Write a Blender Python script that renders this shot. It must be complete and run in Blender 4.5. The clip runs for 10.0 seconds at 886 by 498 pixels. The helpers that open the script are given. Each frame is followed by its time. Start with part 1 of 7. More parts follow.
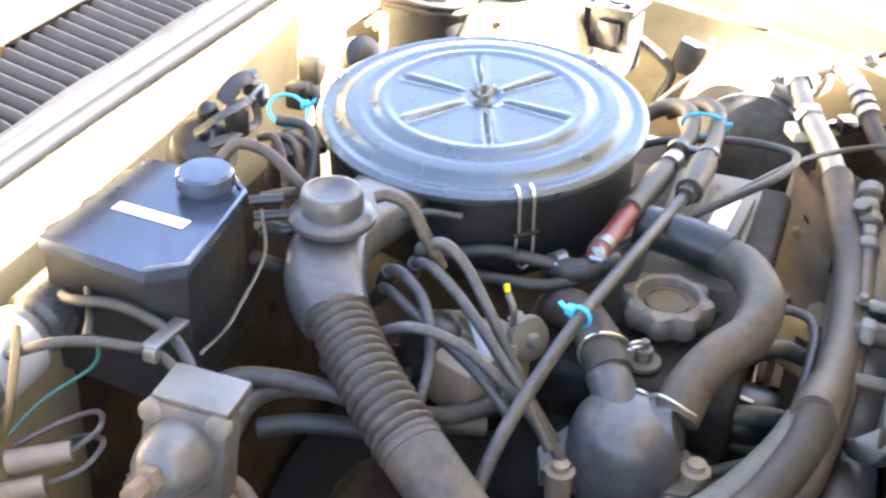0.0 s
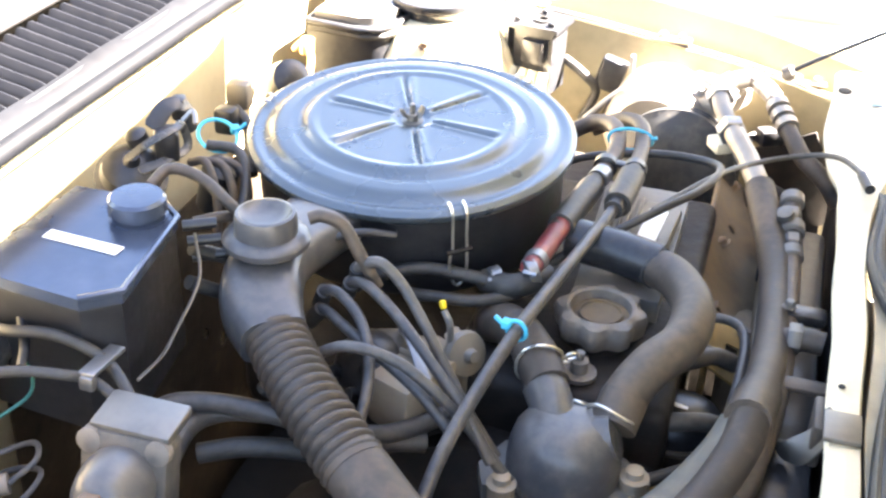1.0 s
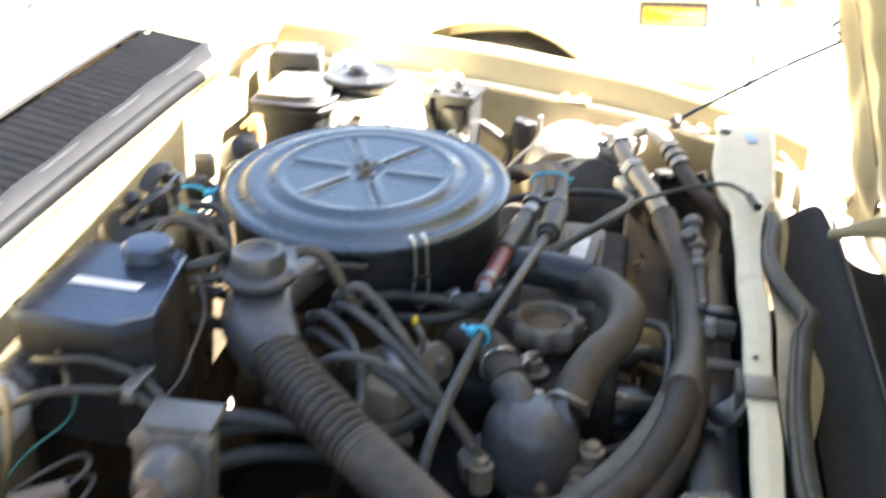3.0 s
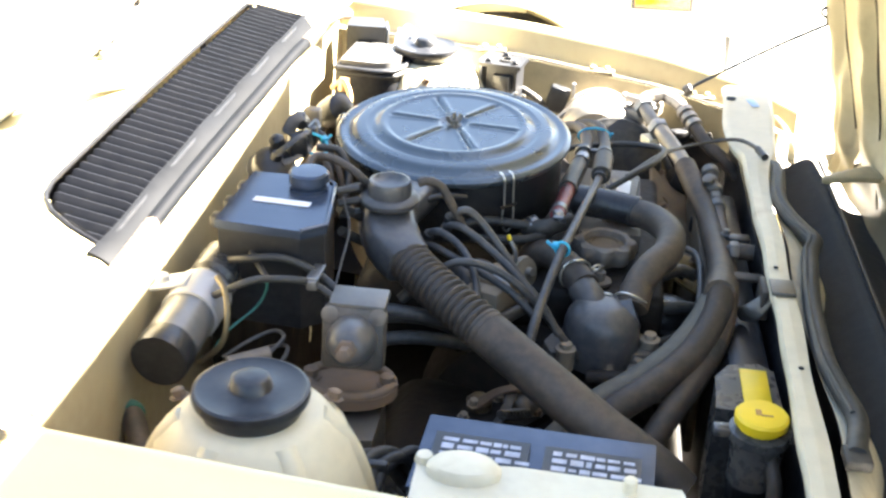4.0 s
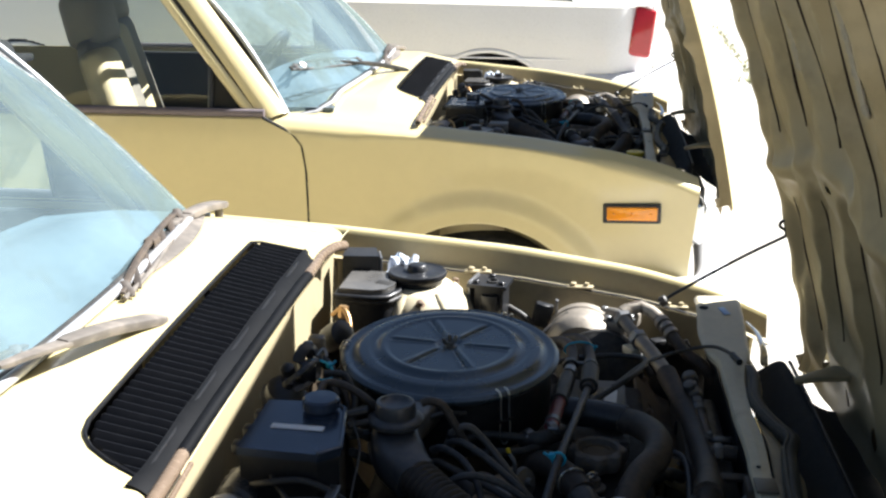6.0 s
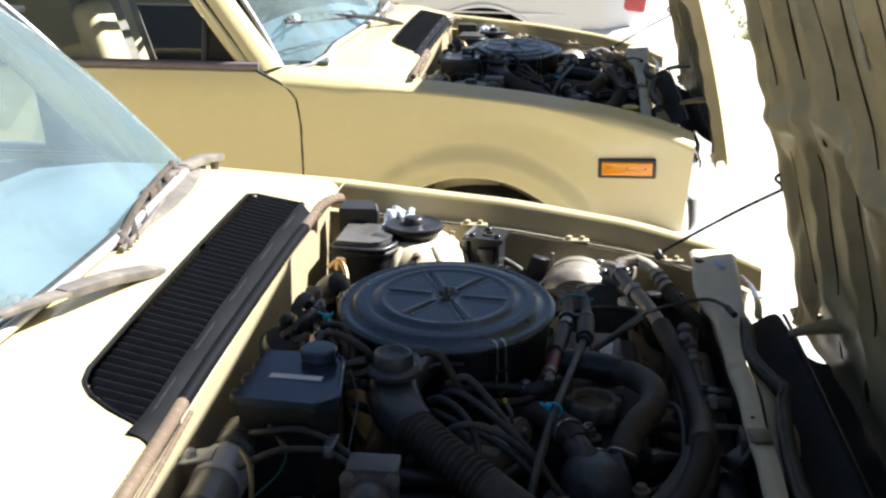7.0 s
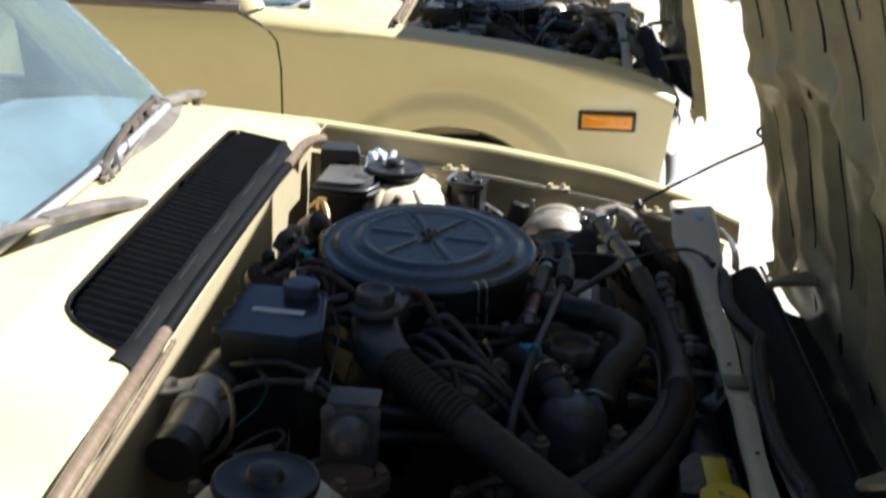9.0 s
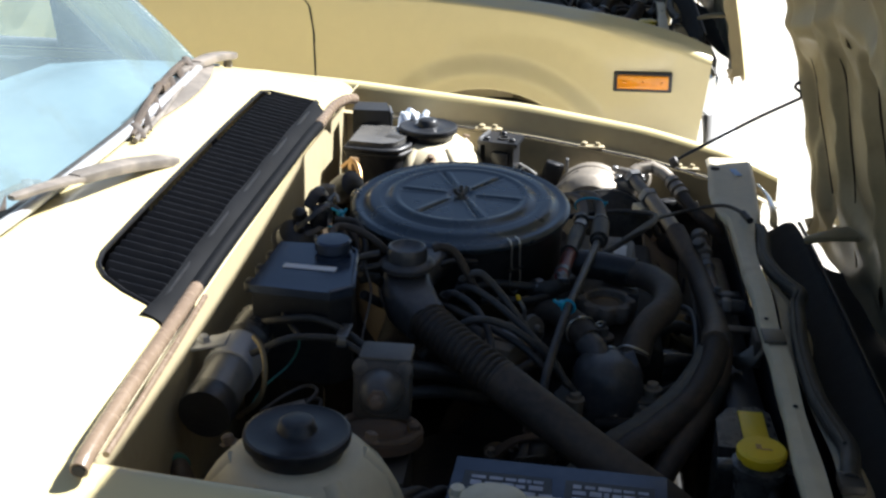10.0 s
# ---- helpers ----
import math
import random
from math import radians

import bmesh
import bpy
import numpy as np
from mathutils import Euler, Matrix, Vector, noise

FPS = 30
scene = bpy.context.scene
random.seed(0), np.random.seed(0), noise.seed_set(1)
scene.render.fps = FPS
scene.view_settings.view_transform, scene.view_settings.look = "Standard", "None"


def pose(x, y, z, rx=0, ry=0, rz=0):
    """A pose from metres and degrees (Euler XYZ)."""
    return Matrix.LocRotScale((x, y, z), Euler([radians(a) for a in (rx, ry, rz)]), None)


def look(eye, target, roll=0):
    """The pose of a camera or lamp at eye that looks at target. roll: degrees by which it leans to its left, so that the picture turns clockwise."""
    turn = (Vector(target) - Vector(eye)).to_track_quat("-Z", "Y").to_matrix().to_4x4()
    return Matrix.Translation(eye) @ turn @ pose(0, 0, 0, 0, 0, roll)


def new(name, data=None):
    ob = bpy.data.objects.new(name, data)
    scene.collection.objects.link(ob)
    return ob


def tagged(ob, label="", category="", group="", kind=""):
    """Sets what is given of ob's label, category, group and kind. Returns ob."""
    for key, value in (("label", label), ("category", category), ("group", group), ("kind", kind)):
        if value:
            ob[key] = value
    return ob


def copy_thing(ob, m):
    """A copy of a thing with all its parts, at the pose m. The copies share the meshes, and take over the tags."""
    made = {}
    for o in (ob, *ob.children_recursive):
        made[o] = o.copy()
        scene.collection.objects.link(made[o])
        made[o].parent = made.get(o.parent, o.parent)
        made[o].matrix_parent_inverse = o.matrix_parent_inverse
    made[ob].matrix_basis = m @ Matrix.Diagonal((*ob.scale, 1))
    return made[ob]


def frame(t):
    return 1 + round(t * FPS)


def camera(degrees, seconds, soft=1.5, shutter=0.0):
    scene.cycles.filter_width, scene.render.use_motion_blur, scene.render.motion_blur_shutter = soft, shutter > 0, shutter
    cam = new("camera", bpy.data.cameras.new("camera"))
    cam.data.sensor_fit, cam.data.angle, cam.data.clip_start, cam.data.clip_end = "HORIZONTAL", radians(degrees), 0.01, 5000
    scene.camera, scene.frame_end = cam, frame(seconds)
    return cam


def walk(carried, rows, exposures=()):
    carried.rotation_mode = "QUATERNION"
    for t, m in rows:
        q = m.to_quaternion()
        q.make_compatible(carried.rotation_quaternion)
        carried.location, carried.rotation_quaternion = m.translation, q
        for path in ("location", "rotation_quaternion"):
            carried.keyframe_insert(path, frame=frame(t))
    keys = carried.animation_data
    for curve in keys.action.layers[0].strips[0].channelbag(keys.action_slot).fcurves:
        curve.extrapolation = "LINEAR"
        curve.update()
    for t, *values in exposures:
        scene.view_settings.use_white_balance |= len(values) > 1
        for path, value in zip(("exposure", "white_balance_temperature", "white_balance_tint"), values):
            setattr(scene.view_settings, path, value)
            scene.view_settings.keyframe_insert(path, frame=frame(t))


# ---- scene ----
cam = camera(40.43, 10.0, soft=2.4, shutter=0.5)
PATH = [
    (0, (0.4209, -0.8562, 1.3337), (-0.1517, 0.7379, 0.2702), 2.00),
    (0.5, (0.4231, -0.8562, 1.3349), (-0.0868, 0.7708, 0.2894), 2.26),
    (1, (0.4191, -0.8665, 1.3328), (-0.0493, 0.7857, 0.3077), 2.27),
    (1.5, (0.4096, -0.8793, 1.3366), (0.0119, 0.8125, 0.3468), 2.97),
    (2, (0.3939, -0.9076, 1.3284), (0.0663, 0.8059, 0.3504), 3.15),
    (2.5, (0.3832, -0.9493, 1.3269), (0.1518, 0.8342, 0.4519), 1.96),
    (2.7, (0.3835, -0.9746, 1.3248), (0.1581, 0.8333, 0.4996), 2.05),
    (3, (0.3909, -1.0621, 1.3454), (0.0855, 0.7146, 0.4795), 0.60),
    (3.2, (0.3921, -1.1196, 1.3593), (0.0526, 0.6285, 0.4489), 1.12),
    (4.3, (0.2352, -1.4582, 1.4399), (0.0726, 0.3443, 0.5886), 2.26),
    (4.5, (0.2381, -1.4795, 1.4539), (0.0762, 0.3568, 0.6782), 1.58),
    (5, (0.2451, -1.4981, 1.4793), (0.0922, 0.4023, 0.8753), 0.61),
    (5.2, (0.2471, -1.4992, 1.4803), (0.0850, 0.4100, 0.9071), 0.46),
    (6.3, (0.2495, -1.5002, 1.4789), (0.0531, 0.4072, 0.9103), 0.11),
    (6.5, (0.2494, -1.5028, 1.4772), (0.0612, 0.3923, 0.8661), 0.32),
    (7, (0.2431, -1.5052, 1.4737), (0.0660, 0.3825, 0.8369), 0.35),
    (7.5, (0.2344, -1.5059, 1.4727), (0.0505, 0.3768, 0.8235), 0.27),
    (8, (0.2293, -1.5165, 1.4720), (0.0278, 0.3860, 0.8888), 0.26),
    (8.5, (0.2264, -1.5149, 1.4677), (0.0863, 0.3948, 0.8904), 0.92),
    (9, (0.2275, -1.5154, 1.4539), (0.1022, 0.3521, 0.7490), 2.47),
    (9.5, (0.2287, -1.5103, 1.4572), (0.0262, 0.3290, 0.6984), 0.47),
    (10, (0.2352, -1.5103, 1.4309), (0.0503, 0.3340, 0.6797), 1.24),
]
EXPOSURES = [(0.0, 6.15, 7400, 17), (0.5, 5.92, 7400, 17), (1.0, 6.0, 7400, 17), (2.0, 5.62, 7300, 16), (2.5, 5.5, 7300, 14), (3.0, 4.92, 7200, 11), (3.2, 4.75, 7200, 11), (4.3, 5.05, 7000, 10), (4.6, 4.72, 6800, 10), (4.8, 4.15, 6700, 10), (5.0, 3.55, 6700, 10), (5.2, 2.6, 6500, 10), (6.3, 1.83, 6300, 10), (8.5, 1.72, 6300, 10), (9.0, 1.5, 6200, 10), (10.0, 1.82, 6200, 10)]
walk(cam, [(t, look(eye, target, roll)) for t, eye, target, roll in PATH], EXPOSURES)

# ---- daylight ----
SUN_DIR = Vector((0.83, 0.50, 1.0)).normalized()
world = bpy.data.worlds.new("daylight")
scene.world = world
world.use_nodes = True
wn = world.node_tree.nodes
sky = wn.new("ShaderNodeTexSky")
sky.sky_type = "NISHITA"
sky.sun_disc = False
sky.sun_elevation = math.asin(SUN_DIR.z)
sky.sun_rotation = math.atan2(SUN_DIR.x, SUN_DIR.y)
world.node_tree.links.new(sky.outputs[0], wn["Background"].inputs[0])
wn["Background"].inputs[1].default_value = 0.0235
sun_data = bpy.data.lights.new("sun", "SUN")
sun_data.energy = 5.0
sun_data.angle = radians(0.5)
sun_data.color = (1.0, 0.975, 0.935)
sun = new("sun", sun_data)
sun.matrix_world = look(SUN_DIR * 20, (0, 0, 0))


# ---- materials ----
def material(name, color, rough=0.5, metal=0.0, spread=0.25, scale=6.0, grain=60.0, bump=0.15, dust=None, dust_amount=0.0, coat=0.0, edge=0.45, spec=0.5, gloss=0.25):
    """Principled surface with broad and fine variation, dust lying in patches and a fine relief."""
    m = bpy.data.materials.new(name)
    m.use_nodes = True
    nt = m.node_tree
    n, l = nt.nodes, nt.links
    b = n["Principled BSDF"]
    tex = n.new("ShaderNodeTexCoord")
    info = n.new("ShaderNodeObjectInfo")
    shift = n.new("ShaderNodeVectorMath")
    shift.operation = "ADD"
    l.new(tex.outputs["Object"], shift.inputs[0])
    l.new(info.outputs["Random"], shift.inputs[1])

    def noise_tex(s, detail):
        t = n.new("ShaderNodeTexNoise")
        t.inputs["Scale"].default_value = s
        t.inputs["Detail"].default_value = detail
        l.new(shift.outputs[0], t.inputs["Vector"])
        return t
    broad, fine = noise_tex(scale, 6.0), noise_tex(grain, 4.0)
    ramp = n.new("ShaderNodeValToRGB")
    c = Vector(color)
    ramp.color_ramp.elements[0].position, ramp.color_ramp.elements[1].position = 0.3, 0.7
    ramp.color_ramp.elements[0].color = (*(c * (1 - spread)), 1)
    ramp.color_ramp.elements[1].color = (*[min(1.0, v * (1 + spread)) for v in c], 1)
    blend = n.new("ShaderNodeMix")
    blend.inputs[0].default_value = 0.35
    l.new(broad.outputs["Fac"], blend.inputs[2])
    l.new(fine.outputs["Fac"], blend.inputs[3])
    l.new(blend.outputs[0], ramp.inputs[0])
    out = ramp.outputs[0]
    r_add = n.new("ShaderNodeMath")
    r_add.operation = "MULTIPLY_ADD"
    r_add.inputs[1].default_value, r_add.inputs[2].default_value = gloss, rough - gloss / 2
    l.new(fine.outputs["Fac"], r_add.inputs[0])
    l.new(r_add.outputs[0], b.inputs["Roughness"])
    if dust:
        patch = n.new("ShaderNodeValToRGB")
        patch.color_ramp.elements[0].position, patch.color_ramp.elements[1].position = edge, edge + 0.25
        patch.color_ramp.elements[1].color = (dust_amount,) * 3 + (1,)
        l.new(blend.outputs[0], patch.inputs[0])
        mix = n.new("ShaderNodeMix")
        mix.data_type = "RGBA"
        l.new(patch.outputs[0], mix.inputs[0])
        l.new(out, mix.inputs[6])
        mix.inputs[7].default_value = (*dust, 1)
        out = mix.outputs[2]
    l.new(out, b.inputs["Base Color"])
    bp = n.new("ShaderNodeBump")
    bp.inputs["Strength"].default_value = bump
    bp.inputs["Distance"].default_value = 0.002
    l.new(fine.outputs["Fac"], bp.inputs["Height"])
    l.new(bp.outputs[0], b.inputs["Normal"])
    b.inputs["Metallic"].default_value = metal
    b.inputs["Coat Weight"].default_value = coat
    b.inputs["Coat Roughness"].default_value = 0.08
    b.inputs["Specular IOR Level"].default_value = spec
    return m


def glass(name, tint, rough=0.02, ior=1.5, dust=0.0):
    """Thin pane: clear with a Fresnel gloss and a film of dust tinted with sky sheen."""
    m = bpy.data.materials.new(name)
    m.use_nodes = True
    n, l = m.node_tree.nodes, m.node_tree.links
    n.remove(n["Principled BSDF"])
    clear, gloss, mix, fres = (n.new("ShaderNode" + k) for k in ("BsdfTransparent", "BsdfGlossy", "MixShader", "Fresnel"))
    clear.inputs[0].default_value = (*tint, 1)
    gloss.inputs["Roughness"].default_value = rough
    fres.inputs["IOR"].default_value = ior
    l.new(fres.outputs[0], mix.inputs[0])
    l.new(clear.outputs[0], mix.inputs[1])
    l.new(gloss.outputs[0], mix.inputs[2])
    out = mix.outputs[0]
    if dust:
        film, tex, coord, ramp, both = (n.new("ShaderNode" + k) for k in ("BsdfDiffuse", "TexNoise", "TexCoord", "ValToRGB", "MixShader"))
        # cyan instead of dust grey: the sky's brightness is put into the film
        film.inputs[0].default_value = (0.44, 0.60, 0.66, 1)
        tex.inputs["Scale"].default_value = 3.0
        tex.inputs["Detail"].default_value = 8.0
        ramp.color_ramp.elements[0].position, ramp.color_ramp.elements[1].position = 0.25, 0.75
        ramp.color_ramp.elements[0].color, ramp.color_ramp.elements[1].color = (dust * 0.5,) * 3 + (1,), (dust * 1.5,) * 3 + (1,)
        l.new(coord.outputs["Object"], tex.inputs["Vector"])
        l.new(tex.outputs["Fac"], ramp.inputs[0])
        l.new(ramp.outputs[0], both.inputs[0])
        l.new(out, both.inputs[1])
        l.new(film.outputs[0], both.inputs[2])
        out = both.outputs[0]
    l.new(out, n["Material Output"].inputs[0])
    return m


DUSTY = (0.20, 0.175, 0.14)
M = dict(
    paint=material("cream_paint", (0.64, 0.548, 0.295), 0.30, spread=0.05, scale=2.0, grain=30, bump=0.0, coat=0.7, gloss=0.05),
    # duller copy of the cream: dust, and the shade on flange and firewall
    bay_paint=material("dusty_shaded_cream_paint", (0.40, 0.342, 0.212), 0.55, spread=0.18, scale=7, grain=60, bump=0.12, dust=(0.22, 0.17, 0.11), dust_amount=0.6),
    support_paint=material("chipped_pale_paint", (0.62, 0.56, 0.42), 0.5, spread=0.14, scale=11, grain=60, bump=0.15, dust=(0.26, 0.19, 0.11), dust_amount=0.7, edge=0.56),
    # darker, browner cream than the outer paint, for the hood's underside
    inner_paint=material("dull_darker_cream", (0.30, 0.248, 0.145), 0.45, spread=0.32, scale=7, grain=45, bump=0.3, dust=(0.13, 0.10, 0.06), dust_amount=0.6, edge=0.52),
    silver_paint=material("silver_paint", (0.73, 0.735, 0.75), 0.3, spread=0.05, scale=2, grain=150, bump=0.02, coat=0.5),
    lid=material("satin_blue_black_enamel", (0.082, 0.104, 0.122), 0.29, metal=0.5, spread=0.14, scale=7, grain=16, bump=0.0, coat=0.35),
    black=material("black_plastic", (0.013, 0.0145, 0.018), 0.36, spread=0.3, scale=9, grain=120, bump=0.06, dust=DUSTY, dust_amount=0.10),
    # base tinted blue for the sky reflected on the control box lid
    box_blue=material("dusty_sky_tinted_plastic", (0.050, 0.068, 0.105), 0.20, gloss=0.12, metal=0.45, spread=0.2, scale=10, grain=60, bump=0.02, dust=(0.16, 0.17, 0.18), dust_amount=0.15),
    worn_label=material("worn_label_print", (0.40, 0.42, 0.50), 0.5, spread=0.3, scale=60, bump=0.05),
    louvre=material("black_louvre_plastic", (0.006, 0.006, 0.007), 0.35, spread=0.3, scale=9, grain=60, bump=0.03, spec=0.3),
    satin_can=material("satin_grey_enamel", (0.17, 0.17, 0.168), 0.34, metal=0.3, spread=0.2, scale=14, grain=80, bump=0.05, dust=(0.24, 0.21, 0.17), dust_amount=0.35),
    pale_hose=material("dust_paled_rubber", (0.125, 0.118, 0.098), 0.75, spread=0.25, scale=14, grain=90, bump=0.2, dust=(0.20, 0.17, 0.125), dust_amount=0.45),
    sun_plastic=material("dusty_grey_plastic", (0.052, 0.051, 0.050), 0.28, spread=0.2, scale=12, grain=80, bump=0.05, dust=(0.22, 0.20, 0.17), dust_amount=0.3),
    band=material("pale_band_metal", (0.38, 0.39, 0.41), 0.4, metal=0.2, spread=0.15, scale=14, grain=90, bump=0.05, dust=DUSTY, dust_amount=0.3),
    rubber=material("dusty_black_rubber", (0.024, 0.024, 0.024), 0.55, spread=0.3, scale=14, grain=110, bump=0.15, dust=DUSTY, dust_amount=0.25),
    hose=material("dusty_grey_rubber_hose", (0.046, 0.036, 0.029), 0.58, spread=0.3, scale=8, grain=110, bump=0.12, dust=(0.165, 0.12, 0.082), dust_amount=0.5),
    cable=material("grey_cable_sheath", (0.044, 0.042, 0.043), 0.45, spread=0.2, scale=16, grain=140, bump=0.08, dust=DUSTY, dust_amount=0.35),
    metal=material("dull_grey_metal", (0.20, 0.19, 0.175), 0.5, metal=0.85, spread=0.25, scale=12, grain=120, bump=0.15, dust=DUSTY, dust_amount=0.5),
    alu=material("oxidised_cast_aluminium", (0.18, 0.172, 0.16), 0.58, metal=0.55, spread=0.25, scale=14, grain=100, bump=0.35, dust=(0.19, 0.16, 0.125), dust_amount=0.6),
    bright_alu=material("bright_alloy", (0.33, 0.295, 0.25), 0.5, metal=0.6, spread=0.2, scale=18, grain=100, bump=0.25, dust=(0.35, 0.30, 0.24), dust_amount=0.4),
    cap_alu=material("brown_dusty_alloy", (0.17, 0.15, 0.13), 0.65, metal=0.3, spread=0.3, scale=30, grain=120, bump=0.4, dust=(0.20, 0.16, 0.12), dust_amount=0.6),
    chrome=material("worn_chrome", (0.75, 0.75, 0.74), 0.16, metal=1.0, spread=0.08, scale=12, grain=90, bump=0.03),
    # base taken near black to keep the lower bay dark, brown dirt over it
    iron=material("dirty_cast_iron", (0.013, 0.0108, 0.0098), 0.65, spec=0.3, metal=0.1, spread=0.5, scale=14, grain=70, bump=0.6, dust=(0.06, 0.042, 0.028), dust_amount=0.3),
    rusty=material("rust_stained_steel", (0.16, 0.12, 0.09), 0.7, metal=0.3, spread=0.4, scale=16, grain=80, bump=0.4, dust=(0.20, 0.11, 0.05), dust_amount=0.6),
    zinc=material("zinc_plated_steel", (0.25, 0.255, 0.265), 0.42, metal=0.8, spread=0.15, scale=16, grain=120, bump=0.1, dust=DUSTY, dust_amount=0.35),
    wire=material("bright_wire", (0.7, 0.68, 0.62), 0.3, metal=0.9, spread=0.1, bump=0.05),
    tie=material("cyan_nylon", (0.03, 0.42, 0.62), 0.4, spread=0.1, bump=0.03),
    white=material("white_label", (0.8, 0.8, 0.8), 0.5, spread=0.06, scale=40, bump=0.03),
    red=material("faded_red_tube", (0.19, 0.042, 0.045), 0.45, spread=0.3, scale=40, bump=0.1, dust=DUSTY, dust_amount=0.4),
    yellow=material("yellow_plastic", (0.80, 0.56, 0.02), 0.4, spread=0.08, scale=20, bump=0.05),
    bumper=material("pale_satin_bumper", (0.60, 0.60, 0.60), 0.45, metal=0.1, spread=0.1, scale=10, bump=0.05),
    amber=material("amber_lens", (0.85, 0.30, 0.01), 0.15, spread=0.1, scale=30, bump=0.02, coat=0.6),
    red_lens=material("red_lens", (0.38, 0.008, 0.014), 0.15, spread=0.12, scale=20, bump=0.02, coat=0.6),
    natural=material("cream_translucent_plastic", (0.72, 0.66, 0.50), 0.42, spread=0.08, scale=14, grain=100, bump=0.05, dust=(0.40, 0.34, 0.24), dust_amount=0.4),
    grey_plastic=material("grey_plastic", (0.064, 0.064, 0.068), 0.32, gloss=0.12, spread=0.2, scale=9, grain=110, bump=0.06, dust=DUSTY, dust_amount=0.35),
    copper=material("copper_wire", (0.48, 0.30, 0.14), 0.4, metal=0.8, spread=0.2, bump=0.1),
    brass=material("dull_brass", (0.22, 0.175, 0.10), 0.5, metal=0.6, spread=0.2, bump=0.1, dust=DUSTY, dust_amount=0.4),
    green=material("verdigris_green", (0.05, 0.20, 0.165), 0.6, spread=0.3, scale=40, bump=0.2),
    brown=material("dusty_brown_steel", (0.115, 0.085, 0.055), 0.65, metal=0.15, spread=0.35, scale=10, grain=70, bump=0.3, dust=(0.20, 0.14, 0.065), dust_amount=0.5),
    seat=material("beige_vinyl", (0.66, 0.54, 0.33), 0.55, spread=0.08, scale=8, grain=150, bump=0.1),
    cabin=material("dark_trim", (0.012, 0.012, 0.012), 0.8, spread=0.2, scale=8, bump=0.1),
    dash=material("pale_blue_vinyl", (0.085, 0.115, 0.135), 0.6, spread=0.15, scale=8, bump=0.15),
    tyre=material("tyre_rubber", (0.025, 0.025, 0.025), 0.75, spread=0.25, scale=14, bump=0.3, dust=DUSTY, dust_amount=0.4),
    concrete=material("pale_concrete", (0.46, 0.43, 0.38), 0.85, spread=0.14, scale=0.9, grain=22, bump=0.35, dust=(0.33, 0.29, 0.23), dust_amount=0.5, edge=0.5),
    seal=material("browned_seal_rubber", (0.155, 0.112, 0.078), 0.26, spread=0.15, scale=7, grain=90, bump=0.08, dust=(0.24, 0.185, 0.13), dust_amount=0.3),
    wiper=material("weathered_brown_grey_paint", (0.13, 0.115, 0.10), 0.6, spread=0.3, scale=18, grain=90, bump=0.2, dust=(0.25, 0.215, 0.18), dust_amount=0.7),
    weed=material("dry_green_weed", (0.30, 0.31, 0.13), 0.7, spread=0.4, scale=30, bump=0.1),
    tan_alloy=material("dust_tanned_alloy", (0.30, 0.25, 0.19), 0.65, metal=0.2, spread=0.3, scale=22, grain=90, bump=0.4, dust=(0.16, 0.12, 0.085), dust_amount=0.6),
    # black taken extra dark: the hood's shadow on seal and trim is in it
    shaded_black=material("shaded_black_trim", (0.0035, 0.004, 0.0052), 0.6, spread=0.4, scale=9, grain=60, bump=0.05, spec=0.08),
    leather=material("grey_brown_vinyl", (0.27, 0.235, 0.195), 0.5, spread=0.15, scale=9, grain=120, bump=0.15),
    sill=material("faded_purple_grey_rubber", (0.15, 0.125, 0.135), 0.6, spread=0.15, scale=12, grain=90, bump=0.1),
    # darkest copy of the cream: dirt plus the inner wall's shade in one tone
    stained_shade=material("stained_shaded_cream_paint", (0.27, 0.23, 0.14), 0.6, spread=0.3, scale=5, grain=40, bump=0.15, dust=(0.09, 0.07, 0.045), dust_amount=0.8, edge=0.42),
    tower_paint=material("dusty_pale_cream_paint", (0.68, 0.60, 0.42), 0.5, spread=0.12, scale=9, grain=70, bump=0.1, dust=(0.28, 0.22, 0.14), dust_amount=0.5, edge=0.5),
    # black moulding lightened to grey: sunlight on the cover's top is in it
    sunlit_cover=material("glossy_sunlit_moulding", (0.085, 0.083, 0.080), 0.24, spread=0.15, scale=10, grain=40, bump=0.02, dust=(0.16, 0.15, 0.135), dust_amount=0.3, gloss=0.1),
    mount_steel=material("dull_dirty_steel", (0.085, 0.078, 0.070), 0.6, metal=0.3, spread=0.35, scale=20, grain=80, bump=0.4, dust=(0.17, 0.13, 0.095), dust_amount=0.5),
    pad_brown=material("dark_dirt_browned_panel", (0.040, 0.030, 0.020), 0.9, spread=0.6, scale=9, grain=60, bump=0.5, dust=(0.13, 0.09, 0.045), dust_amount=0.5, edge=0.55, spec=0.1),
    ochre=material("ochre_dust_on_steel", (0.26, 0.17, 0.06), 0.8, spread=0.4, scale=25, grain=90, bump=0.3, dust=(0.10, 0.07, 0.04), dust_amount=0.7),
    mastic=material("pale_rough_mastic", (0.36, 0.33, 0.26), 0.8, spread=0.35, scale=60, grain=160, bump=0.8, dust=(0.22, 0.18, 0.11), dust_amount=0.6),
    # near-black brown that draws the shade in the hood creases
    crease_shade=material("dark_crease_brown", (0.020, 0.013, 0.010), 0.7, spread=0.4, scale=30, grain=90, bump=0.3, dust=(0.06, 0.045, 0.03), dust_amount=0.3, spec=0.1),
    sky_reflection=material("sky_reflection_blue", (0.36, 0.52, 0.80), 0.5, spread=0.1, scale=20, grain=60, bump=0.05),
    bag=material("white_blue_plastic_film", (0.72, 0.78, 0.88), 0.3, spread=0.15, scale=40, bump=0.2),
)
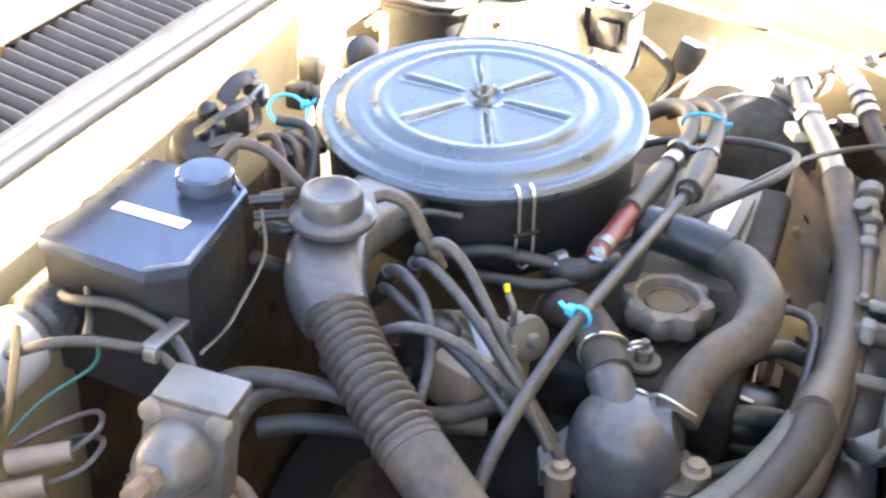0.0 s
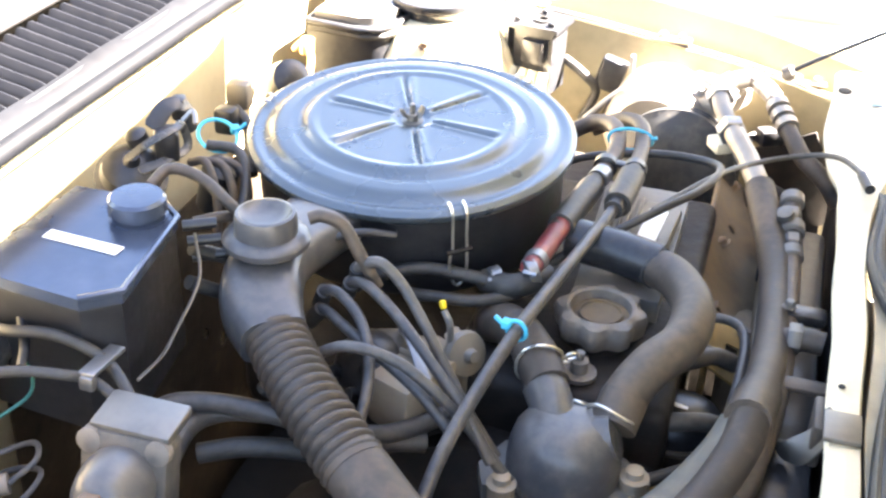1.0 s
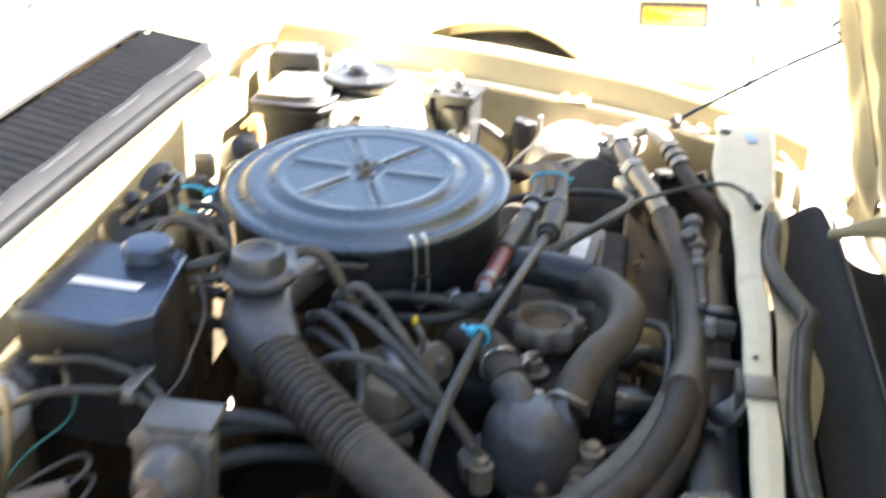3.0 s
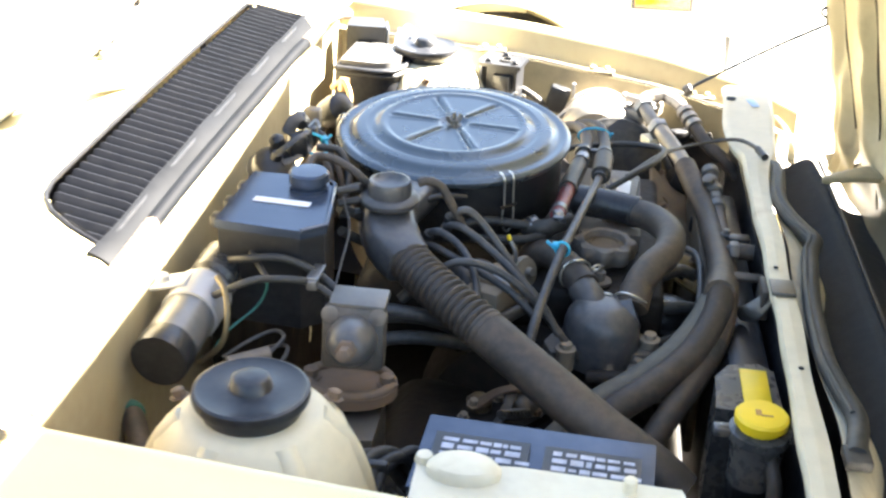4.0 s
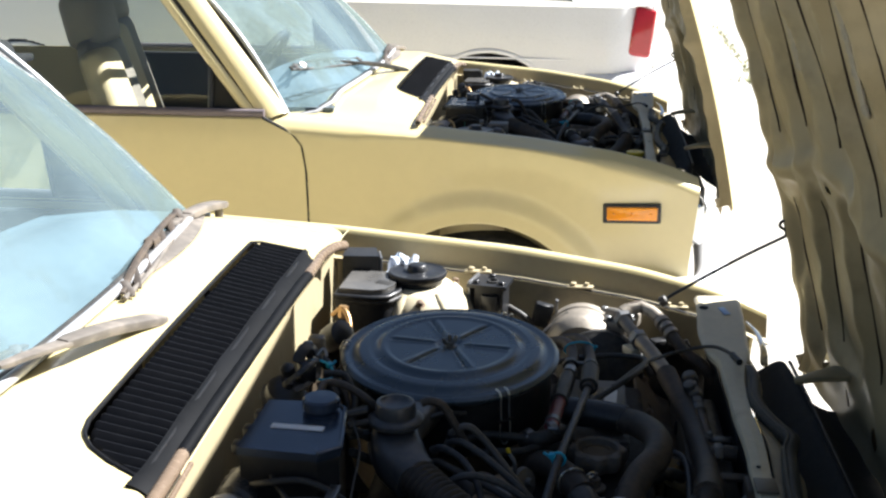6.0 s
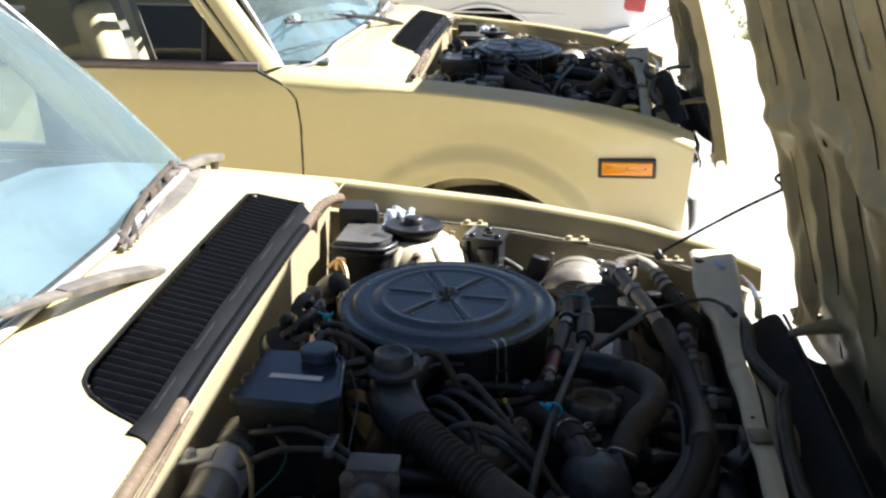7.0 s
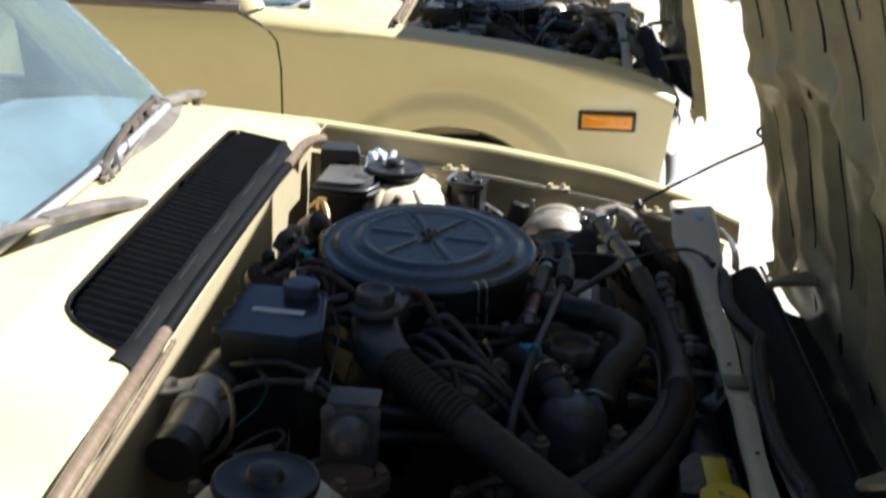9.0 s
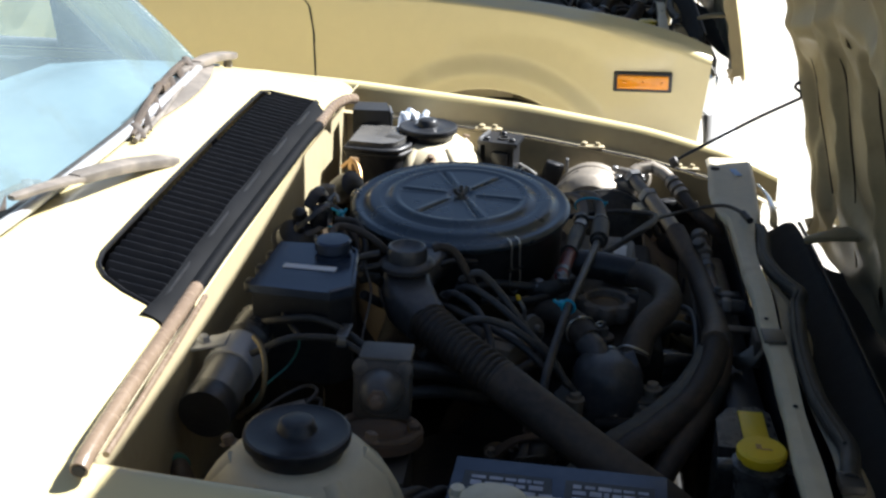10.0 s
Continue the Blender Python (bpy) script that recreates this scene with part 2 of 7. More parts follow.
M["windshield"] = glass("windshield_glass", (0.72, 0.91, 0.97), dust=0.13)


def edge_leaf_reflection(m):
    """Speckled dark foliage reflection painted along the outer edges of the pane."""
    n, l = m.node_tree.nodes, m.node_tree.links
    coord, sep, tex = (n.new("ShaderNode" + k) for k in ("TexCoord", "SeparateXYZ", "TexNoise"))
    l.new(coord.outputs["Object"], sep.inputs[0])
    wide, near, band, both, mask, dirt, mix = (n.new("ShaderNode" + k) for k in ("Math", "Math", "MapRange", "Math", "MapRange", "BsdfDiffuse", "MixShader"))
    # half width of the pane shrinks with height
    wide.operation = "MULTIPLY_ADD"
    l.new(sep.outputs[2], wide.inputs[0])
    wide.inputs[1].default_value, wide.inputs[2].default_value = 0.29, 0.39 - 0.66 - 0.29 * 0.93 + 0.27
    side = n.new("ShaderNodeMath")
    side.operation = "ABSOLUTE"
    l.new(sep.outputs[1], side.inputs[0])
    near.operation = "ADD"
    l.new(side.outputs[0], near.inputs[0])
    l.new(wide.outputs[0], near.inputs[1])
    band.inputs[1].default_value, band.inputs[2].default_value = 0.20, 0.38
    l.new(near.outputs[0], band.inputs[0])
    tex.inputs["Scale"].default_value, tex.inputs["Detail"].default_value = 9.0, 9.0
    l.new(coord.outputs["Object"], tex.inputs["Vector"])
    both.operation = "MULTIPLY_ADD"
    l.new(band.outputs[0], both.inputs[0])
    both.inputs[1].default_value = 0.22
    l.new(tex.outputs["Fac"], both.inputs[2])
    mask.inputs[1].default_value, mask.inputs[2].default_value, mask.inputs[4].default_value = 0.60, 0.80, 0.55
    l.new(both.outputs[0], mask.inputs[0])
    # film colour is the grey-green of the reflected leaves
    dirt.inputs[0].default_value = (0.09, 0.115, 0.10, 1)
    out = n["Material Output"]
    old = out.inputs[0].links[0].from_socket
    l.new(mask.outputs[0], mix.inputs[0])
    l.new(old, mix.inputs[1])
    l.new(dirt.outputs[0], mix.inputs[2])
    l.new(mix.outputs[0], out.inputs[0])


edge_leaf_reflection(M["windshield"])
M["pane"] = glass("window_glass", (0.74, 0.80, 0.79), dust=0.02)

# ---- mesh helpers ----
ORG = {}


def thing(name, at, label, category, group="", kind=""):
    ob = new(name)
    ob.location = at
    ob.empty_display_size = 0.05
    ORG[ob.name] = Vector(at)
    return tagged(ob, label, category, group, kind)


def part(name, bm, mat, parent, label="", angle=42):
    """Links a bmesh, given in place, as one mesh under a thing or a part."""
    bmesh.ops.recalc_face_normals(bm, faces=bm.faces)
    org = ORG[parent.name] if parent else Vector((0, 0, 0))
    me = bpy.data.meshes.new(name)
    for v in bm.verts:
        v.co -= org
    for f in bm.faces:
        f.smooth = True
    bm.to_mesh(me)
    bm.free()
    me.set_sharp_from_angle(angle=radians(angle))
    me.materials.append(M[mat] if isinstance(mat, str) else mat)
    ob = new(name, me)
    ob.parent = parent
    ORG[ob.name] = org
    return tagged(ob, label)


def spline(pts, sub=6):
    """Catmull-Rom through the points."""
    p = [Vector(q) for q in pts]
    if len(p) < 3:
        return [p[0].lerp(p[-1], i / sub) for i in range(sub + 1)]
    p = [2 * p[0] - p[1]] + p + [2 * p[-1] - p[-2]]
    out = []
    for a, b, c, d in zip(p, p[1:], p[2:], p[3:]):
        for i in range(sub):
            t = i / sub
            out.append(0.5 * (2 * b + (c - a) * t + (2 * a - 5 * b + 4 * c - d) * t * t + (3 * b - a - 3 * c + d) * t ** 3))
    return out + [p[-2]]


def tube(pts, r, n=12, sub=6, ribs=None, bm=None, raw=False):
    """Round tube along a smooth line; r is a number or (start, end); ribs: (pitch, depth) for a corrugated hose."""
    bm = bm or bmesh.new()
    n = max(n, 6 if isinstance(r, float) and r < 0.004 else 14)
    line = [Vector(q) for q in pts] if raw else spline(pts, sub)
    if ribs:
        dist = [0.0]
        for a, b in zip(line, line[1:]):
            dist.append(dist[-1] + (b - a).length)
        count = int(dist[-1] / ribs[0] * 6)
        fine, k = [], 0
        for i in range(count + 1):
            d = dist[-1] * i / count
            while k < len(dist) - 2 and dist[k + 1] < d:
                k += 1
            fine.append(line[k].lerp(line[k + 1], (d - dist[k]) / max(1e-6, dist[k + 1] - dist[k])))
        line = fine
    up, rings = Vector((0.13, 0.21, 1)).normalized(), []
    for i, p in enumerate(line):
        ahead = (line[min(i + 1, len(line) - 1)] - line[max(i - 1, 0)]).normalized()
        side = ahead.cross(up)
        if side.length < 1e-3:
            side = ahead.cross(Vector((1, 0, 0)))
        side.normalize()
        top = side.cross(ahead).normalized()
        up = top
        f = i / max(1, len(line) - 1)
        rad = r[0] + (r[1] - r[0]) * f if isinstance(r, tuple) else r
        if ribs:
            rad += ribs[1] * (0.5 - 0.5 * math.cos(2 * math.pi * i / 6)) ** 0.6
        rings.append([bm.verts.new(p + rad * (math.cos(2 * math.pi * j / n) * side + math.sin(2 * math.pi * j / n) * top)) for j in range(n)])
    for a, b in zip(rings, rings[1:]):
        for j in range(n):
            bm.faces.new((a[j], a[(j + 1) % n], b[(j + 1) % n], b[j]))
    bm.faces.new(rings[0][::-1])
    bm.faces.new(rings[-1])
    return bm


def aim(at, axis=(0, 0, 1), spin=0.0):
    """Matrix whose z runs along axis."""
    q = Vector(axis).to_track_quat("Z", "Y")
    return Matrix.Translation(at) @ q.to_matrix().to_4x4() @ Matrix.Rotation(radians(spin), 4, "Z")


def lathe(profile, m=None, n=32, bm=None, lobes=None):
    """Turned body from (radius, height) pairs; lobes: (count, depth, least radius) scallops the outline."""
    bm = bm or bmesh.new()
    m = m or Matrix.Identity(4)
    rings = []
    for r, z in profile:
        ring = []
        for j in range(n):
            a = 2 * math.pi * j / n
            k = r * (1 + lobes[1] * math.cos(lobes[0] * a)) if lobes and r > lobes[2] else r
            ring.append(bm.verts.new(m @ Vector((k * math.cos(a), k * math.sin(a), z))))
        rings.append(ring)
    for a, b in zip(rings, rings[1:]):
        for j in range(n):
            bm.faces.new((a[j], a[(j + 1) % n], b[(j + 1) % n], b[j]))
    bm.faces.new(rings[0][::-1])
    bm.faces.new(rings[-1])
    return bm


def block(size, m, bevel=0.004, seg=2, bm=None, taper=1.0):
    """Rounded box centred on m; taper scales the top."""
    own = bmesh.new()
    bmesh.ops.create_cube(own, size=1.0)
    for v in own.verts:
        k = taper if v.co.z > 0 else 1.0
        v.co = Vector((v.co.x * size[0] * k, v.co.y * size[1] * k, v.co.z * size[2]))
    if bevel:
        bmesh.ops.bevel(own, geom=own.edges[:], offset=bevel, segments=seg, affect="EDGES", profile=0.5)
    bmesh.ops.transform(own, matrix=m, verts=own.verts)
    return merge(bm, own)


def merge(bm, own):
    if bm is None:
        return own
    me = bpy.data.meshes.new("tmp")
    own.to_mesh(me)
    own.free()
    bm.from_mesh(me)
    bpy.data.meshes.remove(me)
    return bm


def prism(poly, z0, z1, m=None, bevel=0.003, bm=None, seg=2):
    """Upright body over a plan outline."""
    own = bmesh.new()
    low = [own.verts.new((x, y, z0)) for x, y in poly]
    top = [own.verts.new((x, y, z1)) for x, y in poly]
    own.faces.new(low[::-1])
    own.faces.new(top)
    k = len(poly)
    for i in range(k):
        own.faces.new((low[i], low[(i + 1) % k], top[(i + 1) % k], top[i]))
    if bevel:
        bmesh.ops.bevel(own, geom=[e for e in own.edges if e.calc_face_angle(0) > 0.5], offset=bevel, segments=seg, affect="EDGES", profile=0.5)
    if m:
        bmesh.ops.transform(own, matrix=m, verts=own.verts)
    return merge(bm, own)


def sheet(fn, nu, nv, thick=0.0, keep=None, bm=None):
    """Surface fn(u, v) over the unit square, with thickness; keep(u, v) leaves holes."""
    own = bmesh.new()
    vs = [[own.verts.new(fn(i / nu, j / nv)) for j in range(nv + 1)] for i in range(nu + 1)]
    for i in range(nu):
        for j in range(nv):
            if keep is None or keep((i + 0.5) / nu, (j + 0.5) / nv):
                own.faces.new((vs[i][j], vs[i + 1][j], vs[i + 1][j + 1], vs[i][j + 1]))
    bmesh.ops.delete(own, geom=[v for v in own.verts if not v.link_faces], context="VERTS")
    bmesh.ops.remove_doubles(own, verts=own.verts, dist=2e-5)
    bmesh.ops.dissolve_degenerate(own, edges=own.edges, dist=2e-5)
    if thick:
        thicken(own, thick)
    return merge(bm, own)


def thicken(own, thick):
    """Second skin behind the first, closed along the rims."""
    bmesh.ops.recalc_face_normals(own, faces=own.faces)
    own.normal_update()
    faces = own.faces[:]
    rim = [e for e in own.edges if len(e.link_faces) == 1]
    twin = {v: own.verts.new(v.co - v.normal * thick) for v in own.verts[:]}
    for f in faces:
        own.faces.new([twin[v] for v in reversed(f.verts)])
    for e in rim:
        a, b = e.verts
        own.faces.new((a, b, twin[b], twin[a]))


def lerp_table(rows, x):
    for (a, p), (b, q) in zip(rows, rows[1:]):
        if x <= b:
            return p + (q - p) * max(0.0, (x - a) / (b - a))
    return rows[-1][1]


def bolt(at, axis=(0, 0, 1), r=0.006, h=0.006, bm=None):
    return lathe([(r * 1.5, 0), (r * 1.5, 0.001), (r, 0.0012), (r, h), (r * 0.8, h + 0.001)], aim(at, axis), 6, bm)


def strap(pts, widths, thick, flat=(0, 0, 1), bm=None):
    """Flat tapered bar with rounded edges along a line; widths at the start and the end."""
    bm = bm or bmesh.new()
    line, flat = spline(pts, 6), Vector(flat).normalized()
    rings = []
    for i, p in enumerate(line):
        f = i / (len(line) - 1)
        ahead = (line[min(i + 1, len(line) - 1)] - line[max(i - 1, 0)]).normalized()
        side = ahead.cross(flat).normalized()
        top = side.cross(ahead)
        w, h = (widths[0] + (widths[1] - widths[0]) * f) / 2, thick / 2
        if i in (0, len(line) - 1):
            w, h = w * 0.75, h * 0.7
        ring = []
        for j in range(12):
            a = 2 * math.pi * j / 12
            c, s = math.cos(a), math.sin(a)
            ring.append(bm.verts.new(p + side * w * math.copysign(abs(c) ** 0.5, c) + top * h * math.copysign(abs(s) ** 0.5, s)))
        rings.append(ring)
    for a, b in zip(rings, rings[1:]):
        for j in range(12):
            bm.faces.new((a[j], a[(j + 1) % 12], b[(j + 1) % 12], b[j]))
    bm.faces.new(rings[0][::-1])
    bm.faces.new(rings[-1])
    return bm


def smooth_table(rows, x, half=0.03):
    """Table value averaged over a short stretch."""
    return sum(lerp_table(rows, x + half * k / 3) for k in range(-3, 4)) / 7


# ---- ground ----
def ground_sheet(u, v):
    return Vector(((u - 0.5) * 600, (v - 0.5) * 600, 0))


tagged(part("ground", sheet(ground_sheet, 40, 40), "concrete", None), "sunlit pale concrete yard with faint stains", "ground", kind="structure")

# ---- car body ----
CREST = [(-0.60, 0.90), (-0.455, 0.89), (-0.16, 0.872), (0.17, 0.842), (0.40, 0.808), (0.553, 0.770), (0.63, 0.738), (0.66, 0.724)]
WHEEL_X, WHEEL_Z, ARCH = 0.03, 0.285, 0.335


def side_y(x, z):
    """Half width of the body side."""
    y = 0.748 - 0.25 * max(0.0, 0.62 - z) ** 2 - 0.5 * max(0.0, z - 0.72) ** 2
    if x > 0.25:
        y -= 0.11 * (x - 0.25) ** 2
    d = math.hypot(x - WHEEL_X, z - WHEEL_Z) - ARCH
    if d < 0.10:
        k = min(1.0, (0.10 - d) / 0.075)
        y += 0.020 * k * k * (3 - 2 * k)
    return y


def arch_z(x, low):
    d = ARCH ** 2 - (x - WHEEL_X) ** 2
    return max(low, WHEEL_Z + math.sqrt(d)) if d > 0 else low


def gap_x(z):
    """Shut line between fender and door."""
    return lerp_table([(0.2, -0.448), (0.635, -0.453), (0.752, -0.456), (0.82, -0.468), (0.85, -0.495), (0.875, -0.548), (0.90, -0.60)], z)


def fender(car, s):
    def skin(u, v):
        x = -0.60 + u * 1.235
        crest = smooth_table(CREST, x)
        if v < 0.3:
            k = v / 0.3
            prof = [(0.0, 0.627, -0.050), (0.2, 0.645, -0.047), (0.26, 0.649, -0.042), (0.5, 0.657, -0.010), (0.57, 0.6605, -0.002), (0.65, 0.667, 0.001), (0.74, 0.676, 0.0005), (1.0, 0.717, -0.013)]
            y = lerp_table([(a, b) for a, b, c in prof], k) - 0.11 * max(0.0, x - 0.25) ** 2
            z = crest + lerp_table([(a, c) for a, b, c in prof], k)
        else:
            k = (v - 0.3) / 0.7
            low = arch_z(x, 0.24)
            z = (crest - 0.013) + (low - crest + 0.013) * k ** 1.15
            edge = min(1.0, k / 0.07)
            edge = 1 - (1 - edge) ** 2
            y = (side_y(x, crest - 0.013) - 0.023) * (1 - edge) + side_y(x, z) * edge
            x -= 0.02 * min(1.0, max(0.0, 0.73 - z) / 0.23) * u ** 8
        if x < gap_x(z) + 0.003 and z < 0.897:
            x = gap_x(z) + 0.003
        return Vector((x, s * y, z))
    f = part("fender", sheet(lambda u, v: skin(u, 0.15 + 0.85 * v), 90, 60, 0.0015), "paint", car)
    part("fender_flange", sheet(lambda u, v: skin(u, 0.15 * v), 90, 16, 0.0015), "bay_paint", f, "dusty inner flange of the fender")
    # lip of the wheel arch and the dark liner inside
    arc = [Vector((WHEEL_X + ARCH * math.cos(a), s * (side_y(WHEEL_X + ARCH * math.cos(a), WHEEL_Z + ARCH * math.sin(a)) - 0.006), WHEEL_Z + ARCH * math.sin(a))) for a in np.linspace(0.05, math.pi - 0.05, 40)]
    part("arch_lip", tube(arc, 0.006, 8, raw=True), "paint", f)

    def liner(u, v):
        a = math.pi * (0.02 + 0.96 * u)
        return Vector((WHEEL_X + (ARCH + 0.004) * math.cos(a), s * (0.735 - 0.235 * v), WHEEL_Z + (ARCH + 0.004) * math.sin(a)))
    part("wheel_arch_liner", sheet(liner, 30, 6, 0.002), "tyre", f, "black wheel arch liner")
    # turn marker
    yy = side_y(0.45, 0.64)
    tilt = Matrix.Translation((0.452, s * (yy + 0.002), 0.652)) @ Matrix.Rotation(radians(-1.0), 4, "Y")
    mk = part("side_marker", block((0.158, 0.014, 0.056), tilt, 0.005, 3), "black", f, "amber side marker lamp in a black bezel")
    part("lens", block((0.138, 0.014, 0.038), Matrix.Translation((0, s * 0.004, 0)) @ tilt, 0.004, 3), "amber", mk, "amber plastic lens")
    for dx in (-0.05, 0.0, 0.05):
        part("lens_screw", lathe([(0.004, 0), (0.004, 0.002), (0.003, 0.003)], aim((0.452 + dx, s * (yy + 0.013), 0.652), (0, s, 0)), 10), "amber", mk)
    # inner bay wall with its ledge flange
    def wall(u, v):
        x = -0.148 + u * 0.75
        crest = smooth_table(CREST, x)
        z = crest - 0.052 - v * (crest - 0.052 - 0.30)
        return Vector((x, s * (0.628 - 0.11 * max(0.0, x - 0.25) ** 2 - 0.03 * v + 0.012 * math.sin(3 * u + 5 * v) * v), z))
    part("inner_fender", sheet(wall, 40, 16, 0.002), "stained_shade", car, "dusty cream painted inner fender panel")

    # added sheet, not a known body part: keeps direct sun off the splash pan
    def apron(u, v):
        return Vector((-0.145 + 0.66 * u, s * (0.612 - 0.20 * v), 0.56 - 0.10 * v + 0.012 * math.sin(8 * u + 3 * v)))
    part("apron", sheet(apron, 30, 8, 0.002), "iron", car, "dark sheet added low in the bay to block the sun")
    # thin dark tube that draws the gap between flange and wall
    seam = [(x, s * (0.631 - 0.11 * max(0.0, x - 0.25) ** 2), smooth_table(CREST, x) - 0.0485) for x in np.linspace(-0.14, 0.58, 25)]
    part("seam_sealer", tube(seam, 0.0028, 6, raw=True), "rubber", car, "dark line along the fender seam")
    # fender bolts on the ledge
    for x in (-0.125, 0.10, 0.29, 0.465):
        z = lerp_table(CREST, x) - 0.049
        b = block((0.05, 0.018, 0.004), Matrix.Translation((x, s * 0.636, z + 0.003)), 0.0015)
        bolt((x - 0.012, s * 0.636, z + 0.004), bm=b)
        bolt((x + 0.012, s * 0.636, z + 0.004), r=0.005, bm=b)
        part("fender_bolt", b, "bay_paint", car, "paint-covered fender bolts on a tab")


def strut_tower(car, s):
    at = Matrix.Translation((0, s * 0.527, 0))
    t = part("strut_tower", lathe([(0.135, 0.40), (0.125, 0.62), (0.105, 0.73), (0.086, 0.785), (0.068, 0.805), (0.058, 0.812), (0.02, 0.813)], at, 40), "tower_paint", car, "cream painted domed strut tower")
    cap = lathe([(0.040, 0.806), (0.044, 0.810), (0.046, 0.822), (0.0515, 0.825), (0.0525, 0.830), (0.0515, 0.834), (0.049, 0.835), (0.046, 0.8335), (0.022, 0.8345), (0.0195, 0.8355), (0.0165, 0.845), (0.0145, 0.8465), (0.004, 0.8468)], at, 48)
    part("strut_cap", cap, "black", t, "black plastic dust cap with a raised hub")
    for a in (0, 60, 120, 180, 240, 300):
        c, d = math.cos(radians(a + 12)), math.sin(radians(a + 12))
        rib = [Vector((rr * c, s * 0.527 + rr * d, z)) for rr, z in ((0.058, 0.803), (0.078, 0.780), (0.096, 0.733), (0.114, 0.63))]
        part("tower_rib", tube(rib, 0.0125, 14), "tower_paint", t)
    for a in (40, 160, 280):
        r = 0.081
        part("strut_nut", bolt((r * math.cos(radians(a)), s * 0.527 + r * math.sin(radians(a)), 0.797), (0.3 * math.cos(radians(a)), 0.3 * math.sin(radians(a)), 1), 0.0065, 0.008), "rusty", t)


def wheel(car, x, s):
    m = aim((x, s * 0.665, WHEEL_Z), (0, s, 0))
    w = part("wheel", lathe([(0.10, -0.02), (0.16, -0.02), (0.165, 0.055), (0.15, 0.062), (0.13, 0.05), (0.09, 0.055), (0.04, 0.065), (0.02, 0.066)], m, 40), "metal", car, "steel wheel with a black tyre")
    part("tyre", lathe([(0.165, -0.085), (0.20, -0.092), (0.262, -0.085), (0.278, -0.07), (0.28, 0.05), (0.268, 0.068), (0.21, 0.078), (0.168, 0.066)], m, 48), "tyre", w, "worn black tyre")


GRILLE = (-0.257, -0.168, -0.375, 0.372)


def cowl_z(x, y):
    z = cowl_crown(x, y)
    k = max(0.0, min(1.0, (abs(y) - 0.50) / 0.16))
    return z + (smooth_table(CREST, x) - 0.001 - z) * k * k * (3 - 2 * k)


def cowl_crown(x, y):
    return 0.905 + 0.030 * min(1.0, max(0.0, (-x - 0.145) / 0.14)) + 0.02 * max(0.0, -x - 0.285) - 0.05 * abs(y) ** 2.4


def windshield_base(y):
    return -0.372 - 0.13 * y * y - 8.0 * max(0.0, abs(y) - 0.55) ** 2


def grille_left(y):
    """Left edge of the grille, rounded at its near corner."""
    x0, x1, y0, y1 = GRILLE
    return lerp_table([(y0 - 0.05, x1), (y0 - 0.032, x0 + 0.048), (y0 - 0.014, x0 + 0.022), (y0 + 0.008, x0 + 0.006), (y0 + 0.04, x0)], y)


# openings in the lower firewall through which the sunlit ground shows: across, height, half sizes
CHINKS = [(0.335, 0.378, 0.010, 0.020), (0.240, 0.508, 0.008, 0.016), (0.192, 0.497, 0.006, 0.009), (0.150, 0.530, 0.004, 0.006)]


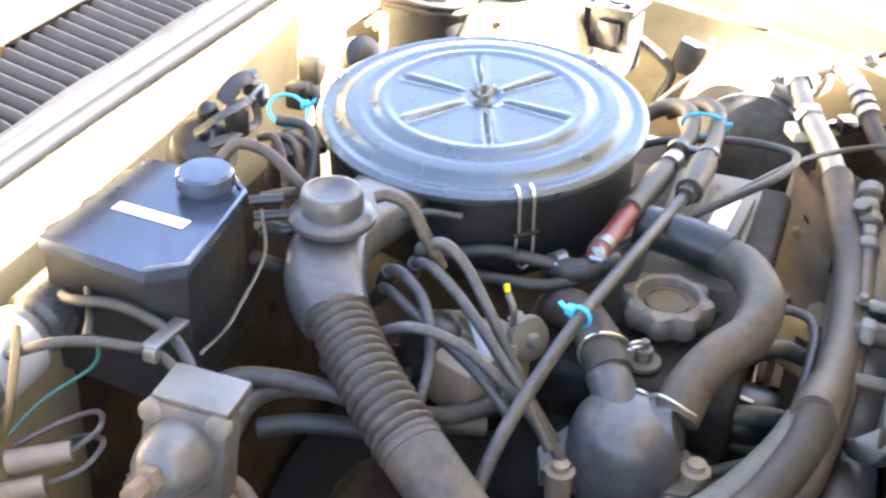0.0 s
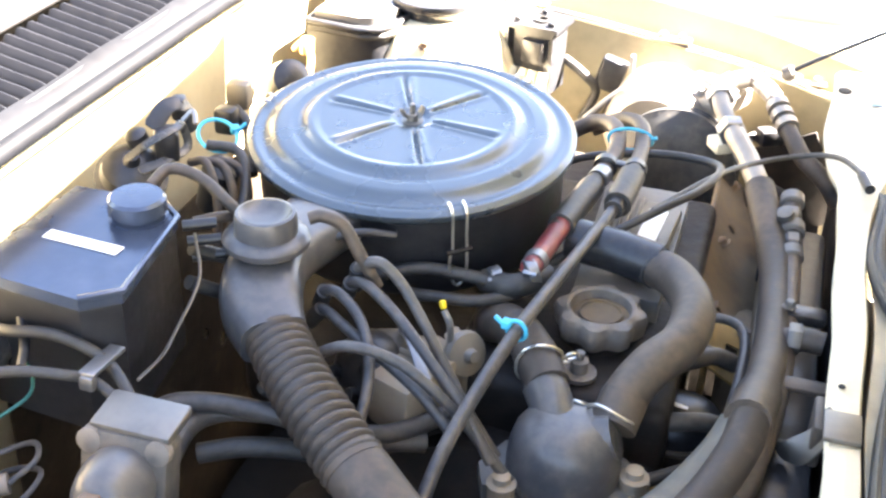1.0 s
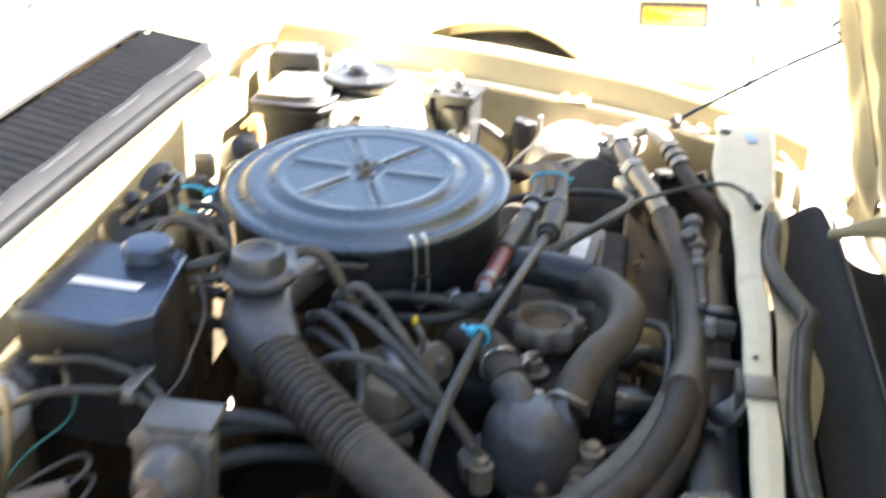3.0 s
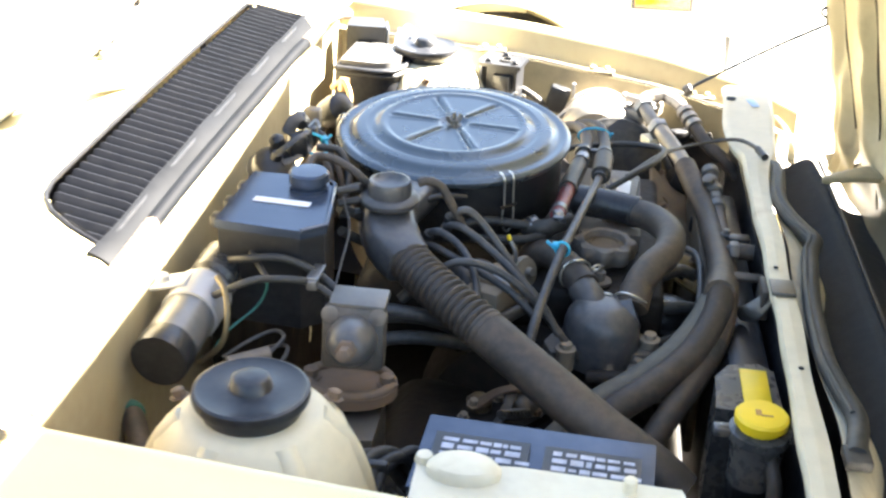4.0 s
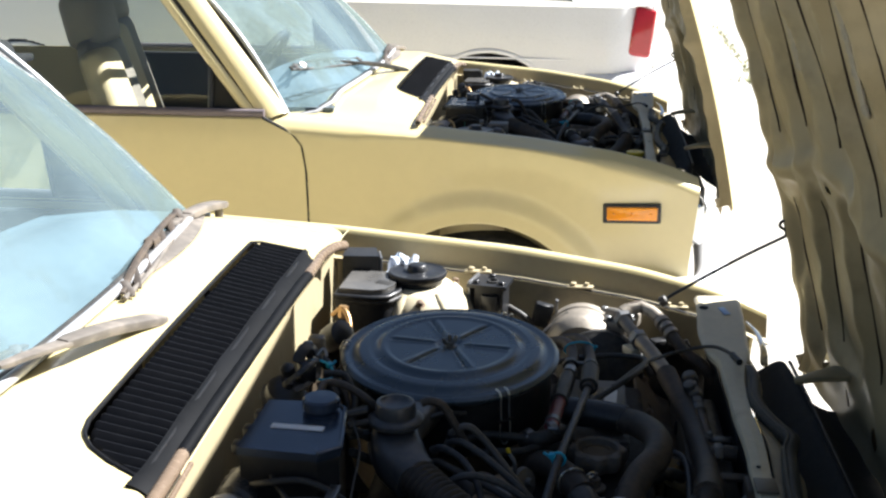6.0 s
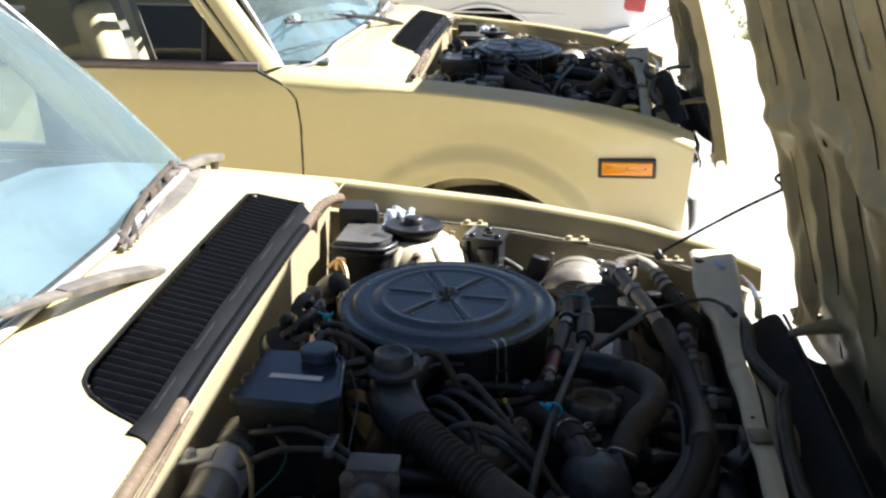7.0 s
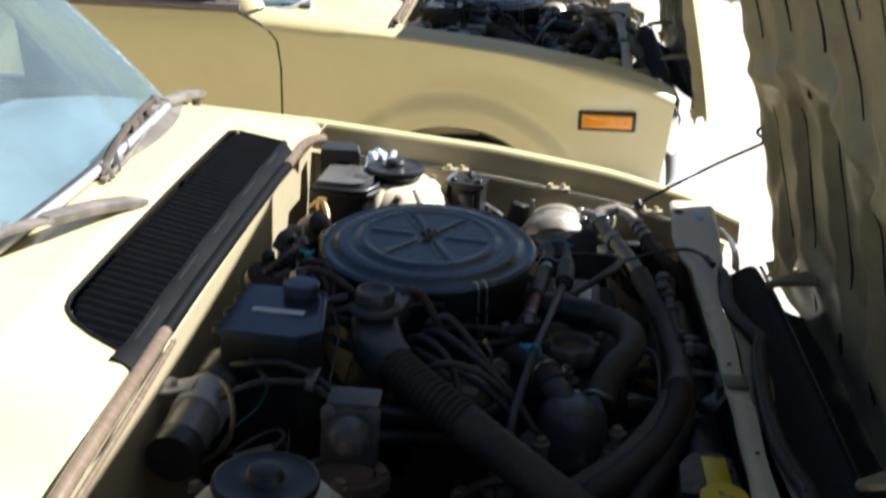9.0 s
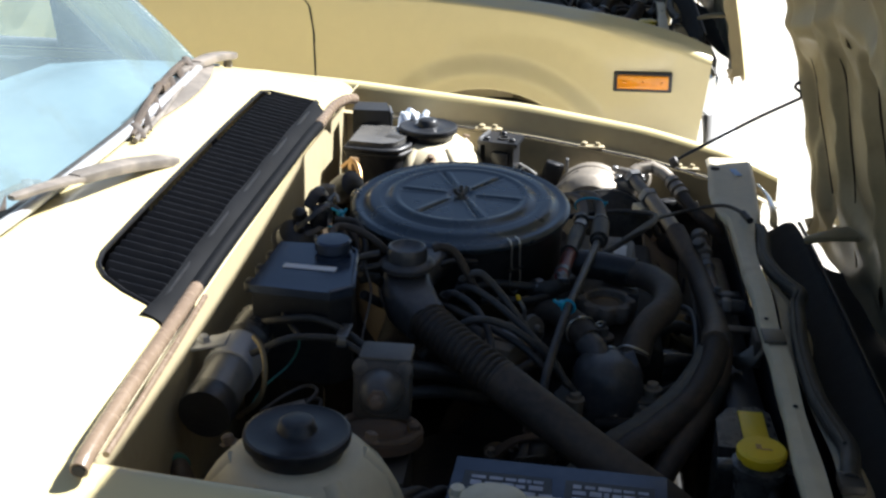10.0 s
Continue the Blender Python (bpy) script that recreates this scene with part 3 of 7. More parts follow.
def cowl(car):
    x0, x1, y0, y1 = GRILLE

    def top(u, v):
        y = -0.664 + 1.328 * v
        x = -0.147 + (windshield_base(y) - 0.02 + 0.147) * u - (0.022 if y > 0 else 0.006) * (1 - u) * (max(0.0, abs(y) - 0.58) / 0.07) ** 2
        return Vector((x, y, cowl_z(x, y) - 0.022 * max(0.0, 1 - u / 0.08) ** 2 * max(0.0, min(1.0, (0.61 - abs(y)) / 0.06))))

    def keep(u, v):
        y = -0.664 + 1.328 * v
        x = -0.147 + (windshield_base(y) - 0.02 + 0.147) * u
        return not (grille_left(y) < x < x1 and y0 - 0.05 < y < y1 + (x - x0) * 0.2)
    c = part("cowl", sheet(top, 60, 140, 0.0015, keep), "paint", car, "cream painted cowl panel")
    # dark plenum under the grille
    pl = bmesh.new()
    for a, b in (((x0 - 0.01, y0 - 0.07), (x1 - 0.013, y1 + 0.02)),):
        block((b[0] - a[0], b[1] - a[1], 0.02), Matrix.Translation(((a[0] + b[0]) / 2, (a[1] + b[1]) / 2, 0.84)), 0.003, bm=pl)
    part("plenum", pl, "cabin", c, "black plenum floor")
    g = part("cowl_grille", grille_frame(), "louvre", car, "black slatted air intake grille")
    n = 44
    for i in range(n):
        y = y0 - 0.045 + (y1 + 0.01 - y0 + 0.045) * (i + 0.5) / n
        xa = grille_left(y) + 0.006
        if x1 - xa < 0.012:
            continue
        bl = [Vector((xa + (x1 + 0.005 - xa) * k, y - 0.0035 * max(0.0, k - 0.8) / 0.2, cowl_z(xa + (x1 - xa) * k, y) - 0.0055 - 0.005 * max(0.0, k - 0.82) / 0.18)) for k in (0.0, 0.2, 0.5, 0.8, 0.92, 1.0)]
        b = strap(bl, (0.0165, 0.0125), 0.0030, (0, -0.84, 0.54))
        part("slat", b, "louvre", g)
    # rubber seal and drip rail along the front of the cowl
    line = [(-0.15, -0.69, 0.878), (-0.149, -0.4, 0.893), (-0.147, -0.1, 0.901), (-0.147, 0.2, 0.898), (-0.147, 0.40, 0.887), (-0.143, 0.50, 0.872), (-0.125, 0.58, 0.856), (-0.115, 0.61, 0.852)]
    hs = part("hood_seal", tube([(-0.147, -0.69, 0.879), (-0.147, -0.66, 0.8845), (-0.1465, -0.55, 0.892), (-0.1475, -0.42, 0.8955), (-0.149, -0.345, 0.8965)], (0.0084, 0.0082), 16), "seal", c, "sun-browned hollow rubber hood seal")
    # same seal, coloured black where the hood's shadow would lie
    part("seal_run", tube([(-0.149, -0.352, 0.8962), (-0.1490, -0.25, 0.8985)] + line[2:4] + [(-0.147, 0.30, 0.8935)], 0.0086, 14), "shaded_black", hs, "run of the seal beside the grille, blackened as in the hood's shadow")
    part("seal_end_run", tube([(-0.147, 0.29, 0.894), (-0.149, 0.36, 0.891), (-0.150, 0.43, 0.888), (-0.141, 0.49, 0.884), (-0.132, 0.53, 0.876)], 0.0090, 14), "seal", hs, "sun-browned far end of the seal")
    part("seal_lip", tube([(-0.135, -0.66, 0.877), (-0.1335, -0.5, 0.887), (-0.137, -0.36, 0.891)], 0.0034, 8), "seal", hs, "thin lower lip of the seal")
    part("seal_hollow", lathe([(0.0060, 0.0), (0.0060, 0.0016), (0.003, 0.002)], aim((-0.147, -0.690, 0.879), (0, -1, -0.18)), 16), "cabin", hs, "dark hollow end of the seal")

    def trim(u, v):
        y = -0.445 + 0.84 * u
        x = x1 - 0.005 + 0.027 * v * min(1.0, (1.0 - u) / 0.06 + 0.2) - 0.004 * max(0.0, 1 - u / 0.04)
        return Vector((x, y, cowl_z(x, y) + 0.0035 - 0.010 * v * v + 0.001 * math.sin(40 * y)))
    part("grille_trim", sheet(trim, 60, 8, 0.003), "shaded_black", c, "black plastic edge trim of the grille")

    def valley(u, v):
        y = 0.08 + 0.52 * u
        x = windshield_base(y) - 0.01 + (0.012 + 0.040 * math.sin(math.pi * (0.1 + 0.8 * u))) * v
        return Vector((x, y, cowl_z(x, y) + 0.0035 + 0.004 * math.sin(math.pi * v)))
    part("wiper_valley", sheet(valley, 40, 8, 0.003), "wiper", c, "weathered brown-grey trim at the foot of the glass")

    def wall(u, v):
        return Vector((-0.148 - 0.026 * min(1.0, v / 0.06) + 0.015 * v + 0.006 * math.sin(9 * u) * v, -0.66 + 1.32 * u, 0.888 - 0.05 * abs(-0.66 + 1.32 * u) ** 2.4 - 0.64 * v))
    
    def chinks(u, v):
        p = wall(u, v)
        return not any(math.hypot((p.y - y) / a, (p.z - z) / b) < 1 for y, z, a, b in CHINKS)
    f = part("firewall", sheet(wall, 264, 128, 0.002, chinks), "bay_paint", car, "dusty cream painted firewall")
    
    def pad(u, v):
        return Vector((-0.145 - 0.012 * math.sin(9 * u + 3 * v) * v, -0.20 + 0.78 * u, 0.715 - 0.46 * v))

    def pad_chinks(u, v):
        p = pad(u, v)
        return not any(math.hypot((p.y - y + 0.016) / a, (p.z - z - 0.012) / b) < 1.25 for y, z, a, b in CHINKS)
    # sheet added over the firewall's lower part to make it dark and brown
    part("insulation_pad", sheet(pad, 195, 115, 0.002, pad_chinks), "pad_brown", f, "dust-browned dark sheet added over the lower firewall, with open chinks")


def grille_frame():
    x0, x1, y0, y1 = GRILLE
    bm = bmesh.new()
    pts = [(x0, y0 + 0.04)] + [(grille_left(y), y) for y in np.linspace(y0 + 0.03, y0 - 0.05, 10)] + [(x1, y1 + 0.015), (x0 + 0.012, y1 + 0.006), (x0, y1 - 0.008)]
    for a, b in zip(pts, pts[1:] + pts[:1]):
        line = [Vector((a[0] + (b[0] - a[0]) * k / 10, a[1] + (b[1] - a[1]) * k / 10, 0)) for k in range(11)]
        tube([Vector((p.x, p.y, cowl_z(p.x, p.y) + 0.0003)) for p in line], 0.0030, 8, raw=True, bm=bm)
    for k in (0.3, 0.62):
        x = x0 + (x1 - x0) * k
        tube([Vector((x, y, cowl_z(x, y) - 0.022)) for y in np.linspace(y0, y1, 12)], 0.003, 6, raw=True, bm=bm)
    return bm


HINGE, LEAN, HOOD_LEN = Vector((0.748, 0, 0.655)), radians(17.6), 0.98
HOOD_UP = Vector((-math.sin(LEAN), 0, math.cos(LEAN)))
HOOD_IN = Vector((-math.cos(LEAN), 0, -math.sin(LEAN)))


def hood_point(y, v, h):
    """Place on the raised hood: across, along from the hinge edge, out of the skin towards the bay."""
    crown = 0.035 * (1 - (y / 0.66) ** 2) + 0.03 * (v / HOOD_LEN) * (1 - v / HOOD_LEN) * 4
    return HINGE + Vector((0, y, 0)) + HOOD_UP * v + HOOD_IN * (h - crown)


POCKETS = [(y, v + 0.03 * math.sin(9 * y), a, b) for y in (-0.4975, -0.2985, -0.0995, 0.0995, 0.2985, 0.4975)
           for v, a, b in ((0.245, 0.076, 0.140), (0.67, 0.078, 0.215))]


def hood(car):
    def width(v):
        return 0.660 + 0.004 * math.sin(3.1 * v / HOOD_LEN)

    def skin(u, v):
        d = v * (HOOD_LEN + 0.005) - 0.005
        y = (u * 2 - 1) * width(max(d, 0))
        edge = max(0.0, abs(u * 2 - 1) - 0.965) / 0.035
        p = hood_point(y, d, 0.014 * edge)
        return p
    h = part("hood", sheet(skin, 50, 40, 0.002), "paint", car, "raised cream hood hinged at the front, underside showing")

    def wob(y, v):
        return 0.010 * math.sin(23 * y + 9 * v) + 0.009 * math.sin(17 * v - 11 * y)

    def plan(u, v):
        d = 0.004 + v * (HOOD_LEN - 0.024)
        return (u * 2 - 1) * (0.626 + 0.003 * math.sin(19 * d) + 0.003 * math.sin(41 * d + 1)), d

    def pocket(y, d):
        """Nearest pocket: its distance measure, and how far along and across it the place lies."""
        return min(((abs((y - py + wob(y, d)) / a) ** 2.6 + abs((d - pv + wob(d, y)) / b) ** 2.6) ** (1 / 2.6), (y - py + wob(y, d)) / a, (d - pv + wob(d, y)) / b) for py, pv, a, b in POCKETS)

    def relief(y, d):
        k = pocket(y, d)[0]
        f = max(0.0, min(1.0, (1.34 - k) / 0.40))
        rise = 0.046 - 0.022 * f * f * (3 - 2 * f)
        if k < 0.94:
            rise += 0.006 * max(0.0, 0.94 - k) ** 0.5
        rise += 0.012 * math.exp(-((d - 0.435 - 0.04 * math.sin(8 * y)) / 0.020) ** 2)
        rise += 0.004 * math.sin(47 * d + 13 * y) * math.sin(33 * y - 21 * d) * max(0.0, min(1.0, (k - 0.95) / 0.2))
        edge = 0.626 + 0.003 * math.sin(19 * d) + 0.003 * math.sin(41 * d + 1) - abs(y)
        rise *= min(1.0, edge / 0.02 + 0.15, (HOOD_LEN - 0.02 - d) / 0.02 + 0.15)
        rise += 0.014 * max(0.0, 1 - d / 0.03) ** 2
        groove = 0.006 * math.exp(-((abs(y) - 0.585) / 0.008) ** 2)
        return rise - groove + 0.003

    def inner(u, v):
        y, d = plan(u, v)
        return hood_point(y, d, relief(y, d))

    def keep(u, v):
        y, d = plan(u, v)
        for k in range(7):
            if math.hypot((y - 0.50 + 0.165 * k) / 0.014, (d - 0.060) / 0.017) < 1:
                return False
        for hy, hd in ((0.37, 0.86), (0.12, 0.80), (-0.2, 0.86), (0.2, 0.44), (-0.3, 0.44)):
            if math.hypot((y - hy) / 0.010, (d - hd) / 0.008) < 1:
                return False
        return True
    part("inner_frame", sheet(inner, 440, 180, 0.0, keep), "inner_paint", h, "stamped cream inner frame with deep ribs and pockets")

    # dark strips standing in for the shaded gap along one flank of each pocket
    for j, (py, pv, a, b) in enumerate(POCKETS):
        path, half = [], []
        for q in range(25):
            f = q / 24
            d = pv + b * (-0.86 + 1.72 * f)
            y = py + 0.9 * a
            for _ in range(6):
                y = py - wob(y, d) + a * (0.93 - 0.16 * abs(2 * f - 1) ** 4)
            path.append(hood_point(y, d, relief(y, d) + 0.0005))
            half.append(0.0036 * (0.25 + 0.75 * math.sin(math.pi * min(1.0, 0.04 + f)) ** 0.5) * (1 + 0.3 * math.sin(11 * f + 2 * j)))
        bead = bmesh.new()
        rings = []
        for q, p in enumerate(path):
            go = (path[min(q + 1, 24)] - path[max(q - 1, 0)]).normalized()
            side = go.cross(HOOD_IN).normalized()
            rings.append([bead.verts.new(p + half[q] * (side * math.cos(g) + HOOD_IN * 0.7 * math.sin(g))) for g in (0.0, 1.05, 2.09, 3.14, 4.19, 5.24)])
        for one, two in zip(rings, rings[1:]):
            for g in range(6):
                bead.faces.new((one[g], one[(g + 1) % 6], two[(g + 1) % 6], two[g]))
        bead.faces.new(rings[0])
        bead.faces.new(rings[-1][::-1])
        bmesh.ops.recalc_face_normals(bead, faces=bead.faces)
        part("adhesive_bead", bead, "crease_shade", h, "dark line standing in for the shaded crease")

    def liner(u, v):
        return hood_point((u * 2 - 1) * 0.60, 0.03 + v * (HOOD_LEN - 0.06), 0.0015)
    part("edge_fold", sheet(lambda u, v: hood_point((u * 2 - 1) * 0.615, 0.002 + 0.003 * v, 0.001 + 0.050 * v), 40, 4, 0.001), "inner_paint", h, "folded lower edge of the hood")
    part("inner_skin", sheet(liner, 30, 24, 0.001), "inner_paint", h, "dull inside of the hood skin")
    for py in (0.2985, -0.0995):
        def stripe(u, v):
            d = 0.60 + 0.22 * u
            return hood_point(py - 0.012 - wob(py, d) + (v - 0.5) * (0.030 + 0.006 * math.sin(60 * u)), d, 0.0335 + 0.002 * math.sin(90 * u) * math.sin(9 * v))
        part("mastic_stripe", sheet(stripe, 40, 8, 0.002), "mastic", h, "pale rough mastic stripe")
    for s in (-1, 1):
        for q in (0.004, 0.034):
            tab = bmesh.new()
            vs = [tab.verts.new(hood_point(s * 0.615, a, b)) for a, b in ((0.03, q), (0.03, q + 0.03), (-0.022, q + 0.017))]
            tab.faces.new(vs)
            thicken(tab, 0.002)
            part("corner_tab", tab, "inner_paint", h, "pointed tab at the lower corner")
    for y in (-0.30, 0.30):
        arm = strap([(0.622, y - 0.010, 0.748), (0.65, y - 0.006, 0.754), (0.676, y, 0.757), (0.702, y + 0.006, 0.758)], (0.010, 0.052), 0.012)
        part("hinge_arm", arm, "inner_paint", h, "cream hinge arm")


def support(car):
    """Radiator support bar, its drop panel and the grille header in front."""
    def bar(u, v):
        y = 0.612 - 1.205 * u
        left = smooth_table([(-0.6, 0.492), (-0.45, 0.497), (-0.27, 0.504), (-0.05, 0.508), (0.26, 0.509), (0.33, 0.509), (0.37, 0.493), (0.45, 0.489), (0.61, 0.497)], y, 0.015) + 0.001 * math.sin(37 * y)
        right = smooth_table([(-0.6, 0.527), (-0.37, 0.529), (-0.05, 0.536), (0.26, 0.541), (0.31, 0.550), (0.36, 0.566), (0.5, 0.572), (0.61, 0.58)], y, 0.02) + 0.0012 * math.sin(29 * y)
        wide, mid = (right - left) / 2, (right + left) / 2
        z = 0.757 + 0.05 * max(0.0, (y - 0.25)) + 0.002 * math.sin(25 * y)
        prof = [(0.0, -0.9, -0.016), (0.12, -1.0, -0.006), (0.2, -0.85, 0.0), (0.5, 0.0, 0.001), (0.8, 0.85, 0.0), (0.88, 1.0, -0.006), (1.0, 1.0, -0.05)]
        return Vector((mid + wide * lerp_table([(a, b) for a, b, c in prof], v), y, z + lerp_table([(a, c) for a, b, c in prof], v)))
    r = part("radiator_support", sheet(bar, 120, 24, 0.002), "support_paint", car, "chipped cream radiator support bar")
    part("support_clip", block((0.028, 0.036, 0.005), Matrix.Translation((0.519, -0.092, 0.7605)), 0.001), "metal", r, "grey metal clip")
    for y in (-0.035, -0.27):
        part("support_hole", lathe([(0.003, 0), (0.003, 0.001), (0.002, 0.0012)], Matrix.Translation((0.518, y, 0.758)), 10), "cabin", r)
    hole = lathe([(0.008, 0.0), (0.008, 0.002), (0.005, 0.0025)], Matrix.Translation((0.508, 0.552, 0.7735)), 16)
    part("drain_hole", hole, "cabin", r, "dark hole in the bar end")
    # sky reflection on the bar end, made as a pale blue patch
    part("blue_mark", block((0.012, 0.05, 0.0012), Matrix.Translation((0.54, 0.545, 0.7745)) @ Matrix.Rotation(radians(12), 4, "Z"), 0.0004), "sky_reflection", r, "pale blue patch drawn as a sky reflection")

    def drop(u, v):
        return Vector((0.522 + 0.012 * math.sin(30 * u) * v, 0.57 - 1.14 * u, 0.71 - 0.32 * v))
    part("support_panel", sheet(drop, 40, 8, 0.003), "black", car, "dusty black panel below the bar")

    def header(u, v):
        y = (u * 2 - 1) * 0.50
        drop_end = 0.05 * max(0.0, (abs(u * 2 - 1) - 0.86) / 0.14) ** 2
        prof = [(0.0, 0.582, 0.690), (0.25, 0.600, 0.700), (0.6, 0.630, 0.721), (0.7, 0.641, 0.724), (0.78, 0.648, 0.718), (1.0, 0.655, 0.60)]
        return Vector((lerp_table([(a, b) for a, b, c in prof], v) - 0.018 * abs(u * 2 - 1) ** 4, y, lerp_table([(a, c) for a, b, c in prof], v) - drop_end))

    def closing(u, v):
        y = (u * 2 - 1) * (0.35 + 0.06 * v)
        return Vector((0.643 + 0.090 * v, y, 0.706 - 0.058 * v - 0.012 * math.sin(math.pi * v)))
    part("hinge_panel", sheet(closing, 30, 8, 0.003), "cabin", car, "black panel between header and hood edge")
    gh = part("grille_header", sheet(header, 60, 24, 0.002), "cabin", car, "black grille header panel")
    part("header_trim", tube([(0.6395, 0.43, 0.7255), (0.640, 0.40, 0.7265), (0.642, 0.2, 0.7265), (0.642, -0.2, 0.7265), (0.640, -0.40, 0.7265), (0.6395, -0.43, 0.7255)], 0.0030, 8), "louvre", gh, "thin black trim on the header edge")
    for s in (-1, 1):
        box = block((0.05, 0.20, 0.13), Matrix.Translation((0.640, s * 0.49, 0.585)), 0.015, 3)
        hl = part("headlight", box, "chrome", car, "rectangular headlight with a chrome bezel")
        part("lens", block((0.02, 0.17, 0.10), Matrix.Translation((0.665, s * 0.49, 0.585)), 0.008, 2), "chrome", hl)
        post = [(0.588, s * 0.575, 0.742), (0.602, s * 0.54, 0.733), (0.606, s * 0.49, 0.722), (0.600, s * 0.44, 0.712)]
        part("lamp_bracket", strap(post, (0.010, 0.016), 0.004, (0.5, 0, 1)), "chrome", car, "bright lamp bracket behind the header")
    def floor_pan(u, v):
        return Vector((0.535 + 0.11 * v, (u * 2 - 1) * 0.42, 0.66 - 0.10 * math.sin(math.pi * min(1, v * 1.2)) + 0.012 * math.sin(21 * u)))
    part("front_pan", sheet(floor_pan, 30, 10, 0.002), "black", car, "dark pan behind the front grille")

    def flank(u, v):
        y = 0.50 - 1.06 * u
        return Vector((0.543 + (0.040 + 0.014 * math.sin(17 * y + 1)) * v + 0.004 * math.sin(14 * y), y, 0.742 - 0.05 * v ** 2 + 0.003 * math.sin(31 * y)))
    part("support_flange", sheet(flank, 40, 6, 0.002), "support_paint", r, "cream flange in front of the bar")
    part("front_grille", block((0.03, 0.78, 0.12), Matrix.Translation((0.67, 0, 0.585)), 0.006), "black", car, "black front grille")
    bump = [(0.40, -0.785, 0.43), (0.58, -0.775, 0.43), (0.675, -0.70, 0.43), (0.715, -0.35, 0.43), (0.725, 0, 0.43), (0.715, 0.35, 0.43), (0.675, 0.70, 0.43), (0.58, 0.775, 0.43), (0.40, 0.785, 0.43)]
    bp = part("bumper", tube(bump, 0.050, 16), "bumper", car, "pale satin front bumper")
    part("rubber_strip", tube([(x + 0.042 * (1 if abs(y) < 0.69 else 0.3), y * 1.04, z - 0.02) for x, y, z in bump], 0.014, 8), "rubber", bp, "black rubber bumper strip")


def cabin(car):
    """Windshield, pillars, doors with their windows, roof and tail."""
    TOPZ = 1.31

    def ws(u, v):
        k = u * 2 - 1
        yb, yt = k * 0.660, k * 0.55
        b = Vector((windshield_base(yb), yb, cowl_z(windshield_base(yb), yb) + 0.004 - 0.02 * max(0.0, abs(k) - 0.85) / 0.15))
        t = Vector((-0.78 - 0.09 * k * k, yt, TOPZ - 0.02 * k * k))
        return b.lerp(t, v) + Vector((0.02, 0, 0.02)) * math.sin(math.pi * v)
    w = part("windshield", sheet(ws, 30, 24), "windshield", car, "raked windshield reflecting a blue sky")
    w.visible_shadow = False
    rim = [ws(k / 30, 0) for k in range(31)] + [ws(1, k / 20) for k in range(1, 21)] + [ws(1 - k / 30, 1) for k in range(1, 31)] + [ws(0, 1 - k / 20) for k in range(1, 21)]
    part("gasket", tube(rim, 0.011, 8, raw=True), "rubber", w, "black rubber windshield gasket")
    part("bright_moulding", tube([p + Vector((0.010, 0.013 * max(-1.0, min(1.0, p.y * 4)), 0.006)) for p in rim], 0.007, 8, raw=True), "band", w, "bright windshield moulding")
    for s in (-1, 1):
        wide_b, wide_t = Vector((-0.068, s * 0.050, -0.02)), Vector((-0.060, s * 0.045, -0.01))
        base, top = Vector((-0.552, s * 0.690, 0.885)), Vector((-0.905, s * 0.575, 1.325))

        def pil(u, v):
            a = 2 * math.pi * u
            c = base.lerp(top, v)
            w = wide_b.lerp(wide_t, v) * 0.5
            return c + w * math.copysign(abs(math.cos(a)) ** 0.8, math.cos(a)) + Vector((0.012, s * 0.020, 0.012)) * math.sin(a)
        part("a_pillar", sheet(pil, 16, 12), "paint", car, "cream windshield pillar")

        def door(u, v):
            z = 0.90 - 0.66 * v ** 1.1
            x = gap_x(z) - 0.003 - u * (1.55 + gap_x(z)) 
            return Vector((x, s * (side_y(-0.6, z) if v > 0.02 else side_y(-0.6, z) - 0.02), z))
        d = part("door", sheet(door, 30, 40, 0.0015), "paint", car, "cream door with closed window")
        jamb = [Vector((gap_x(z), s * (side_y(-0.5, z) - 0.006), z)) for z in np.linspace(0.24, 0.89, 30)]
        part("door_seal", tube(jamb, 0.006, 6, raw=True), "cabin", d)
        part("sill_strip", tube([(-0.575, s * 0.722, 0.903), (-1.0, s * 0.724, 0.905), (-1.56, s * 0.722, 0.905)], 0.012, 8), "sill", d, "dark rubber window sill strip")
        bead = [(-0.603, s * 0.712, 0.885), (-0.955, s * 0.605, 1.31), (-1.25, s * 0.585, 1.325), (-1.53, s * 0.60, 1.30), (-1.55, s * 0.70, 0.91)]
        bm = bmesh.new()
        for a, b in zip(bead, bead[1:]):
            tube([Vector(a), Vector(b)], 0.016, 8, raw=True, bm=bm)
        part("window_frame", bm, "paint", d, "cream door window frame")
        part("frame_seal", tube([Vector((-0.583, s * 0.712, 0.885)), Vector((-0.937, s * 0.605, 1.315))], 0.007, 8, raw=True), "cabin", d, "black rubber door seal")
        part("quarter_frame", tube([(-0.735, s * 0.703, 0.91), (-0.735, s * 0.672, 1.05)], 0.008, 8), "black", d, "black window channel")
        tri = bmesh.new()
        vs = [tri.verts.new(q) for q in ((-0.622, s * 0.703, 0.912), (-0.738, s * 0.703, 0.912), (-0.738, s * 0.665, 1.055))]
        tri.faces.new(vs)
        thicken(tri, 0.004)
        part("mirror_patch", tri, "cabin", d, "black triangular corner panel")

        def pane(u, v):
            z = 0.905 + 0.40 * v
            xa, xb = -0.615 - 0.36 * v, -1.54
            return Vector((xa + (xb - xa) * u, s * (0.700 - 0.10 * v), z))
        g = part("window", sheet(pane, 8, 6), "pane", d, "closed side window glass")
        g.visible_shadow = False

        def rear(u, v):
            x = -1.56 - 1.75 * u
            z = 0.90 - 0.02 * u - (0.66 - 0.1 * u) * v ** 1.1
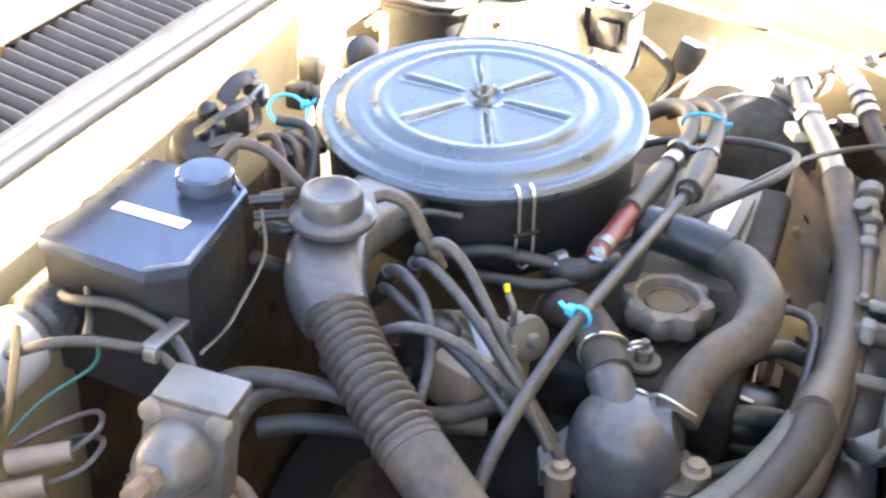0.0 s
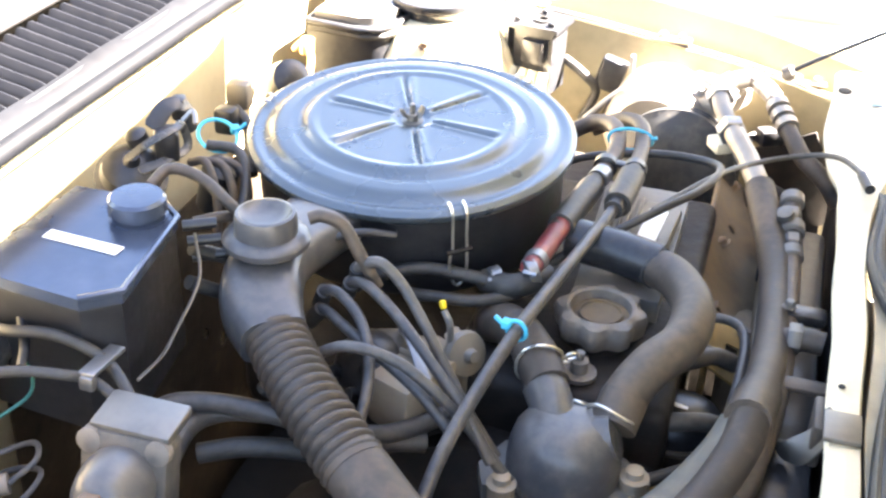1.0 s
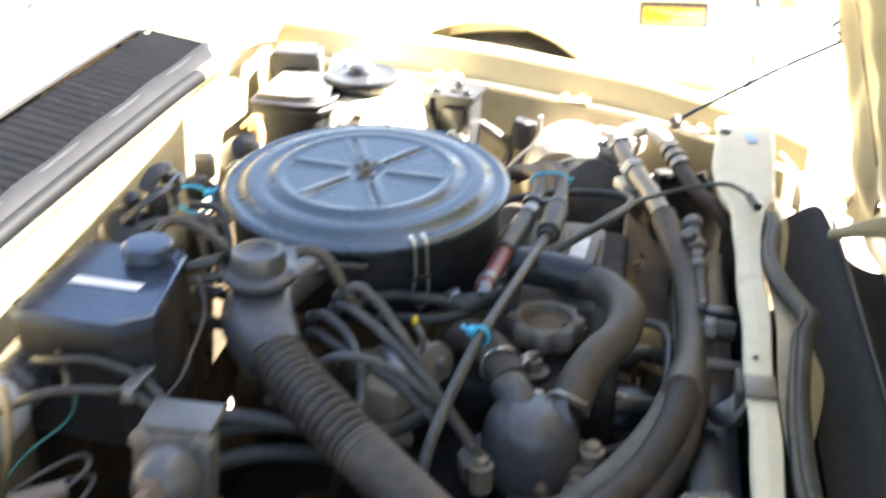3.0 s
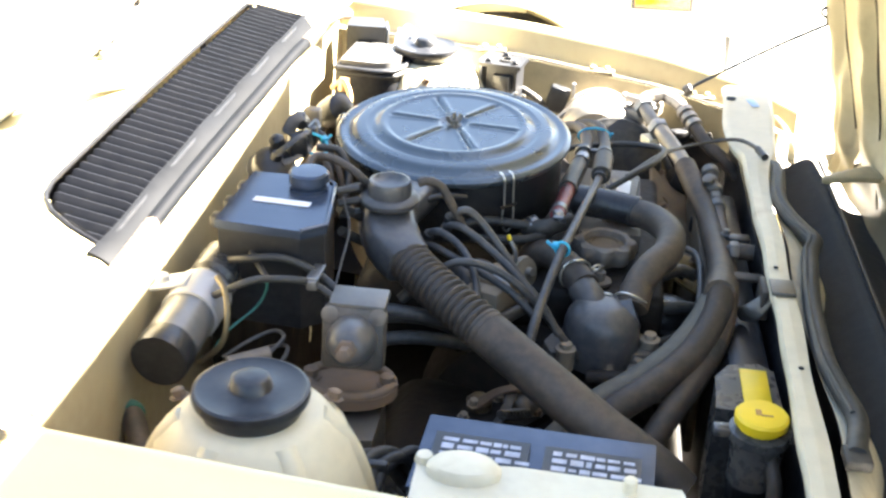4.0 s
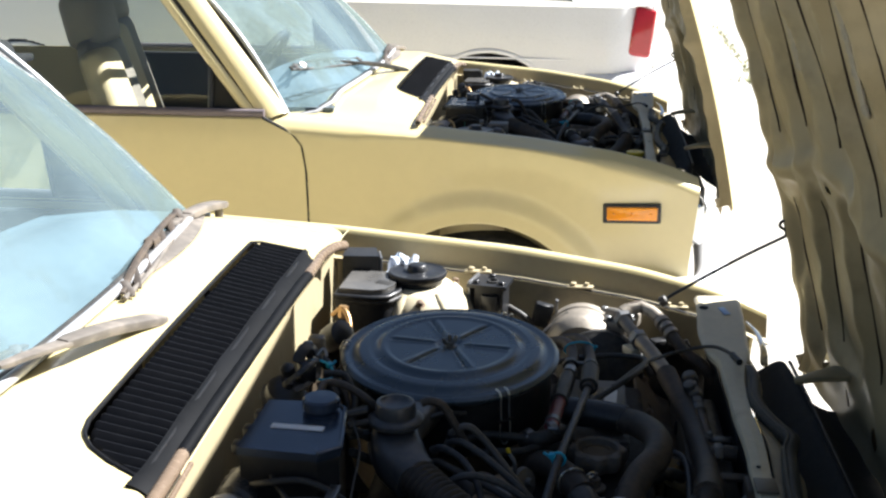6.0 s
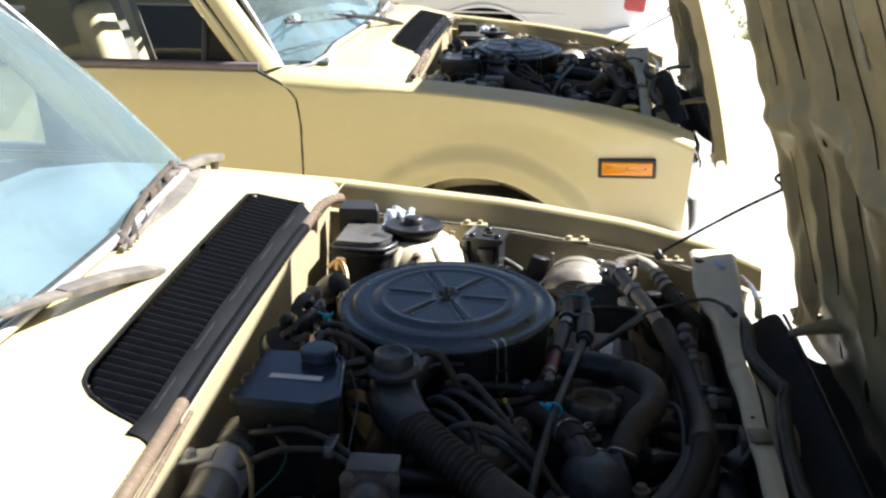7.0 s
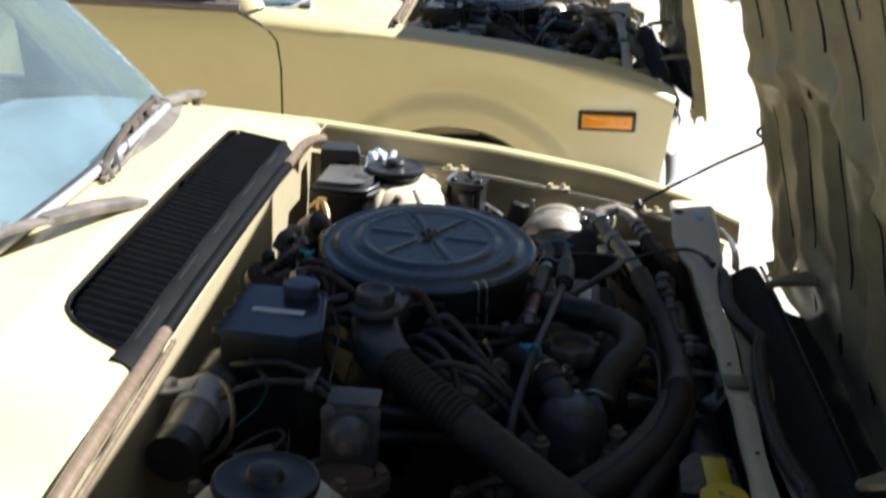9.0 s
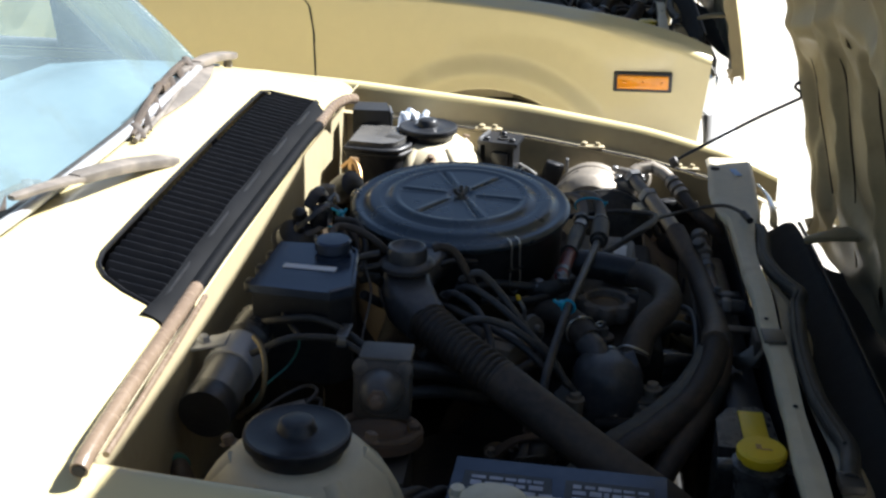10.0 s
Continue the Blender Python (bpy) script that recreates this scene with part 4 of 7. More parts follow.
            return Vector((x, s * (side_y(-0.6, z) - 0.10 * u ** 3), z))

        def rear_keep(u, v):
            x = -1.56 - 1.75 * u
            z = 0.90 - 0.02 * u - (0.66 - 0.1 * u) * v ** 1.1
            return math.hypot(x + 2.35, z - WHEEL_Z) > 0.33
        part("quarter_panel", sheet(rear, 60, 40, 0.0015, rear_keep), "paint", car)
        part("rear_pillar", tube([(-1.62, s * 0.60, 1.30), (-2.1, s * 0.62, 1.15), (-2.45, s * 0.66, 0.89)], 0.05, 10), "paint", car)

    def roof(u, v):
        k = u * 2 - 1
        x = -0.82 - 0.9 * v - 0.08 * k * k * (1 - v)
        return Vector((x, k * 0.585, 1.30 + 0.05 * (1 - k * k) * (0.6 + 0.4 * math.sin(math.pi * v)) + 0.02 * math.sin(math.pi * v)))
    part("roof", sheet(roof, 24, 20, 0.002), "paint", car, "cream roof panel")
    part("headliner", sheet(lambda u, v: roof(0.02 + 0.96 * u, v) - Vector((0, 0, 0.012)), 24, 20, 0.002), "cabin", car, "dark headliner")
    part("rear_seat", block((0.22, 1.2, 0.55), Matrix.Translation((-1.95, 0, 0.66)) @ Matrix.Rotation(radians(-18), 4, "Y"), 0.05, 3), "cabin", car, "dark rear seat")

    def back(u, v):
        k = u * 2 - 1
        return Vector((-1.72 - 0.68 * v, k * (0.575 + 0.05 * v), 1.335 - 0.44 * v - 0.03 * k * k))
    bk = part("rear_window", sheet(back, 12, 8), "pane", car, "sloping rear window")
    bk.visible_shadow = False

    def deck(u, v):
        k = u * 2 - 1
        prof = [(0.0, -2.40, 0.895), (0.6, -3.10, 0.87), (0.75, -3.27, 0.84), (1.0, -3.32, 0.30)]
        return Vector((lerp_table([(a, b) for a, b, c in prof], v), k * (0.735 - 0.09 * max(0, v - 0.3)), lerp_table([(a, c) for a, b, c in prof], v) - 0.015 * k * k))
    part("boot_lid", sheet(deck, 16, 24, 0.002), "paint", car, "cream boot lid and tail")
    # interior tub with dashboard and steering wheel
    part("cabin_floor", block((1.9, 1.36, 0.04), Matrix.Translation((-1.42, 0, 0.33)), 0.01), "cabin", car, "dark cabin floor")
    def dash_top(u, v):
        y = -0.62 + 1.24 * u
        rear = -0.75 - 0.05 * math.cos(3.2 * y) + 0.10 * max(0.0, abs(y) - 0.45)
        hump = 0.035 * math.exp(-((y - 0.33) / 0.20) ** 4)
        x = -0.40 + (rear + 0.40) * v
        return Vector((x, y, 0.905 + hump * math.sin(math.pi * min(1.0, v * 1.1)) ** 2 - 0.15 * max(0.0, (v - 0.93) / 0.07) ** 2))
    part("dashboard", sheet(dash_top, 60, 40, 0.012), "dash", car, "grey-blue vinyl dashboard")
    part("steering_wheel", steering((-0.88, 0.33, 0.86)), "cabin", car, "dark steering wheel")
    for s in (-1, 1):
        part("door_trim", block((0.95, 0.03, 0.5), Matrix.Translation((-1.05, s * 0.67, 0.64)), 0.01), "cabin", car, "dark inner door trim")
    part("parcel_shelf", block((0.5, 1.2, 0.03), Matrix.Translation((-2.1, 0, 0.87)), 0.01), "cabin", car)


def steering(at):
    m = aim(at, (-0.8, 0, 0.6))
    bm = bmesh.new()
    ring = [m @ Vector((0.185 * math.cos(a), 0.185 * math.sin(a), 0)) for a in np.linspace(0, 2 * math.pi, 33)]
    tube(ring, 0.013, 8, raw=True, bm=bm)
    for a in (0.3, math.pi - 0.3, -math.pi / 2):
        tube([m @ Vector((0.02 * math.cos(a), 0.02 * math.sin(a), -0.02)), m @ Vector((0.185 * math.cos(a), 0.185 * math.sin(a), 0))], 0.012, 6, raw=True, bm=bm)
    return lathe([(0.05, -0.03), (0.05, 0.0), (0.03, 0.01)], m, 16, bm)


def car_seat(y, dx):
    s = part("car_seat", block((0.42, 0.36, 0.10), Matrix.Translation((dx - 0.95, y, 0.38)), 0.02), "cabin", car, "beige and grey-brown vinyl front seat with a padded headrest")
    part("cushion", block((0.48, 0.48, 0.16), Matrix.Translation((dx - 0.90, y, 0.49)) @ Matrix.Rotation(radians(-8), 4, "Y"), 0.05, 4), "seat", s)
    part("backrest", block((0.08, 0.34, 0.62), Matrix.Translation((dx - 1.180, y - 0.05, 0.77)) @ Matrix.Rotation(radians(-16), 4, "Y"), 0.05, 4, taper=0.85), "leather", s, "grey-brown vinyl seat back")
    # sunlit part of the seat, set off as a paler beige block
    part("bolster", block((0.09, 0.20, 0.60), Matrix.Translation((dx - 1.148, y - 0.15, 0.757)) @ Matrix.Rotation(radians(-16), 4, "Y"), 0.04, 4, taper=0.9), "seat", s, "beige strip standing for the sunlit part of the seat")
    part("headrest", block((0.11, 0.21, 0.17), Matrix.Translation((dx - 1.295, y - 0.02, 1.12)) @ Matrix.Rotation(radians(-12), 4, "Y"), 0.035, 4), "leather", s, "grey-brown padded headrest")
    for d in (-0.06, 0.06):
        part("headrest_post", tube([(dx - 1.285, y + d - 0.02, 1.06), (dx - 1.255, y + d - 0.02, 1.0)], 0.006, 8), "chrome", s)
    return s


def wiper(pivot, tip, bladea, bladeb, finish="wiper"):
    look_of = "weathered grey" if finish == "wiper" else "dull black"
    w = thing("windshield_wiper", pivot, look_of + " windshield wiper lying at the base of the glass", "wiper", "wipers")
    p, t = Vector(pivot), Vector(tip)
    part("spindle", lathe([(0.008, -0.02), (0.008, -0.004), (0.007, 0.0)], aim(p), 16), finish, w)
    u = Vector((0, 0, 0.001))
    bm = strap([p + (p - t).normalized() * 0.018 + u * 6, p.lerp(t, 0.3) + u * 12, p.lerp(t, 0.62) + u * 10], (0.036, 0.028), 0.015)
    part("arm", bm, finish, w)
    part("arm_rod", strap([p.lerp(t, 0.56) + u * 10, p.lerp(t, 0.8) + u * 8, t + u * 4], (0.026, 0.014), 0.008), finish, w, "tapered flat end of the arm")
    a, b = Vector(bladea), Vector(bladeb)
    n = Vector((-0.004, 0, 0.016))
    low = Vector((0.020, -0.035, -0.002))
    spine = [a.lerp(b, f) + low * min(1.0, 0.35 + 3 * f) for f in (0.0, 0.33, 0.66, 1.0)]
    bl = part("blade", tube(spine, 0.0042, 6), finish, w, "worn rubber wiper blade")
    bow = [a.lerp(b, f) + n * h for f, h in ((0.0, 0.2), (0.12, 0.6), (0.33, 0.95), (0.6, 1.0), (0.88, 0.6), (1.0, 0.2))]
    fr = part("blade_frame", strap(bow, (0.011, 0.011), 0.006), "hose" if finish == "wiper" else finish, w, "dull dark pierced blade frame")
    for f in (0.06, 0.2, 0.36, 0.5, 0.64, 0.8, 0.94):
        q = a.lerp(b, f)
        g = 0.03 if int(f * 50) % 2 else -0.03
        part("claw", strap([q + n * 0.8, q.lerp(a.lerp(b, f + g) + low, 0.5) + n * 0.3, a.lerp(b, f + g) + low], (0.014, 0.009), 0.004), "hose" if finish == "wiper" else finish, bl)
    part("blade_pivot", block((0.020, 0.030, 0.014), Matrix.Translation(a.lerp(b, 0.5) + n * 0.8), 0.004, 2), "hose" if finish == "wiper" else finish, fr)
    return w


CAR_THINGS = []
car = thing("car", (0, 0, 0), "cream 1970s sedan with its front-hinged hood raised", "car", "cream sedans")
CAR_THINGS.append(car)
for side in (-1, 1):
    fender(car, side)
    strut_tower(car, side)
    for wx in (WHEEL_X, -2.35):
        wheel(car, wx, side)
cowl(car)
hood(car)
support(car)
cabin(car)
car_seat(-0.34, 0.085), car_seat(0.34, -0.14)
wiper((-0.283, -0.049, 0.930), (-0.371, -0.304, 0.966), (-0.425, -0.60, 0.950), (-0.395, -0.18, 0.944))
FAR_CAR = Matrix.Translation((0.0018, 2.481, -0.017)) @ Matrix.Rotation(radians(-0.64), 4, "Z")
wiper(*[FAR_CAR @ Vector(q) for q in ((-0.283, -0.049, 0.930), (-0.452, -0.33, 0.995), (-0.527, -0.60, 1.012), (-0.405, -0.13, 0.975))], finish="rubber")
CAR_THINGS.append(wiper((-0.380, 0.605, 0.918), (-0.398, 0.36, 0.944), (-0.352, 0.03, 0.942), (-0.405, 0.46, 0.948)))

# ---- engine bay ----
LID_TILT = Matrix.Translation((0.093, 0.157, 0.828)) @ Matrix.Rotation(radians(3.6), 4, "X")


def air_cleaner():
    a = thing("air_cleaner", (0.093, 0.157, 0.72), "round blue-black metal air cleaner with a ribbed lid", "air cleaner")
    R = 0.161
    part("housing", lathe([(0.10, -0.10), (0.145, -0.095), (0.150, -0.085), (0.1515, -0.012), (0.156, -0.008), (0.156, -0.002)], LID_TILT, 64), "black", a, "black metal housing pan")
    prof = [(R - 0.004, -0.010), (R, -0.006), (R, -0.001), (R - 0.006, 0.003), (R - 0.016, 0.001), (R - 0.022, 0.004), (R - 0.028, 0.009), (R - 0.040, 0.010), (0.118, 0.010), (0.113, 0.008), (0.107, 0.010), (0.100, 0.0145), (0.095, 0.0145), (0.091, 0.0125), (0.02, 0.0125), (0.016, 0.009), (0.006, 0.009)]
    bm = bmesh.new()
    n, rings = 216, []
    spokes = [radians(-7 + 60 * k) for k in range(6)]
    radii = []
    for (r0, z0), (r1, z1) in zip(prof, prof[1:]):
        steps = 22 if r0 - r1 > 0.04 else (3 if r0 - r1 > 0.006 else 1)
        radii += [(r0 + (r1 - r0) * k / steps, z0 + (z1 - z0) * k / steps) for k in range(steps)]
    radii.append(prof[-1])
    for r, z in radii:
        ring = []
        for j in range(n):
            t = 2 * math.pi * j / n
            h = z
            if 0.020 < r < 0.0905:
                fade = max(0.0, min(1.0, (0.0905 - r) / 0.005, (r - 0.020) / 0.008))
                near = min(abs(math.atan2(math.sin(t - s), math.cos(t - s))) for s in spokes) * r
                half = 0.0016 + 0.012 * r
                groove = math.exp(-(near / half) ** 2)
                lip = math.exp(-((near - 2.6 * half) / (1.3 * half)) ** 2)
                h = z - fade * (0.0034 * groove - 0.0012 * lip)
            ring.append(bm.verts.new(LID_TILT @ Vector((r * math.cos(t), r * math.sin(t), h))))
        rings.append(ring)
    for p, q in zip(rings, rings[1:]):
        for j in range(n):
            bm.faces.new((p[j], p[(j + 1) % n], q[(j + 1) % n], q[j]))
    bm.faces.new(rings[0][::-1])
    bm.faces.new(rings[-1])
    part("lid", bm, "lid", a, "satin blue-black lid with pressed spokes and rings", angle=50)
    wn_ = lathe([(0.011, 0.008), (0.011, 0.0095), (0.0055, 0.010), (0.005, 0.016), (0.0028, 0.017), (0.0028, 0.027), (0.001, 0.0275)], LID_TILT, 16)
    for s in (-1, 1):
        strap([LID_TILT @ Matrix.Rotation(radians(35), 4, "Z") @ Vector(q) for q in ((s * 0.004, 0, 0.013), (s * 0.0085, 0, 0.017), (s * 0.011, 0, 0.0235))], (0.009, 0.006), 0.0022, (0.4, 0.6, 0), bm=wn_)
    part("wing_nut", wn_, "metal", a, "dull metal wing nut")
    for ang in (-57, 178, 60):
        m = LID_TILT @ Matrix.Rotation(radians(ang), 4, "Z")
        c = bmesh.new()
        for d in (-0.0065, 0.0065):
            tube([m @ Vector(q) for q in ((0.150, d, 0.006), (0.158, d, 0.006), (0.1635, d, 0.0), (0.1640, d, -0.018), (0.1655, d, -0.034))], 0.0014, 6, bm=c)
        tube([m @ Vector(q) for q in ((0.167, -0.009, -0.036), (0.168, -0.010, -0.050), (0.168, -0.008, -0.064), (0.168, -0.002, -0.071), (0.168, 0.004, -0.064), (0.168, 0.006, -0.050), (0.167, 0.006, -0.036))], 0.0014, 6, bm=c)
        cl = part("clip", c, "wire", a, "bright wire over-centre clip")
        part("clip_pivot", tube([m @ Vector((0.1665, -0.012, -0.036)), m @ Vector((0.1665, 0.011, -0.034))], 0.0024, 8, raw=True), "iron", cl, "dull steel pivot")
    # snorkel with its vacuum cap
    path = [(0.060, 0.03, 0.795), (0.050, -0.04, 0.797), (0.046, -0.085, 0.797), (0.058, -0.125, 0.788), (0.080, -0.152, 0.777)]
    sn = bmesh.new()
    line = spline(path, 6)
    rings = []
    for i, p in enumerate(line):
        f = i / (len(line) - 1)
        ahead = (line[min(i + 1, len(line) - 1)] - line[max(i - 1, 0)]).normalized()
        side = ahead.cross(Vector((0, 0, 1))).normalized()
        top = side.cross(ahead)
        w = lerp_table([(0, 0.040), (0.3, 0.030), (0.55, 0.033), (0.75, 0.034), (1.0, 0.027)], f)
        h = lerp_table([(0, 0.020), (0.5, 0.024), (1.0, 0.026)], f)
        ring = []
        for j in range(20):
            t = 2 * math.pi * j / 20
            c, s_ = math.cos(t), math.sin(t)
            ring.append(sn.verts.new(p + side * w * math.copysign(abs(c) ** 0.6, c) + top * h * math.copysign(abs(s_) ** 0.6, s_)))
        rings.append(ring)
    for p, q in zip(rings, rings[1:]):
        for j in range(20):
            sn.faces.new((p[j], p[(j + 1) % 20], q[(j + 1) % 20], q[j]))
    sn.faces.new(rings[0][::-1])
    sn.faces.new(rings[-1])
    s = part("snorkel", sn, "grey_plastic", a, "dusty grey moulded intake snorkel")
    flange = tube([Vector((p.x, p.y, p.z)) + Vector((-0.034, 0.0, -0.004)) for p in line[6:]], 0.004, 6, raw=True)
    part("snorkel_seam", flange, "grey_plastic", s)
    part("vacuum_cap", lathe([(0.031, 0.820), (0.036, 0.824), (0.0365, 0.829), (0.034, 0.832), (0.0265, 0.834), (0.0262, 0.846), (0.0245, 0.8515), (0.022, 0.852), (0.018, 0.8475), (0.010, 0.8455), (0.004, 0.8455)], Matrix.Translation((0.046, -0.085, 0)), 36), "grey_plastic", s, "dusty round vacuum motor cap")
    part("vacuum_hose", tube([(0.078, -0.07, 0.844), (0.088, -0.066, 0.846), (0.105, -0.062, 0.838), (0.120, -0.064, 0.815), (0.135, -0.062, 0.785)], 0.0055, 8), "hose", s, "thin grey vacuum hose")
    part("snorkel_brace", tube([(0.07, -0.035, 0.80), (0.10, -0.015, 0.805), (0.13, 0.0, 0.80)], 0.004, 6), "black", s)
    return a


def intake_hose():
    h = thing("intake_hose", (0.2, -0.25, 0.62), "dusty grey corrugated air intake hose", "hose")
    part("corrugated_section", tube([(0.080, -0.148, 0.779), (0.105, -0.176, 0.772), (0.140, -0.21, 0.763), (0.185, -0.245, 0.748)], 0.0225, 24, ribs=(0.0095, 0.0038)), "hose", h, "corrugated rubber section")
    part("smooth_section", tube([(0.175, -0.238, 0.752), (0.24, -0.282, 0.727), (0.31, -0.325, 0.698), (0.375, -0.36, 0.672), (0.40, -0.37, 0.655)], 0.0250, 24), "hose", h, "plain rubber section")
    return h


def control_box():
    b = thing("vacuum_control_box", (-0.055, -0.18, 0.72), "black plastic vacuum control box with a sky-tinted lid and a white label", "control box")
    poly = [(-0.115, -0.105), (-0.035, -0.105), (-0.012, -0.125), (0.002, -0.235), (-0.022, -0.255), (-0.120, -0.245)]
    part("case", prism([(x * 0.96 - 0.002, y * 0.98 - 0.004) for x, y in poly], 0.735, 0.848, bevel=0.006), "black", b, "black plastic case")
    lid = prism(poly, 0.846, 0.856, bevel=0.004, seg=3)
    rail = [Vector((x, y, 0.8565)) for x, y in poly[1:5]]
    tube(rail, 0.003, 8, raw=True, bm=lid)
    part("lid", lid, "box_blue", b, "dusty black lid with the sky's blue in its colour")
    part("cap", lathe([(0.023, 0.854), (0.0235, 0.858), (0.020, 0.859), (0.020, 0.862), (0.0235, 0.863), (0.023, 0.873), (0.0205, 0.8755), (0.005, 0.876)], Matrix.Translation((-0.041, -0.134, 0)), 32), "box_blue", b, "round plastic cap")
    part("label", block((0.066, 0.012, 0.0012), Matrix.Translation((-0.060, -0.185, 0.8568)) @ Matrix.Rotation(radians(-4), 4, "Z"), 0.0004), "white", b, "blank white label strip")
    part("hanging_wire", tube([(-0.006, -0.11, 0.835), (0.006, -0.13, 0.805), (0.006, -0.175, 0.782), (0.007, -0.20, 0.776), (0.014, -0.246, 0.788)], 0.0015, 6), "zinc", b, "thin bare wire")
    for k in range(3):
        part("nozzle", tube([(-0.012, -0.118 + 0.006 * k, 0.845 - 0.018 * k), (0.012, -0.105 + 0.006 * k, 0.846 - 0.018 * k)], 0.0045, 8), "black", b)
    for q in ((-0.122, -0.125), (-0.125, -0.17), (-0.127, -0.215)):
        part("lid_lug", block((0.012, 0.018, 0.014), Matrix.Translation((q[0], q[1], 0.842)), 0.003), "black", b)
    return b


def ignition_coil():
    c = thing("ignition_coil", (-0.125, -0.32, 0.70), "grey ignition coil with a pale metal band clamped to the firewall", "ignition coil")
    a, b = Vector((-0.118, -0.215, 0.792)), Vector((-0.128, -0.390, 0.777))
    d = (a - b).normalized()
    m = aim(b, d)
    L = (a - b).length
    part("can", lathe([(0.025, 0.0), (0.0285, 0.003), (0.0285, L * 0.62), (0.026, L * 0.66)], m, 32), "satin_can", c, "satin grey can")
    part("clamp_band", lathe([(0.0295, L * 0.34), (0.0312, L * 0.345), (0.0312, L * 0.60), (0.0295, L * 0.605)], m, 32), "band", c, "pale metal clamp band")
    part("end_cap", lathe([(0.0292, -0.022), (0.030, -0.018), (0.030, 0.004), (0.0288, 0.006)], m, 32), "black", c, "black end cap")
    part("tower", lathe([(0.024, L * 0.62), (0.022, L * 0.70), (0.027, L * 0.73), (0.0275, L * 0.98), (0.022, L * 1.04), (0.012, L * 1.06)], m, 24), "sun_plastic", c, "plastic tower")
    br = block((0.055, 0.03, 0.004), Matrix.Translation((-0.156, -0.308, 0.808)) @ Matrix.Rotation(radians(-14), 4, "Y"), 0.001)
    bolt((-0.158, -0.308, 0.811), (0.2, 0, 1), 0.006, bm=br)
    part("bracket", br, "band", c, "pale bracket with a bolt")
    part("earth_strap", tube([(-0.100, -0.305, 0.818), (-0.086, -0.325, 0.814), (-0.078, -0.345, 0.795), (-0.084, -0.352, 0.765), (-0.112, -0.345, 0.735)], 0.0034, 8), "brass", c, "dull brass strap beside the coil")
    return c


def engine_mount():
    """Square mounting bracket with a rubber bush."""
    e = thing("engine_mount", (0.05, -0.36, 0.68), "grey engine mount bracket with a round rubber bush and rusty base", "engine mount")
    m = aim((0.052, -0.327, 0.776), (0.04, -1, 0.28))
    part("bracket", block((0.066, 0.068, 0.026), m, 0.007, 2), "mount_steel", e, "dull steel square bracket")
    part("top_plate", block((0.060, 0.036, 0.009), Matrix.Translation((0.054, -0.309, 0.811)) @ Matrix.Rotation(radians(5), 4, "X"), 0.003), "metal", e, "folded top plate")
    part("bush", lathe([(0.026, 0.010), (0.026, 0.020), (0.024, 0.032), (0.020, 0.044), (0.015, 0.050), (0.010, 0.052)], m, 32), "grey_plastic", e, "round rubber bush")
    part("stud", lathe([(0.011, 0.05), (0.011, 0.06), (0.007, 0.061), (0.007, 0.078), (0.0055, 0.079)], m, 6), "rusty", e, "rusty stud with a nut")
    base = prism([(0.047 + 0.052 * math.cos(a), -0.328 + 0.040 * math.sin(a)) for a in np.linspace(0, 2 * math.pi, 20, endpoint=False)], 0.710, 0.722, bevel=0.004)
    part("base_ring", tube([(0.047 + 0.045 * math.cos(a), -0.328 + 0.033 * math.sin(a), 0.723) for a in np.linspace(0, 2 * math.pi, 25)], 0.006, 8, raw=True), "rusty", e, "rust-brown raised ring")
    part("base_plate", base, "rusty", e, "rusty base plate")
    prop = prism([(0.012, -0.41), (0.085, -0.40), (0.085, -0.32), (0.015, -0.32)], 0.50, 0.700, bevel=0.004)
    part("pedestal", prop, "metal", e, "blue-grey steel pedestal")
    for x in (0.006, 0.088):
        part("mount_bolt", bolt((x, -0.330, 0.724), (0, 0, 1), 0.008, 0.01), "rusty", e)
    for s in (-1, 1):
        part("lug", lathe([(0.009, 0), (0.009, 0.007), (0.007, 0.008)], m @ Matrix.Translation((s * 0.025, 0.025, 0.006)), 12), "cap_alu", e)
    return e


